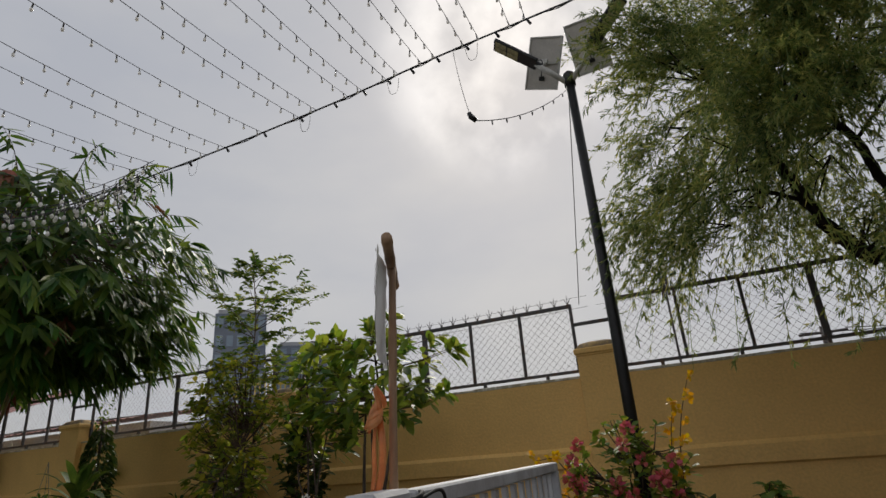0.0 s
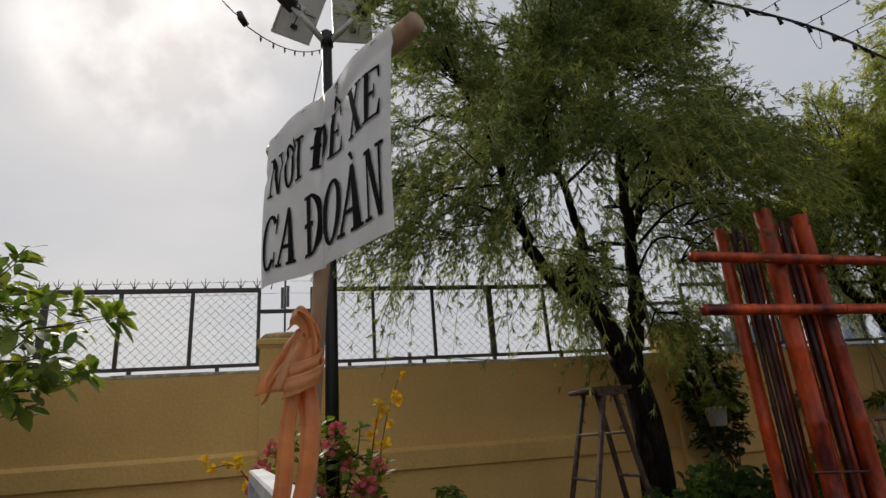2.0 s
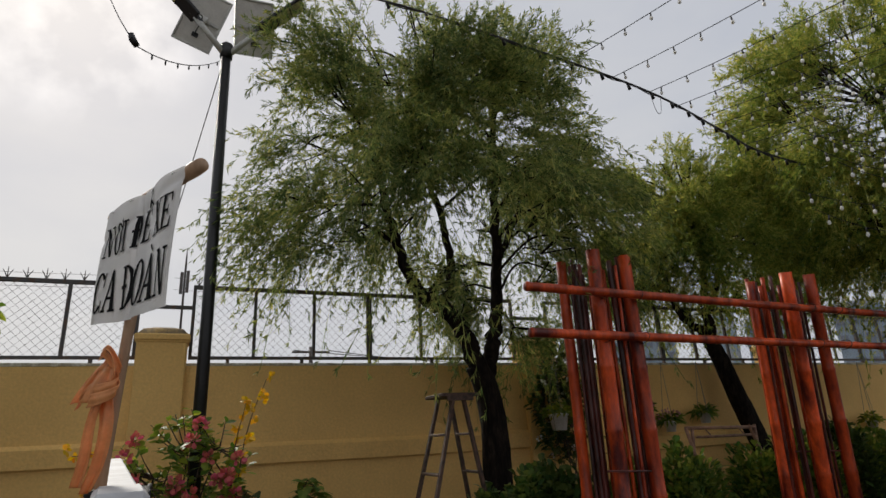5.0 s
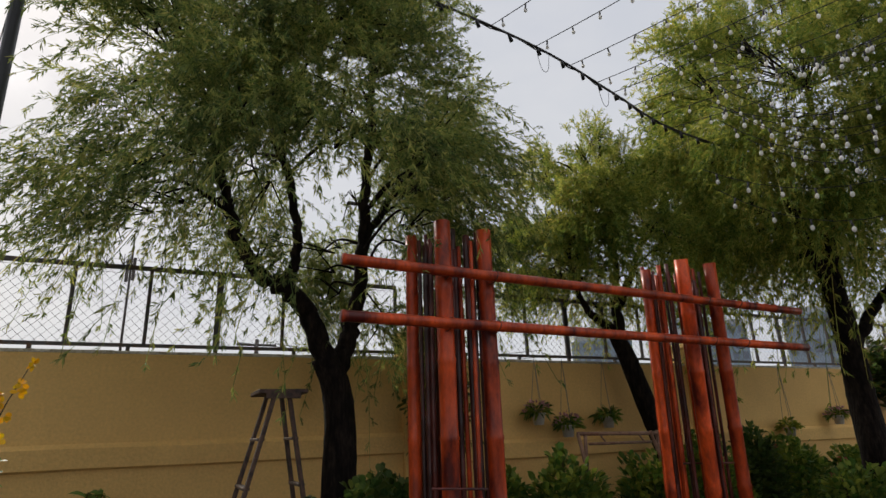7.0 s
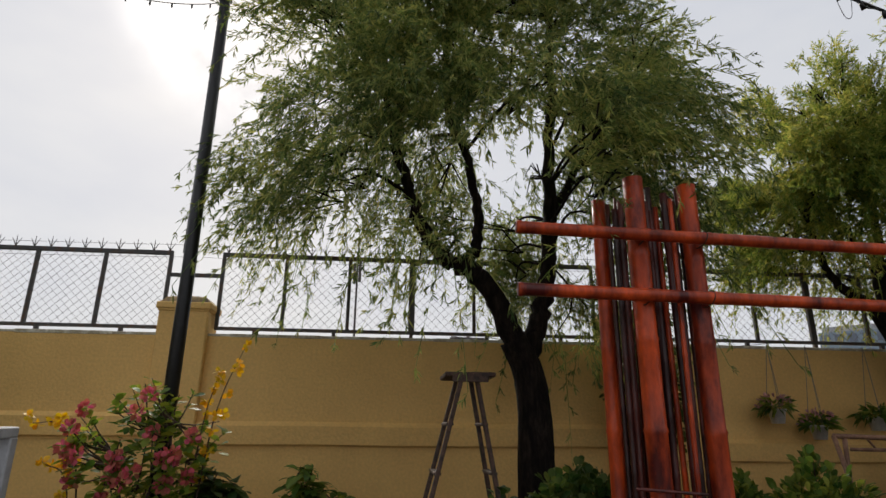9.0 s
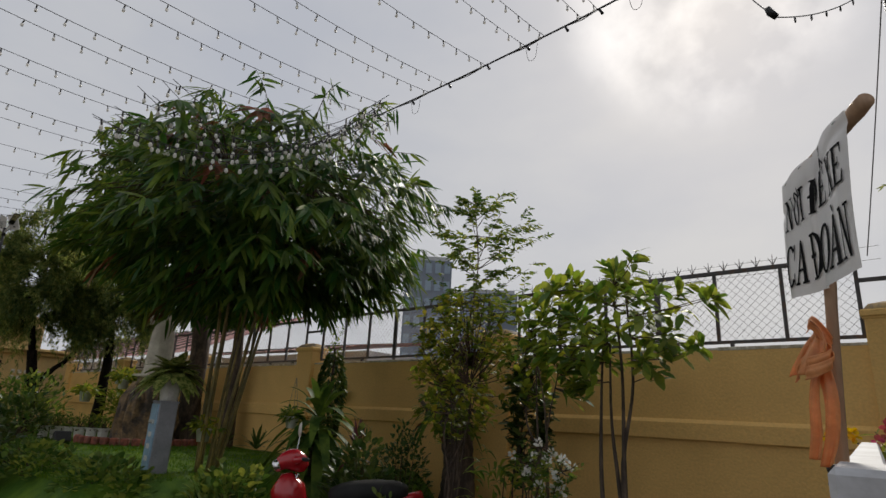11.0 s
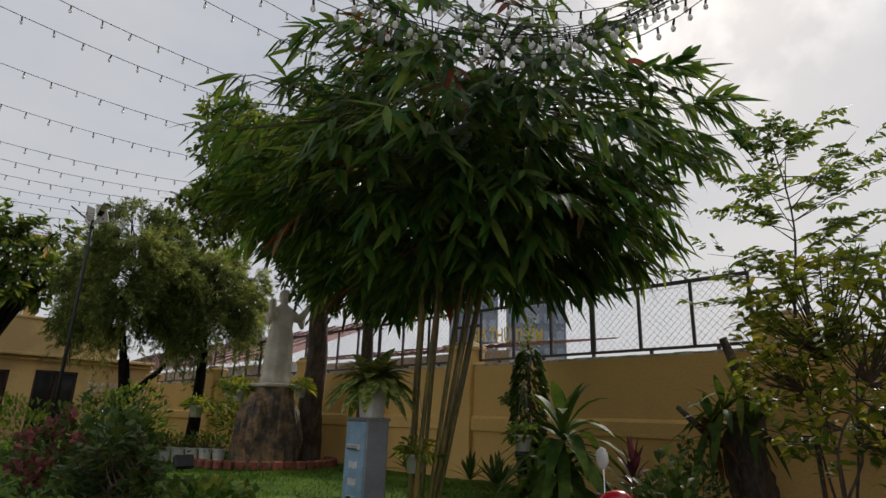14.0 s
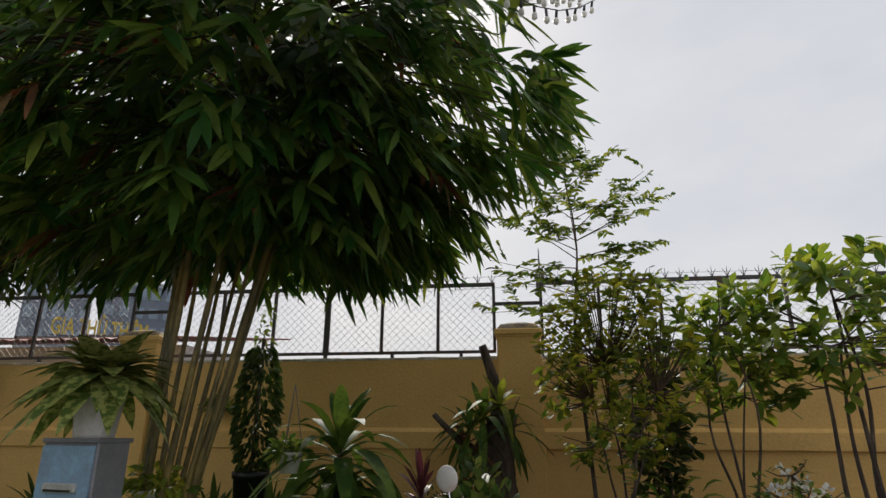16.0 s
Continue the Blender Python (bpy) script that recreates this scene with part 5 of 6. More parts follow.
# ---- shrubs and plants ----
whorled_shrub((-2.05, -1.62, 0), (-2.1, -1.65, 2.50), (.95, .65, .62), 84, 10, .17, .068, M_MAGN, "bright green broad-leaved shrub on thin twisting stems", "shrub", 4, .030)
whorled_shrub((-2.95, -1.35, 0), (-2.95, -1.4, 2.32), (.60, .5, .62), 56, 10, .16, .062, M_MAGN, "smaller bright green shrub beside the wall", "shrub", 4, .020)
whorled_shrub((-3.95, -1.75, 0), (-3.85, -1.7, 2.15), (.68, .5, .82), 190, 9, .10, .048, M_YSHRUB, "olive green many-stemmed shrub with small leaves", "shrub", 5, .018)


def layered_tree():
    """A slim young tree: one leader, level side branches, small leaves set in two ranks along the twigs."""
    tr = thing("young_tree", (-4.02, -1.5, 0), "slim airy young tree with level sprays of small leaves", "young tree")
    stem = arc([(-4.02, -1.5, 0), (-4.06, -1.42, 1.2), (-4.12, -1.3, 2.4), (-4.05, -1.22, 3.3), (-4.16, -1.2, 4.28)], 10)
    part("stem", Geo().tube(stem, np.linspace(.022, .004, len(stem)), 7, True, .05), M_BARK2, tr)
    g, tw = Geo(), Geo()
    levels = [(z, a) for z, a in zip(np.linspace(2.35, 4.22, 34), np.arange(34) * 2.4)]
    levels += [(3.62, .1), (3.35, .0), (3.12, -.2), (3.2, 3.2), (2.85, 3.4), (2.75, .3)]
    for z, a in levels:
        b = stem[np.argmin(np.abs(stem[:, 2] - z))]
        ln = rnd(.30, .95) * min(1.0, .22 + (4.35 - z) * .75)
        d = np.array((math.cos(a), .6 * math.sin(a), rnd(-.05, .75)))
        d /= np.linalg.norm(d)
        line = arc([b, b + d * ln * .5, b + d * ln - np.array((0, 0, .06 * ln))], 6)
        tw.tube(line, np.linspace(.006, .002, len(line)), 4, False)
        for f in (.35, .5, .65, .8, 1.0):
            o = b + d * ln * f
            e = d * .5 + np.random.normal(0, .55, 3) * np.array((1, 1, .3))
            e /= np.linalg.norm(e)
            tl = rnd(.13, .24)
            tw.tube([o, o + e * tl], (.003, .0015), 3, False)
            m = 12
            t = (np.arange(m) + .8) / m
            sd = np.cross(e, (0, 0, 1.0))
            sd /= np.linalg.norm(sd) + 1e-6
            ld = e * .55 + sd * np.where(np.arange(m) % 2, 1, -1)[:, None] * .8 + np.random.normal(0, .18, (m, 3))
            g.leaves(o + e * (tl * t)[:, None], ld, np.tile((0, 0, 1.0), (m, 1)) + np.random.normal(0, .7, (m, 3)), rnd(.055, .095, m), rnd(.024, .038, m), .25)
    part("twig", tw, M_TWIG, tr, kind="stuff")
    part("leaves", g, M_SHRUB, tr, kind="stuff")


layered_tree()
whorled_shrub((-3.5, -1.2, 0), (-3.45, -1.0, 1.75), (.35, .3, .8), 90, 8, .13, .065, M_DARKLEAF, "dark climbing plant against the wall", "climber", 4, .015, "climber")
wf, tips = whorled_shrub((-2.78, -1.85, 0), (-2.75, -1.8, 1.15), (.32, .26, .3), 70, 8, .07, .03, M_SHRUB, "green bush covered in small white flowers", "shrub", 6, .01)
blossoms(tips, 26, .055, M_WHITEFL, wf)
rose, tips = whorled_shrub((.12, -1.42, 0), (.16, -1.42, 1.42), (.55, .38, .46), 125, 8, .09, .048, M_MAGN, "bushy pink-flowering shrub round the lamp pole", "flowering shrub", 8, .014, "flowering_shrub")
tips = sorted(tips, key=lambda t: -np.linalg.norm((t[0] - np.array((.16, -1.2, 1.42))) / np.array((.5, .36, .4))))
blossoms(tips, 22, .070, M_PINK, rose, "blossom", 22)
# yellow blossom sprays
yel = thing("yellow_flower_spray", (.45, -1.35, 0), "thin arching twigs with bright yellow blossoms", "flowering shrub")
for pts in (((.45, -1.35, 0), (.55, -1.35, 1.3), (.62, -1.35, 1.75), (.74, -1.33, 2.10)), ((.45, -1.35, 0), (.50, -1.36, 1.4), (.58, -1.36, 1.9)), ((-.2, -1.4, 0), (-.25, -1.4, 1.1), (-.42, -1.4, 1.52), (-.62, -1.4, 1.55)), ((-.2, -1.4, 0), (-.3, -1.42, 1.1), (-.5, -1.42, 1.30))):
    line = arc(pts, 9)
    part("twig", Geo().tube(line, np.linspace(.008, .003, len(line)), 5), M_TWIG, yel)
    for i in range(9):
        p = line[-1 - 2 * i if 2 * i < len(line) - 1 else -1] + np.random.normal(0, .025, 3)
        u = unit(9)
        part("blossom", Geo().leaves(p + u * .008, u, unit(9), .042, .038, 0, ((0, .4), (.5, 1), (1, .5))), M_YELLOW, yel)
for x, y, z, s in ((.62, -1.2, 1.2, .2), (1.2, -.85, 1.22, .17), (1.35, -.7, 1.02, .15), (.9, -.7, 1.0, .15)):
    whorled_shrub((x, y, 0), (x, y, z - .1), (.2, .16, .2), 14, 8, s, s * .42, M_DARKLEAF if s > .18 else M_SHRUB, "low plant with large drooping oval leaves", "plant", 3, .01, "leafy_plant", .5)
hedge, tips = ground_cover("hedge_shrub", (3.15, -1.75, 0), (.72, .42, 1.22), 5200, .085, .058, M_DARKLEAF, "dense dark hedge with curled glossy leaves at the tree foot")
ground_cover("hedge_shrub", (2.58, -1.65, 0), (.26, .25, 1.08), 1100, .08, .055, M_DARKLEAF, "small dark hedge bush with curled leaves")
vine, tips = whorled_shrub((4.45, -.35, 0), (4.35, -.3, 1.95), (.42, .22, .75), 150, 9, .10, .055, M_DARKLEAF, "dark climbing vine on the pillar with pale flowers", "climber", 5, .014, "climber")
blossoms(tips, 14, .05, M_WHITEFL, vine)
whorled_shrub((12.95, -.25, 0), (12.9, -.25, 2.3), (.36, .22, .62), 90, 9, .15, .07, M_DARKLEAF, "dark climber hanging from the far pillar", "climber", 3, .014, "climber")
for x, y, r, h, lf in ((5.2, -1.3, .5, 1.15, M_SHRUB), (6.3, -1.35, .55, 1.1, M_SHRUB), (7.2, -1.2, .6, 1.25, M_SHRUB), (8.3, -1.0, .45, 1.35, M_DARKLEAF), (9.2, -.9, .6, 1.2, M_SHRUB), (10.4, -1.0, .7, 1.1, M_SHRUB), (11.6, -1.2, .7, 1.2, M_YSHRUB), (4.7, -1.0, .4, .95, M_SHRUB), (7.6, -2.6, .5, 1.0, M_SHRUB)):
    sh, tips = ground_cover("shrub", (x, y, 0), (r, r * .7, h + .10), 2900, .10, .05, lf, "leafy green garden shrub below the wall")
    if x in (9.2, 10.4):
        tips = [t for t in tips if t[0][2] > .8]
        blossoms(tips, 5, .08, M_PINK, sh, "blossom", 16)
# dracaena, maroon plant, dark hedge between wall and lawn edge
rosette("dracaena", (-5.98, -1.9, 1.52), 40, .78, .125, M_DRAC, "dracaena with long arching strap leaves", "plant", .85, (-.25, 1.25), "", .2, .74)
rosette("dracaena", (-6.0, -1.95, 1.15), 24, .74, .12, M_DRAC, "lower tier of dracaena strap leaves", "plant", .8, (.0, .9), "", .2, .37)
rosette("cordyline", (-5.38, -1.75, 1.2), 26, .34, .05, M_MAROON, "maroon leaved cordyline beside the bush", "plant", .5, (.1, 1.4), "", .2, 1.2)
ground_cover("clipped_bush", (-5.1, -1.25, 0), (.42, .36, 1.36), 1100, .07, .038, M_DARKLEAF, "rounded dark green clipped bush")
ground_cover("fern_bush", (-3.45, -1.55, 0), (.3, .25, 1.2), 200, .3, .035, M_MAGN, "bright green fern tuft by the wall", "fern", .6)
for x, y in ((-7.9, -.6), (-8.4, -.5), (-9.6, -.5), (-7.3, -1.2), (-6.7, -1.4), (-10.6, -.6)):
    rosette("agave", (x, y, LAWN_Z + .05), 16, rnd(.38, .5), .06, M_DARKLEAF, "dark upright strap-leaved plant at the wall foot", "plant", .35, (.4, 1.4), "plants along the wall foot")


def build_stump():
    c = (-4.83, -.52)
    st = thing("tree_stump", (c[0], c[1], 0), "hollow dead tree stump with knots and a broken branch", "stump")
    line = [(c[0], c[1], -.05), (c[0] + .02, c[1], .6), (c[0] - .02, c[1], 1.1), (c[0] - .03, c[1], 1.5), (c[0] + .06, c[1] + .02, 1.80)]
    part("trunk", Geo().tube(arc(line, 7), (.23, .21, .19, .18, .11), 18, True, .16), M_BARK2, st)
    part("branch", Geo().tube(arc([(c[0] - .02, c[1], 1.62), (c[0] - .03, c[1] - .02, 2.05), (c[0] - .14, c[1] - .02, 2.45)], 6), np.linspace(.07, .04, 13), 9, True, .1), M_BARK2, st)
    part("branch", Geo().tube(arc([(c[0] - .05, c[1], 1.35), (c[0] - .34, c[1] - .08, 1.52), (c[0] - .62, c[1] - .12, 1.78)], 6), np.linspace(.06, .024, 13), 8, True, .1), M_BARK2, st)
    a = np.linspace(0, 6.28, 14)
    part("knot", Geo().tube([(c[0] - .02 + .06 * math.cos(t), c[1] - .205, 1.22 + .09 * math.sin(t)) for t in a], .020, 6, False), M_BARK2, st)
    for x, z, n, size, col in ((-.26, 1.62, 16, .46, M_DRAC), (.02, 1.86, 14, .44, M_YSHRUB), (-.14, 1.74, 16, .50, M_DRAC), (.10, 1.62, 12, .40, M_DARKLEAF), (-.30, 1.50, 7, .36, M_DEADLEAF)):
        rosette("orchid_plant", (c[0] + x, c[1] - .18, z), n, size, .075, col, "orchid clump growing on the dead stump", "plant", .6, (-.3, 1.3), "orchids on the stump")


build_stump()


def build_moss_pole():
    x, y, z = -7.15, -.85, LAWN_Z
    pot("planter", (x, y, z), .17, .48, M_BLACK, "black plastic planter on the lawn")
    p = thing("climbing_plant", (x, y, z + .42), "dark climber trained up a pole in a planter", "climber")
    part("pole", Geo().tube([(x, y, z + .42), (x, y, z + 1.72)], .02, 7), M_BARK2, p)
    m = 900
    h = rnd(0, 1, m)
    a = rnd(0, 6.28, m)
    r = .06 + .11 * np.sin(np.pi * np.clip(h * .9 + .05, 0, 1))
    q = np.stack([x + r * np.cos(a), y + r * np.sin(a), z + .5 + 1.15 * h], 1)
    d = np.stack([np.cos(a), np.sin(a), -rnd(.3, .9, m)], 1)
    part("leaves", Geo().leaves(q, d, unit(m), rnd(.06, .11, m), rnd(.03, .05, m), .2), M_DARKLEAF, p, kind="stuff")
    m = 60
    q = np.stack([x + rnd(-.09, .09, m), y + rnd(-.09, .09, m), z + 1.65 + rnd(0, .42, m)], 1)
    part("shoot", Geo().leaves(q, unit(m), unit(m), .06, .028, .2), M_SHRUB, p, kind="stuff")


build_moss_pole()


def hanging_pot(x, y, z, top, leaf, label, flower=None, size=.095, spread=.16, length=.10):
    p = thing("hanging_pot", (x, y, z), label, "hanging pot", "hanging flower pots")
    prof = [(size * .70, 0), (size * .95, size * 1.4), (size * 1.08, size * 1.42), (size * 1.08, size * 1.62), (size * .95, size * 1.62), (size * .3, size * 1.5)]
    part("shell", Geo().lathe((x, y, z), prof, 18), M_PLASTIC, p, "white plastic pot")
    g = Geo()
    for a in (0.3, 2.4, 4.5):
        g.tube([(x + size * math.cos(a), y + size * math.sin(a), z + size * 1.5), (x, y, top)], .0035, 4, False)
    part("wires", g, M_WIRE, p)
    m = 150
    u = unit(m)
    u[:, 2] = np.abs(u[:, 2]) * .8 - .1
    q = np.array((x, y, z + size * 1.6)) + u * spread * rnd(.3, 1, m)[:, None]
    part("leaves", Geo().leaves(q, u + np.random.normal(0, .4, (m, 3)), unit(m), rnd(.7, 1.2, m) * length, length * .32, .4), leaf, p, kind="stuff")
    if flower is not None:
        q = np.array((x, y, z + size * 1.9)) + u[:90] * spread * rnd(.6, 1.15, 90)[:, None]
        part("flowers", Geo().leaves(q, u[:90], unit(90), .034, .03, 0, ((0, .4), (.5, 1), (1, .5))), flower, p, kind="stuff")


for x, y, z, lf, fl, lab in ((5.70, -.2, 1.62, M_SHRUB, M_PALEPINK, "white hanging pot with pale pink flowers"), (6.12, -.2, 1.47, M_SHRUB, M_PALEPINK, "white hanging pot with pale pink flowers"),
                             (6.76, -.2, 1.56, M_SHRUB, None, "white hanging pot with a round green plant"), (10.25, -.2, 1.33, M_YSHRUB, None, "white hanging pot with a spreading dry plant"),
                             (11.5, -.2, 1.48, M_SHRUB, M_PALEPINK, "white hanging pot with pink flowers"), (13.7, -.2, 1.45, M_SHRUB, M_PALEPINK, "white hanging pot with pink flowers"), (4.10, -.62, 1.56, M_YSHRUB, None, "white wall pot with short yellow-green leaves")):
    hanging_pot(x, y, z, WALL_TOP + .02, lf, lab, fl, .085 if x != 4.10 else .115)
hanging_pot(-6.30, -2.08, 1.32, 1.95, M_SHRUB, "white hanging pot with small green plant by the dracaena", None, .09, .14)
hanging_pot(-6.78, -2.98, 1.12, 1.9, M_YSHRUB, "white pot with variegated leaves tied to the bamboo", None, .095, .2, .09)
hanging_pot(-7.9, -.2, 1.75, 2.4, M_SHRUB, "small pot hung on the wall behind the bamboo", None, .08)


def build_letter_box():
    x, y = -6.88, -3.45
    a = radians(-12)
    ax = ((math.cos(a), math.sin(a), 0), (-math.sin(a), math.cos(a), 0), (0, 0, 1))
    u, v = np.array(ax[0]), np.array(ax[1])
    b = thing("letter_box", (x, y, LAWN_Z - .05), "tall blue and grey metal letter box on the lawn", "letter box")
    c = np.array((x, y, LAWN_Z - .05 + .41))
    part("body", Geo().box(c, (.19, .10, .41), ax, .01), M_BOXGREY, b, "grey sheet metal body", False)
    fc = c - v * .106
    part("front_panel", Geo().box(fc, (.178, .008, .39), ax, .004), M_BOXBLUE, b, "faded blue front panel", False)
    part("lid", Geo().box((x, y, LAWN_Z + .775), (.195, .11, .012), ax, .004), M_BOXGREY, b, smooth=False)
    slot = part("slot_flap", Geo().box(fc - v * .014 + np.array((0, 0, .19)), (.11, .012, .022), ax, .005), M_ARM, b, "pale metal slot flap", False)
    part("slot", Geo().box(fc - v * .026 + np.array((0, 0, .178)), (.09, .003, .005), ax), M_BLACK, slot, smooth=False)
    for k in range(3):
        g = Geo()
        for i in range(4):
            g.box(fc - v * .0105 + u * (-.06 + .04 * i) + np.array((0, 0, .05 - .13 * k + .006 * (i % 2))), (.014, .002, .026), ax)
        part("marking", g, M_PLASTIC, b, "unreadable pale painted marks", False)
    p = pot("square_pot", (x + .01, y + .02, LAWN_Z + .787), .12, .30, M_PLASTIC, "tall white tapered square planter on the letter box", 0.75)
    rosette("dieffenbachia", (x + .01, y + .02, LAWN_Z + 1.10), 80, .40, .13, M_DIEFF, "bushy pot plant with pale blotched leaves", "pot plant", .5, (-.15, .95), "", .15)


build_letter_box()


def build_statue():
    x, y, z = -12.05, -1.47, 2.08
    prof = [(.27, 0), (.28, .04), (.25, .10), (.245, .3), (.235, .6), (.215, .85), (.19, .98), (.20, 1.08), (.215, 1.2), (.20, 1.3), (.10, 1.36), (.06, 1.40), (.085, 1.44), (.105, 1.52), (.10, 1.59), (.06, 1.65), (.01, 1.665)]
    g = Geo()
    n = 28
    vs = []
    for r, h in prof:
        for k in range(n):
            a = 2 * math.pi * k / n
            fold = 1 + (0.05 * math.sin(9 * a) if h < .95 else 0)
            vs.append((x + r * fold * .85 * math.cos(a), y + r * fold * math.sin(a), z + h))
    fs = [(i * n + k, i * n + (k + 1) % n, (i + 1) * n + (k + 1) % n, (i + 1) * n + k) for i in range(len(prof) - 1) for k in range(n)]
    g.add(vs, fs + [tuple(range(n))[::-1]])
    for s in (-1, 1):
        g.tube(arc([(x, y + s * .16, z + 1.24), (x + .10, y + s * .25, z + 1.16), (x + .20, y + s * .33, z + 1.28), (x + .25, y + s * .36, z + 1.40)], 6), np.linspace(.095, .04, 19), 12)
        g.tube([(x + .10, y + s * .30, z + 1.16), (x + .13, y + s * .33, z + .98)], (.085, .03), 10)
    g.box((x, y, z - .02), (.32, .34, .03), None, .015)
    tagged(part("statue", g, M_STONE), "pale stone robed statue with outstretched arms on a rock", "statue")
    r = thing("rock_pedestal", (x, y, LAWN_Z), "pedestal of upright brown garden rocks", "rock")
    for i in range(13):
        a = 2 * math.pi * i / 13
        rr = .30 + rnd(-.05, .06)
        h = rnd(.95, 1.2)
        c = (x + rr * math.cos(a) * 1.0, y + rr * math.sin(a) * 1.35)
        q = Geo().tube([(c[0], c[1], LAWN_Z - .05), (c[0], c[1], LAWN_Z + h * .4), (c[0] * .97 + x * .03, c[1] * .95 + y * .05, LAWN_Z + h * .8), (c[0] * .9 + x * .1, c[1] * .85 + y * .15, LAWN_Z + h)], (.17, .18, .16, .08), 9, True, .22)
        part("rock", q, M_ROCK, r, smooth=False)
    part("core", Geo().lathe((x, y, LAWN_Z), [(.38, 0), (.36, .9), (.32, 1.27)], 12), M_ROCK, r, smooth=False)
    # scalloped brick edging
    edge = thing("brick_edging", (x + .9, y, LAWN_Z), "low red terracotta brick edging round the statue bed", "edging")
    for i in range(22):
        a = -1.9 + 3.4 * i / 21
        c = (x + .95 * math.cos(a), y + 1.15 * math.sin(a), LAWN_Z + .06)
        part("brick", Geo().box(c, (.055, .07, .07), ((math.cos(a), math.sin(a), 0), (-math.sin(a), math.cos(a), 0), (0, 0, 1)), .02), M_TERRA, edge, smooth=False)


build_statue()
for i in range(6):
    x, y = -12.6 - i * .16, -2.05 - i * .16
    pot("white_pot", (x, y, LAWN_Z), .10, .24, M_PLASTIC, "white plastic square pot of green seedlings", .6, "row of white pots")
    ground_cover("seedlings", (x, y, LAWN_Z + .2), (.13, .13, .24), 120, .09, .022, M_SHRUB, "tuft of green seedlings in a white pot", "plant")
pot("terracotta_pot", (-12.42, -1.88, LAWN_Z), .08, .16, M_TERRA, "small terracotta pot by the statue")
for x, y, z, s in ((-12.35, -1.95, 1.78, .11), (-11.75, -1.15, 1.88, .10), (-12.9, -2.4, 1.5, .12), (-13.5, -1.6, 1.9, .13)):
    hanging_pot(x, y, z, z + .3, M_YSHRUB, "white pot with yellow-green plant beside the statue", None, s, .22, .13)
for x, y, z, r, h, n, lf, lab in ((-13.3, -1.2, LAWN_Z, .8, 1.4, 900, M_YSHRUB, "yellow-green garden shrub behind the statue"), (-14.6, -3.0, LAWN_Z, .9, 1.2, 900, M_SHRUB, "leafy green shrub in the courtyard garden"),
                                  (-15.6, -4.4, .2, .9, 1.5, 700, M_MAGN, "bright green tropical shrub"), (-13.2, -3.3, LAWN_Z, .5, .8, 500, M_DARKLEAF, "dark leafy shrub on the lawn edge")):
    ground_cover("shrub", (x, y, z), (r, r, h), n, .16, .06, lf, lab)
red, tips = ground_cover("ixora_bush", (-9.6, -5.0, .1), (.8, .55, 1.45), 1100, .10, .045, M_DARKLEAF, "dark bush with brick-red flower heads")
tips = [t for t in tips if t[0][2] > .85]
blossoms(tips, 46, .09, M_RED, red, "flower_head", 18)
ground_cover("shrub", (-8.6, -4.85, .3), (.6, .45, 1.15), 700, .12, .06, M_DARKLEAF, "dark leafy pot shrub near the lawn curb")
ground_cover("shrub", (-9.0, -5.75, .02), (.5, .35, .8), 500, .15, .06, M_SHRUB, "green spreading plant beside the pavement")
ground_cover("shrub", (-7.7, -4.4, LAWN_Z - .1), (.7, .4, .35), 520, .10, .055, M_SHRUB, "low green plants on the lawn edge")
ground_cover("shrub", (-6.35, -4.15, LAWN_Z - .2), (.75, .4, .38), 620, .10, .055, M_SHRUB, "low green plants below the letter box")
ground_cover("shrub", (-5.5, -3.3, .1), (.6, .5, .85), 620, .12, .06, M_SHRUB, "leafy plants between lawn and motorbike")
ground_cover("shrub", (-3.9, -2.6, 0), (.5, .35, .8), 420, .10, .05, M_DARKLEAF, "low dark shrub by the wall bed")
ground_cover("shrub", (-4.9, -2.1, 0), (.45, .35, 1.25), 600, .13, .06, M_DARKLEAF, "dark leafy bush in front of the wall bed")
ground_cover("shrub", (-2.0, -2.3, 0), (.6, .35, .85), 420, .09, .045, M_SHRUB, "low leafy plants in the wall bed")
for x, y in ((-8.15, -5.05), (-7.85, -4.95)):
    pot("bowl_pot", (x, y, .42), .17, .26, M_PLASTIC, "white rounded bowl pot at the lawn edge")
    whorled_shrub((x, y, .66), (x, y, 1.15), (.28, .26, .28), 46, 8, .09, .045, M_DARKLEAF, "dark bonsai-like plant in a white bowl pot", "pot plant", 4, .014, "pot_plant")
fl = thing("flood_light", (-11.4, -3.1, LAWN_Z), "small black garden flood light on the lawn", "garden light")
part("housing", Geo().box((-11.4, -3.1, LAWN_Z + .13), (.05, .13, .09), ((.9, 0, .43), (0, 1, 0), (-.43, 0, .9)), .012), M_BLACK, fl, smooth=False)
part("stake", Geo().tube([(-11.4, -3.1, LAWN_Z), (-11.4, -3.1, LAWN_Z + .1)], .015, 6), M_BLACK, fl)


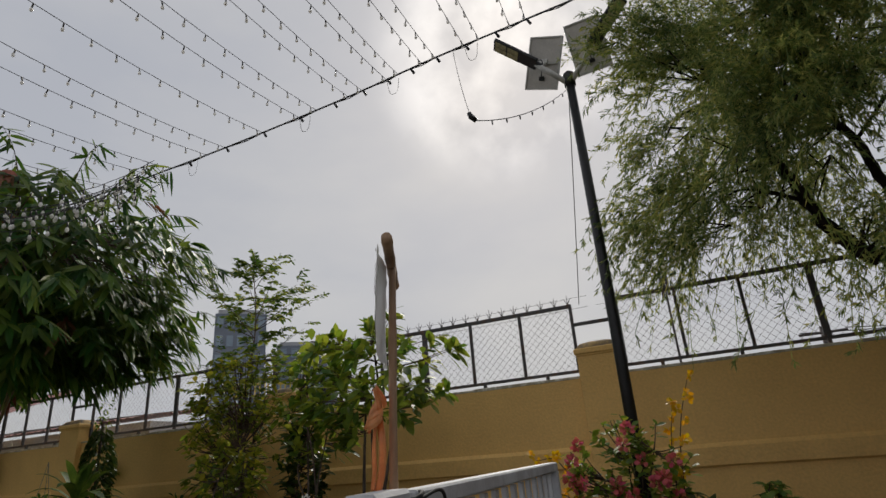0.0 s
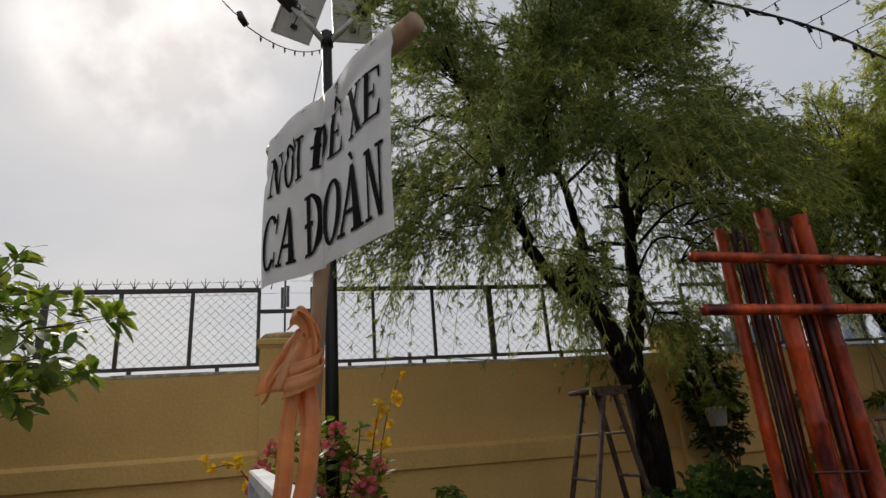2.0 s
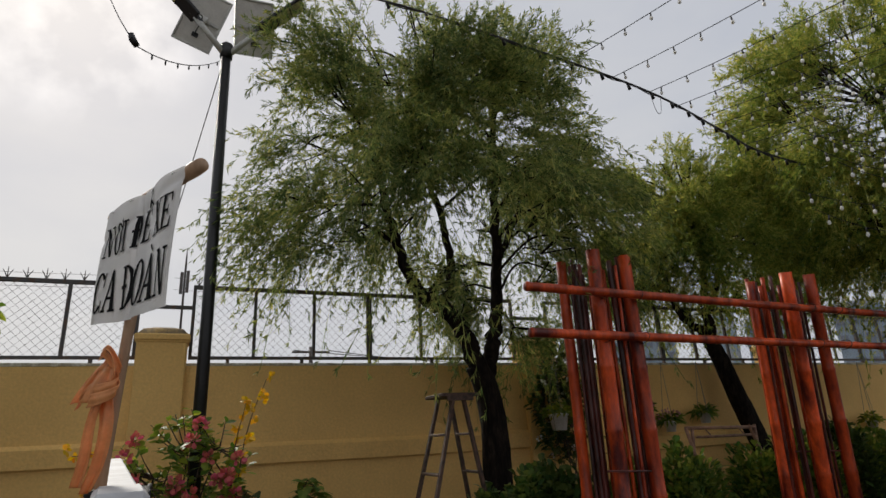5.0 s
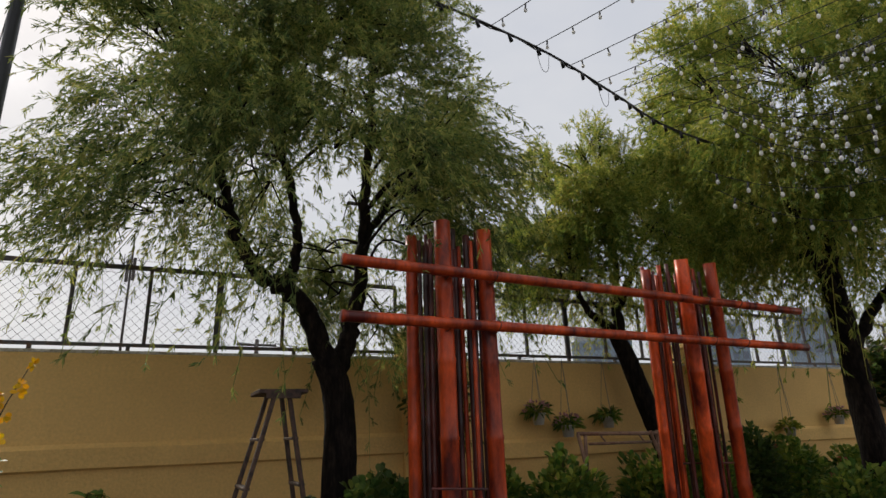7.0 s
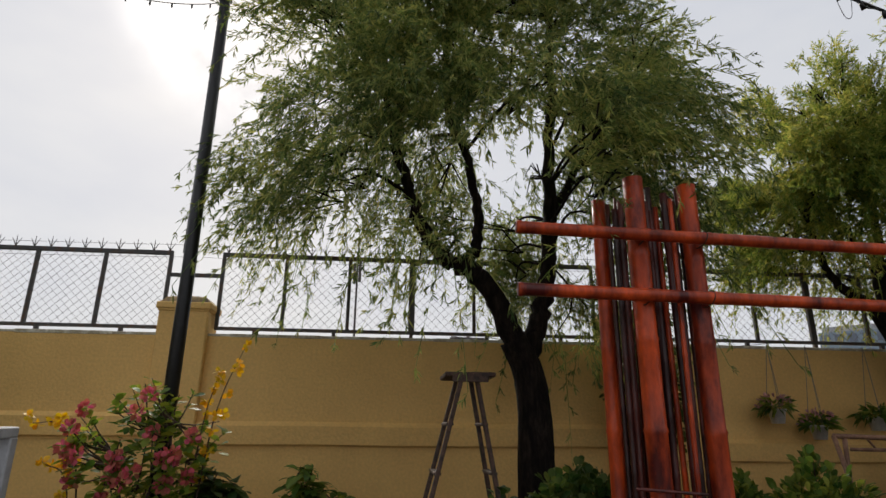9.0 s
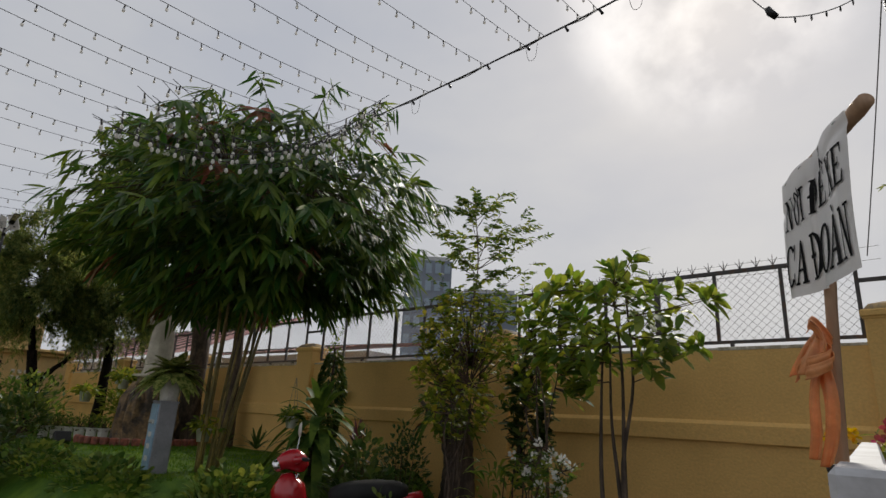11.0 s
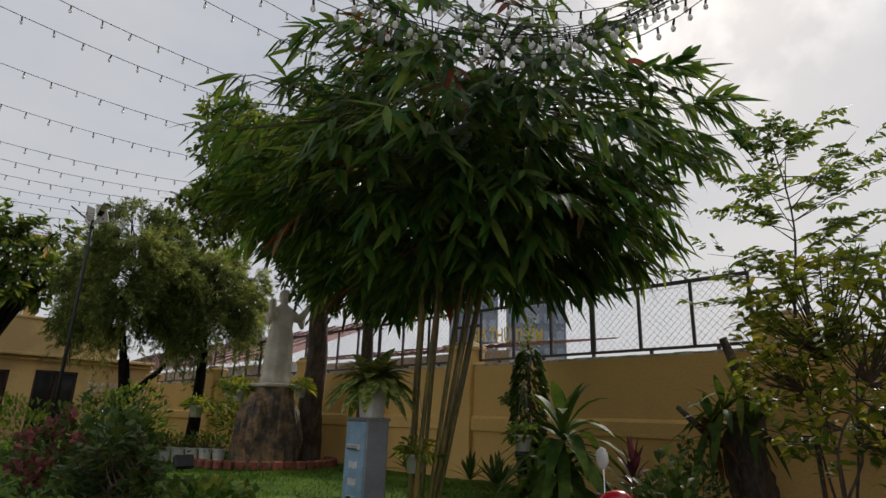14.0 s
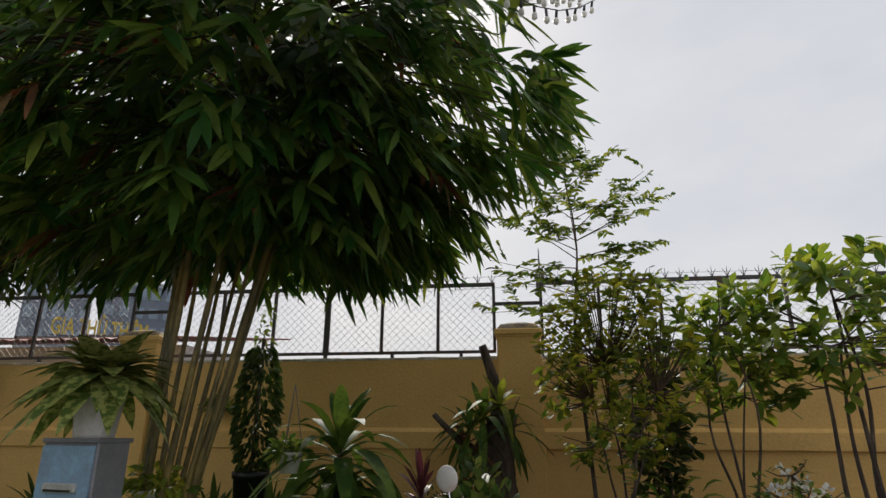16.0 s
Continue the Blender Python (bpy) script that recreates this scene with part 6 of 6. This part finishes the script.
def build_motorbike():
    """A small step-through motorbike; its front points to the pavement."""
    x, y = -4.65, -2.65
    f = np.array((-.45, -.89, 0))
    s = np.array((.89, -.45, 0))
    up = np.array((0, 0, 1.0))

    def P(a, b, h):
        return np.array((x, y, .0)) + f * a + s * b + up * h

    bike = thing("motorbike", (x, y, 0), "red step-through motorbike parked by the flower bed", "motorbike")
    for a in (.58, -.62):
        w = part("wheel", Geo().tube([P(a + .27 * math.cos(t), 0, .31 + .27 * math.sin(t)) for t in np.linspace(0, 6.283, 25)], .042, 8, False), M_RUBBER, bike, "black tyre")
        part("rim", Geo().tube([P(a + .22 * math.cos(t), 0, .31 + .22 * math.sin(t)) for t in np.linspace(0, 6.283, 25)], .014, 6, False), M_CHROME, w)
        g = Geo()
        for t in np.linspace(0, 6.283, 10)[:-1]:
            g.tube([P(a, 0, .31), P(a + .22 * math.cos(t), 0, .31 + .22 * math.sin(t))], .006, 4, False)
        part("spoke", g, M_CHROME, w)
    part("fork", Geo().tube([P(.58, .06, .31), P(.36, .05, .95)], .02, 8).tube([P(.58, -.06, .31), P(.36, -.05, .95)], .02, 8), M_CHROME, bike)
    part("leg_shield", Geo().tube(arc([P(.46, 0, .95), P(.40, 0, .7), P(.26, 0, .42), P(-.1, 0, .38)], 6), (.05, .09, .13, .16, .17, .17, .17, .16, .16, .15, .15, .15, .14, .14, .13, .13, .12, .12, .1), 12), M_REDPAINT, bike)
    part("handlebar_cowl", Geo().tube(arc([P(.28, 0, 1.0), P(.40, 0, 1.07), P(.50, 0, 1.05), P(.56, 0, .98)], 5), (.05, .07, .085, .095, .1, .105, .105, .1, .095, .09, .085, .08, .07, .06, .04, .02), 14)
         .tube([P(.36, -.26, 1.10), P(.42, 0, 1.06), P(.36, .26, 1.10)], (.022, .05, .022), 10), M_REDPAINT, bike, "glossy red handlebar cowl")
    part("headlight", Geo().tube([P(.54, 0, 1.02), P(.60, 0, 1.0)], (.065, .05), 14), M_CHROME, bike)
    part("front_mudguard", Geo().tube([P(.58 + .33 * math.cos(t), 0, .31 + .33 * math.sin(t)) for t in np.linspace(.2, 2.6, 12)], .05, 8), M_REDPAINT, bike)
    part("badge", Geo().box(P(.50, 0, .80), (.02, .045, .03), (tuple(f), tuple(s), (0, 0, 1)), .005), M_PLASTIC, bike, smooth=False)
    part("seat", Geo().tube(arc([P(.02, 0, .74), P(-.3, 0, .78), P(-.78, 0, .80)], 6), (.06, .09, .1, .11, .115, .12, .12, .12, .12, .12, .11, .10, .06), 12), M_RUBBER, bike)
    part("tail", Geo().tube(arc([P(.0, 0, .5), P(-.4, 0, .6), P(-.95, 0, .76)], 6), np.linspace(.14, .05, 13), 12), M_REDPAINT, bike)
    for b in (-1, 1):
        part("grip", Geo().tube([P(.36, b * .24, 1.10), P(.33, b * .36, 1.10)], .018, 8), M_RUBBER, bike)
    m = part("mirror_stalk", Geo().tube(arc([P(.36, -.22, 1.10), P(.34, -.25, 1.22), P(.33, -.27, 1.30)], 4), .006, 6), M_CHROME, bike)
    c = P(.33, -.28, 1.345)
    part("mirror", Geo().tube([c + f * .022, c + f * .016, c + f * .004, c], (.02, .055, .074, .076), 18), M_PLASTIC, m, "cream mirror housing")
    part("mirror_glass", Geo().tube([c - f * .001, c - f * .004], .056, 18), M_MIRROR, m)


build_motorbike()

# ---- fairy lights ----
CABLE = arc([(.26, -1.45, 6.2), (-1.23, -1.5, 6.08), (-2.68, -1.5, 5.97), (-5.1, -1.55, 5.84), (-8.0, -1.7, 5.75), (-12.0, -1.9, 5.9)], 8)
CABLE_R = arc([(.26, -1.45, 6.2), (1.6, -2.2, 5.6), (3.0, -2.6, 5.08), (4.3, -2.65, 4.84), (5.3, -2.5, 4.70), (6.1, -2.35, 4.60), (7.0, -2.3, 4.55)], 8)


def main_cable(line, label):
    c = thing("light_cable", tuple(line[0]), label, "cable", "fairy light cables")
    part("cord", Geo().tube(line, .012, 5, False), M_CORD, c)
    tw = line + np.stack([.018 * np.sin(np.arange(len(line)) * 2.1), .018 * np.cos(np.arange(len(line)) * 2.1), np.full(len(line), -.012)], 1)
    part("wrapped_cord", Geo().tube(tw, .007, 4, False), M_CORD, c)
    gb = Geo()
    for i in range(2, len(line), 2):
        p = line[i]
        g = Geo().tube([p + np.array((.02, 0, -.01)), p + np.array((.05, .01, -.07))], (.014, .018), 7)
        part("connector", g, M_BLACK, c, "black waterproof connector")
        if i % 6 == 0:
            gb.tube(arc([p, p + np.array((.05, 0, -.22)), p + np.array((.13, .02, -.20)), p + np.array((.16, .02, -.02))], 6), .003, 4, False)
    part("loose_loop", gb, M_CORD, c, kind="stuff")


main_cable(CABLE, "sagging black main cable of the fairy lights")
main_cable(CABLE_R, "sagging black main cable running into the trees")


def light_string(a, b, drop, label="string of small fairy-light bulbs overhead", gap=.27, big=1.0, mat_bulb=None, lit=False):
    s = thing("light_string", tuple(a), label, "string lights", "overhead light strings")
    ln = np.linalg.norm(np.array(b) - np.array(a))
    line = sag(a, b, drop, max(10, int(ln * 3)))
    part("cord", Geo().tube(line, .0042, 3, False), M_CORD, s)
    m = max(3, int(ln / gap))
    g, gs = Geo(), Geo()
    for i in range(m):
        t = (i + .5) / m
        p = np.array(a) * (1 - t) + np.array(b) * t
        p[2] -= 4 * drop * t * (1 - t)
        q = p + np.array((rnd(-.012, .012), rnd(-.012, .012), -.045 * big))
        gs.tube([p, q], .0075 * big, 5)
        g.tube([q, q - np.array((0, 0, .014 * big)), q - np.array((0, 0, .030 * big)), q - np.array((0, 0, .040 * big))], (.008 * big, .015 * big, .014 * big, .004 * big), 7)
    part("socket", gs, M_CORD, s, kind="stuff")
    part("bulb", g, mat_bulb or M_BULB, s, "small frosted bulbs", kind="stuff")


for i in range(25):
    p = CABLE[int(2 + i * (len(CABLE) - 3) / 24)]
    light_string(tuple(p), (p[0] + 1.6, -14.5, 6.8), 1.1)
for i in range(9):
    x = -12.6 - .7 * i
    light_string((x, -2.2, 5.6), (x + 1.6, -15.0, 6.6), 1.1, gap=.3)
for i in range(9):
    p = CABLE_R[int((.40 + .06 * i) * (len(CABLE_R) - 1))]
    light_string(tuple(p), (p[0] + 2.6 + .3 * i, -15.0, 6.6), .8)
# string round the lamp: dark plug, short run of bulbs
PLUG = np.array((-.37, -2.89, 4.16))
plug = thing("light_plug", tuple(PLUG), "loose black plug on a thin light cord", "cable")
part("plug", Geo().tube([PLUG + np.array((-.012, -.01, .035)), PLUG, PLUG + np.array((.03, .03, -.03))], (.018, .024, .020), 9), M_BLACK, plug)
run = sag(PLUG + np.array((.03, .03, -.03)), (.18, -1.33, 5.20), .10, 16)
part("cord", Geo().tube(sag(PLUG, (-1.0, -1.5, 6.09), .10, 10), .004, 4, False).tube(run, .004, 4, False), M_CORD, plug)
for i in range(2, 16, 2):
    part("bulb", Geo().tube([run[i], run[i] - np.array((0, 0, .028)), run[i] - np.array((0, 0, .045))], (.006, .008, .004), 6), M_CORD, plug)
stay = thing("stay_wire", (-.12, .05, 2.45), "thin slack wire from the lamp to the fence", "wire")
part("wire", Geo().tube(sag((.20, -1.32, 5.22), (-.32, .10, 3.25), .03, 8), .005, 4, False), M_WIRE, stay)
# bulbs looped over the bamboo crown
for i in range(8):
    a = (-5.55 + rnd(-.2, .2), -5.20 + .08 * i + rnd(-.1, .1), 3.95 + .11 * i + rnd(-.10, .10))
    light_string(a, (-4.05 + rnd(-.1, .1), -2.95 + rnd(-.15, .15), 4.50 + .05 * i), rnd(.30, .62), "string of white bulbs looped over the bamboo crown", rnd(.13, .18), 1.2)
for i in range(11):
    z = 3.45 + .15 * i
    light_string((6.35 + rnd(-.1, .25), -2.75 + rnd(-.25, .2), z + rnd(.25, .75)), (7.30 + rnd(-.1, .2), -4.35, z + rnd(-.15, .35)), rnd(.2, .5), "string of white bulbs looped through a weeping tree", rnd(.17, .26), 1.25)
for i in range(14):
    y, z = -1.2 - .5 * i, 3.6 + .3 * (i % 4)
    light_string((-14.9 - .12 * i, y + .9, z + .7), (-16.4 - .12 * i, y - 1.2, z + .5), .5, "string of white bulbs draped over courtyard trees", .17, 1.15)


# festoon cable with large white bulbs
def festoon():
    f = thing("bulb_cable", (-2.0, -6.75, 5.3), "black festoon cable hung with large white bulbs", "string lights")
    line = arc([(-2.0, -6.75, 5.3), (-4.45, -6.66, 3.05), (-8.0, -6.33, 2.82), (-11.5, -6.2, 2.75), (-15.5, -6.1, 3.3)], 10)
    part("cord", Geo().tube(line, .008, 5, False), M_CORD, f)
    for x, y, z in ((-4.52, -6.65, 2.99), (-8.0, -6.33, 2.80), (-8.35, -6.31, 2.78), (-11.4, -6.2, 2.73), (-12.4, -6.2, 2.78)):
        b = part("bulb", Geo().lathe((x, y, z - .27), [(.01, 0), (.05, .006), (.07, .03), (.074, .06), (.074, .13), (.066, .155), (.04, .175)], 20), M_BULB, f, "large white plastic bulb")
        part("socket", Geo().lathe((x, y, z - .10), [(.035, 0), (.028, .03), (.024, .08), (.008, .11)], 12), M_PLASTIC, b)


festoon()
build_lamp(-15.2, -3.95, 5.0, "black solar street lamp in the courtyard", .6, .5, LAWN_Z)

# ---- courtyard house ----


def build_house():
    x, z0 = -24.0, .30
    h = thing("house", (x, -7, z0), "cream two-storey house with brown doors and a balcony", "house")
    yb0, yb1 = -18.0, .5
    openings = ((-7.6, -5.62, 1.35, 2.55, "window"), (-4.42, -3.38, .3, 2.62, "door"), (-2.75, -1.62, .6, 2.68, "window"), (-11.5, -10.4, .3, 2.62, "door"))
    ys = sorted([yb0, yb1] + [v for o in openings for v in o[:2]])
    g = Geo()
    for a, b in zip(ys[:-1], ys[1:]):
        o = [q for q in openings if abs(q[0] - a) < .01]
        if o:
            lo, hi = o[0][2:4]
            if lo > .35:
                g.box((x - .1, (a + b) / 2, (z0 + lo) / 2), (.1, (b - a) / 2, (lo - z0) / 2))
            g.box((x - .1, (a + b) / 2, (hi + 3.1) / 2), (.1, (b - a) / 2, (3.1 - hi) / 2))
        else:
            g.box((x - .1, (a + b) / 2, (z0 + 3.1) / 2), (.1, (b - a) / 2, (3.1 - z0) / 2))
    g.box((x - 3, yb1 - .1, 1.7), (2.8, .1, 1.4))
    part("ground_floor_wall", g, M_HOUSE, h, smooth=False)
    for a, b, lo, hi, kd in openings:
        o = part(kd, Geo().box((x - .12, (a + b) / 2, (lo + hi) / 2), (.02, (b - a) / 2, (hi - lo) / 2)), M_GLASSDARK if kd == "window" else M_DOOR, h, "dark brown " + kd, False)
        fr = Geo()
        for y in (a + .03, b - .03, (a + b) / 2):
            fr.box((x - .07, y, (lo + hi) / 2), (.035, .03, (hi - lo) / 2))
        fr.box((x - .07, (a + b) / 2, hi - .03), (.035, (b - a) / 2, .03))
        if kd == "door":
            fr.box((x - .07, (a + b) / 2, hi - .55), (.035, (b - a) / 2, .03))
        part("casing", fr, M_DOOR, o, smooth=False)
    part("cornice", Geo().bar((x + .1, yb0, 3.10), (x + .1, yb1, 3.10), .5, .10, ch=.02).bar((x + .02, yb0, 2.98), (x + .02, yb1, 2.98), .3, .08, ch=.01), M_HOUSE, h, smooth=False)
    part("balcony_parapet", Geo().box((x + .25, (yb0 + yb1) / 2 - .6, 3.62), (.08, (yb1 - yb0) / 2 - .6, .5)).bar((x + .25, yb0, 4.16), (x + .25, yb1 - 1.2, 4.16), .26, .08, ch=.01), M_HOUSE, h, smooth=False)
    up = part("upper_wall", Geo().box((x - 1.5, -10.2, 5.0), (.15, 7.2, 1.9)).box((x - 3.5, -3.0, 5.0), (2.0, .15, 1.9)), M_HOUSE, h, smooth=False)
    for y in (-4.4, -6.6, -9.4):
        part("window", Geo().box((x - 1.33, y, 5.0), (.03, .55, .7)), M_GLASSDARK, h, "dark upper window", False)
    for i, y in enumerate((-3.6, -5.4)):
        part("column", Geo().box((x + .1, y, 5.3), (.14, .16, 1.2), None, .02), M_STONE, h, "pale balcony column", False)
    part("roof", Geo().box((x - 3.2, -10.2, 6.98), (2.0, 7.4, .08), None, .02), M_HOUSE, h, smooth=False)
    for i in range(5):
        for j in range(2):
            part("vent_block", Geo().box((x + .012, -1.25 + .19 * i, 2.36 - .2 * j), (.01, .06, .06), None, .004), M_COPE, h, "pale pierced vent block", False)


build_house()


def ribbed_roof(name, x0, x1, y0, z0, y1, z1, label):
    r = thing(name, (x0, y0, 0), label, "house", "houses beyond the wall")
    n = int((x1 - x0) / .12)
    vs, fs = [], []
    for i in range(n + 1):
        x = x0 + (x1 - x0) * i / n
        w = .03 if i % 2 else 0
        vs += [(x, y0, z0 + w), (x, y1, z1 + w)]
    fs = [(2 * i, 2 * i + 2, 2 * i + 3, 2 * i + 1) for i in range(n)]
    part("roof", Geo().add(vs, fs), M_ROOF, r, "faded pink ribbed metal roof", False)
    part("wall", Geo().box(((x0 + x1) / 2, (y0 + y1) / 2 + .3, z0 / 2), ((x1 - x0) / 2 - .2, abs(y1 - y0) / 2 - .2, z0 / 2 - .02)), M_TOWERW, r, smooth=False)
    g = Geo()
    for i in range(int((x1 - x0) / 1.2)):
        x = x0 + .6 + 1.2 * i
        g.bar((x, y0, z0 + .06), (x, y1, z1 + .06), .05, .04)
    part("roof_ribs", g, M_STEEL, r, smooth=False)


ribbed_roof("neighbour_house", -40, -17.5, 1.6, 3.1, 6.0, 4.9, "low neighbouring house with a faded pink metal roof")
ribbed_roof("neighbour_house", -16.5, -9.6, 1.6, 2.95, 6.0, 3.6, "low shed with a faded pink metal roof")
ribbed_roof("neighbour_house", -9.3, -7.0, 3.0, 2.6, 6.0, 3.0, "small red roof just above the wall")


def far_house(az0, az1, el, dist, material, label, depth=12, storeys=8, bays=6):
    """A building far off, between two bearings (degrees left of +y), up to an elevation."""
    ox, oy = 0.0, -6.3
    pa = np.array((ox - math.sin(radians(az0)) * dist, oy + math.cos(radians(az0)) * dist, 0))
    pb = np.array((ox - math.sin(radians(az1)) * dist, oy + math.cos(radians(az1)) * dist, 0))
    top = 1.55 + dist * math.tan(radians(el))
    mid = (pa + pb) / 2
    b = thing("far_building", tuple(mid), label, "building", "buildings beyond the wall")
    u = (pb - pa) / np.linalg.norm(pb - pa)
    v = np.array((-u[1], u[0], 0))
    away = mid - np.array((ox, oy, 0))
    if v.dot(away) < 0:
        v = -v
    w = np.linalg.norm(pb - pa) / 2
    ax = (u, v, np.array((0, 0, 1.0)))
    part("wall", Geo().box(mid + v * depth / 2 + np.array((0, 0, top / 2)), (w, depth / 2, top / 2), ax), material, b, smooth=False)
    part("roof", Geo().box(mid + v * depth / 2 + np.array((0, 0, top + .4)), (w * .9, depth / 2 - .5, .4), ax), M_TOWERW, b, smooth=False)
    for i in range(storeys):
        for j in range(bays):
            c = mid - v * .06 + u * (-w + 2 * w * (j + .5) / bays) + np.array((0, 0, top * (i + .55) / storeys))
            part("window", Geo().box(c, (w / bays * .62, .05, top / storeys * .28), ax), M_TOWER if material is M_TOWERB else M_TOWERB, b, smooth=False)
    return b, mid, u, v, top


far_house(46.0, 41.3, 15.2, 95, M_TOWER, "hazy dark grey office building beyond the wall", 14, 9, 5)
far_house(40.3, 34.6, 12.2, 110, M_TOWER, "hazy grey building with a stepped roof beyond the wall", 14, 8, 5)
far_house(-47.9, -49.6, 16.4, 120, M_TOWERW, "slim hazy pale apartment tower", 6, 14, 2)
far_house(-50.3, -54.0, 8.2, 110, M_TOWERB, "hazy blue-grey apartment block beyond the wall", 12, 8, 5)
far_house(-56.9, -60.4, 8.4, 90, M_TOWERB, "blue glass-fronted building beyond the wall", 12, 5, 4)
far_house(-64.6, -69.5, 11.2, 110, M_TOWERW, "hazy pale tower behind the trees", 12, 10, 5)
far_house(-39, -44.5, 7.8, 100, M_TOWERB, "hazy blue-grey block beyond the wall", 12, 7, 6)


def yellow_letters(text, az0, az1, el, dist, h):
    ox, oy = 0.0, -6.3
    cu = bpy.data.curves.new("letters", "FONT")
    cu.body, cu.size, cu.extrude, cu.offset = text, 1.0, .05, .02
    tmp = bpy.data.objects.new("letters", cu)
    me = bpy.data.meshes.new_from_object(tmp)
    bpy.data.objects.remove(tmp)
    me.materials.append(M_GOLD)
    xs = [v.co.x for v in me.vertices]
    pa = Vector((ox - math.sin(radians(az0)) * dist, oy + math.cos(radians(az0)) * dist, 1.55 + dist * math.tan(radians(el))))
    pb = Vector((ox - math.sin(radians(az1)) * dist, oy + math.cos(radians(az1)) * dist, pa.z))
    d = (pb - pa).normalized()
    n = d.cross(Vector((0, 0, 1)))
    sx = (pb - pa).length / (max(xs) - min(xs))
    lo = min(xs)
    for v in me.vertices:
        v.co = pa + d * (v.co.x - lo) * sx + Vector((0, 0, 1)) * v.co.y * h + n * v.co.z
    ob = new("roof_sign", me)
    base = Vector((pa.x, pa.y, 0))
    for v in me.vertices:
        v.co -= base
    ob.location = base
    tagged(ob, "large yellow roof letters reading " + text, "sign")
    fr = Geo()
    for i in range(14):
        q = pa + (pb - pa) * (i / 13)
        fr.bar((q.x, q.y, 0), (q.x, q.y, q.z + h * .9), .12, .12)
    fr.bar((pa.x, pa.y, pa.z - .2), (pb.x, pb.y, pb.z - .2), .15, .15)
    part("letter_rack", fr, M_STEEL, ob, smooth=False)


for x0, x1 in ((13.45, 14.15), (14.25, 15.1)):
    bd = thing("notice_board", (x0, .085, 2.42), "faded cream notice board tied to the fence", "board", "boards on the fence")
    part("panel", Geo().box(((x0 + x1) / 2, .085, 2.68), ((x1 - x0) / 2, .008, .25), None, .003), M_COPE, bd, smooth=False)
    for i in range(4):
        part("line_of_writing", Geo().box(((x0 + x1) / 2 + rnd(-.03, .03), .0745, 2.84 - .10 * i), ((x1 - x0) * rnd(.28, .42), .002, .018)), M_BROWN, bd, "faded unreadable line of writing", False)

yellow_letters("GIA THỦ THIÊM", 44.2, 37.3, 7.6, 80, 2.6)
# tree tops and roofs just above the wall's coping
for x, y, z, r in ((-1.2, 22, 3.6, 2.6), (3.0, 24, 3.8, 2.4), (-6.5, 26, 4.2, 2.2), (9, 26, 3.8, 2.6), (-3.6, 30, 3.6, 1.6)):
    t = thing("distant_tree", (x, y, -.6), "low distant tree top beyond the wall", "tree", "distant trees")
    part("trunk", Geo().tube([(x, y, -.6), (x, y, z)], (.2, .1), 7), M_BARK2, t)
    q = in_ball(900, .3)
    part("crown", Geo().leaves(np.array((x, y, z)) + q * np.array((r, r, .75)), unit(900), unit(900), .32, .22, 0, ((0, .3), (.5, 1), (1, .3))), M_FARTREE, t, kind="stuff")
mast = thing("radio_mast", (-2.0, 60, 0), "thin far-off radio mast with antennas", "mast")
part("pole", Geo().tube([(-2.0, 60, 0), (-2.0, 60, 21.0), (-2.0, 60, 22.8)], (.16, .12, .04), 6), M_STEEL, mast)
for z in (18.2, 19.4):
    part("antenna", Geo().box((-2.3, 60, z), (.16, .15, .6)).box((-1.7, 60, z + .2), (.16, .15, .6)), M_STEEL, mast, smooth=False)
for x in (7.9,):
    pl = thing("utility_pole", (x, 38, 0), "distant utility pole with wires", "utility pole")
    part("pole", Geo().tube([(x, 38, 0), (x, 38, 8.6)], .16, 6), M_STEEL, pl)
    part("crossarm", Geo().bar((x - 1.4, 38, 8.2), (x + 1.4, 38, 8.2), .12, .16), M_STEEL, pl)
    part("wires", Geo().tube(sag((x - 1.3, 38, 8.35), (x + 30, 44, 9.5), .8, 10), .035, 3, False).tube(sag((x + 1.3, 38, 8.35), (x + 30, 44, 8.8), .8, 10), .035, 3, False), M_CORD, pl)
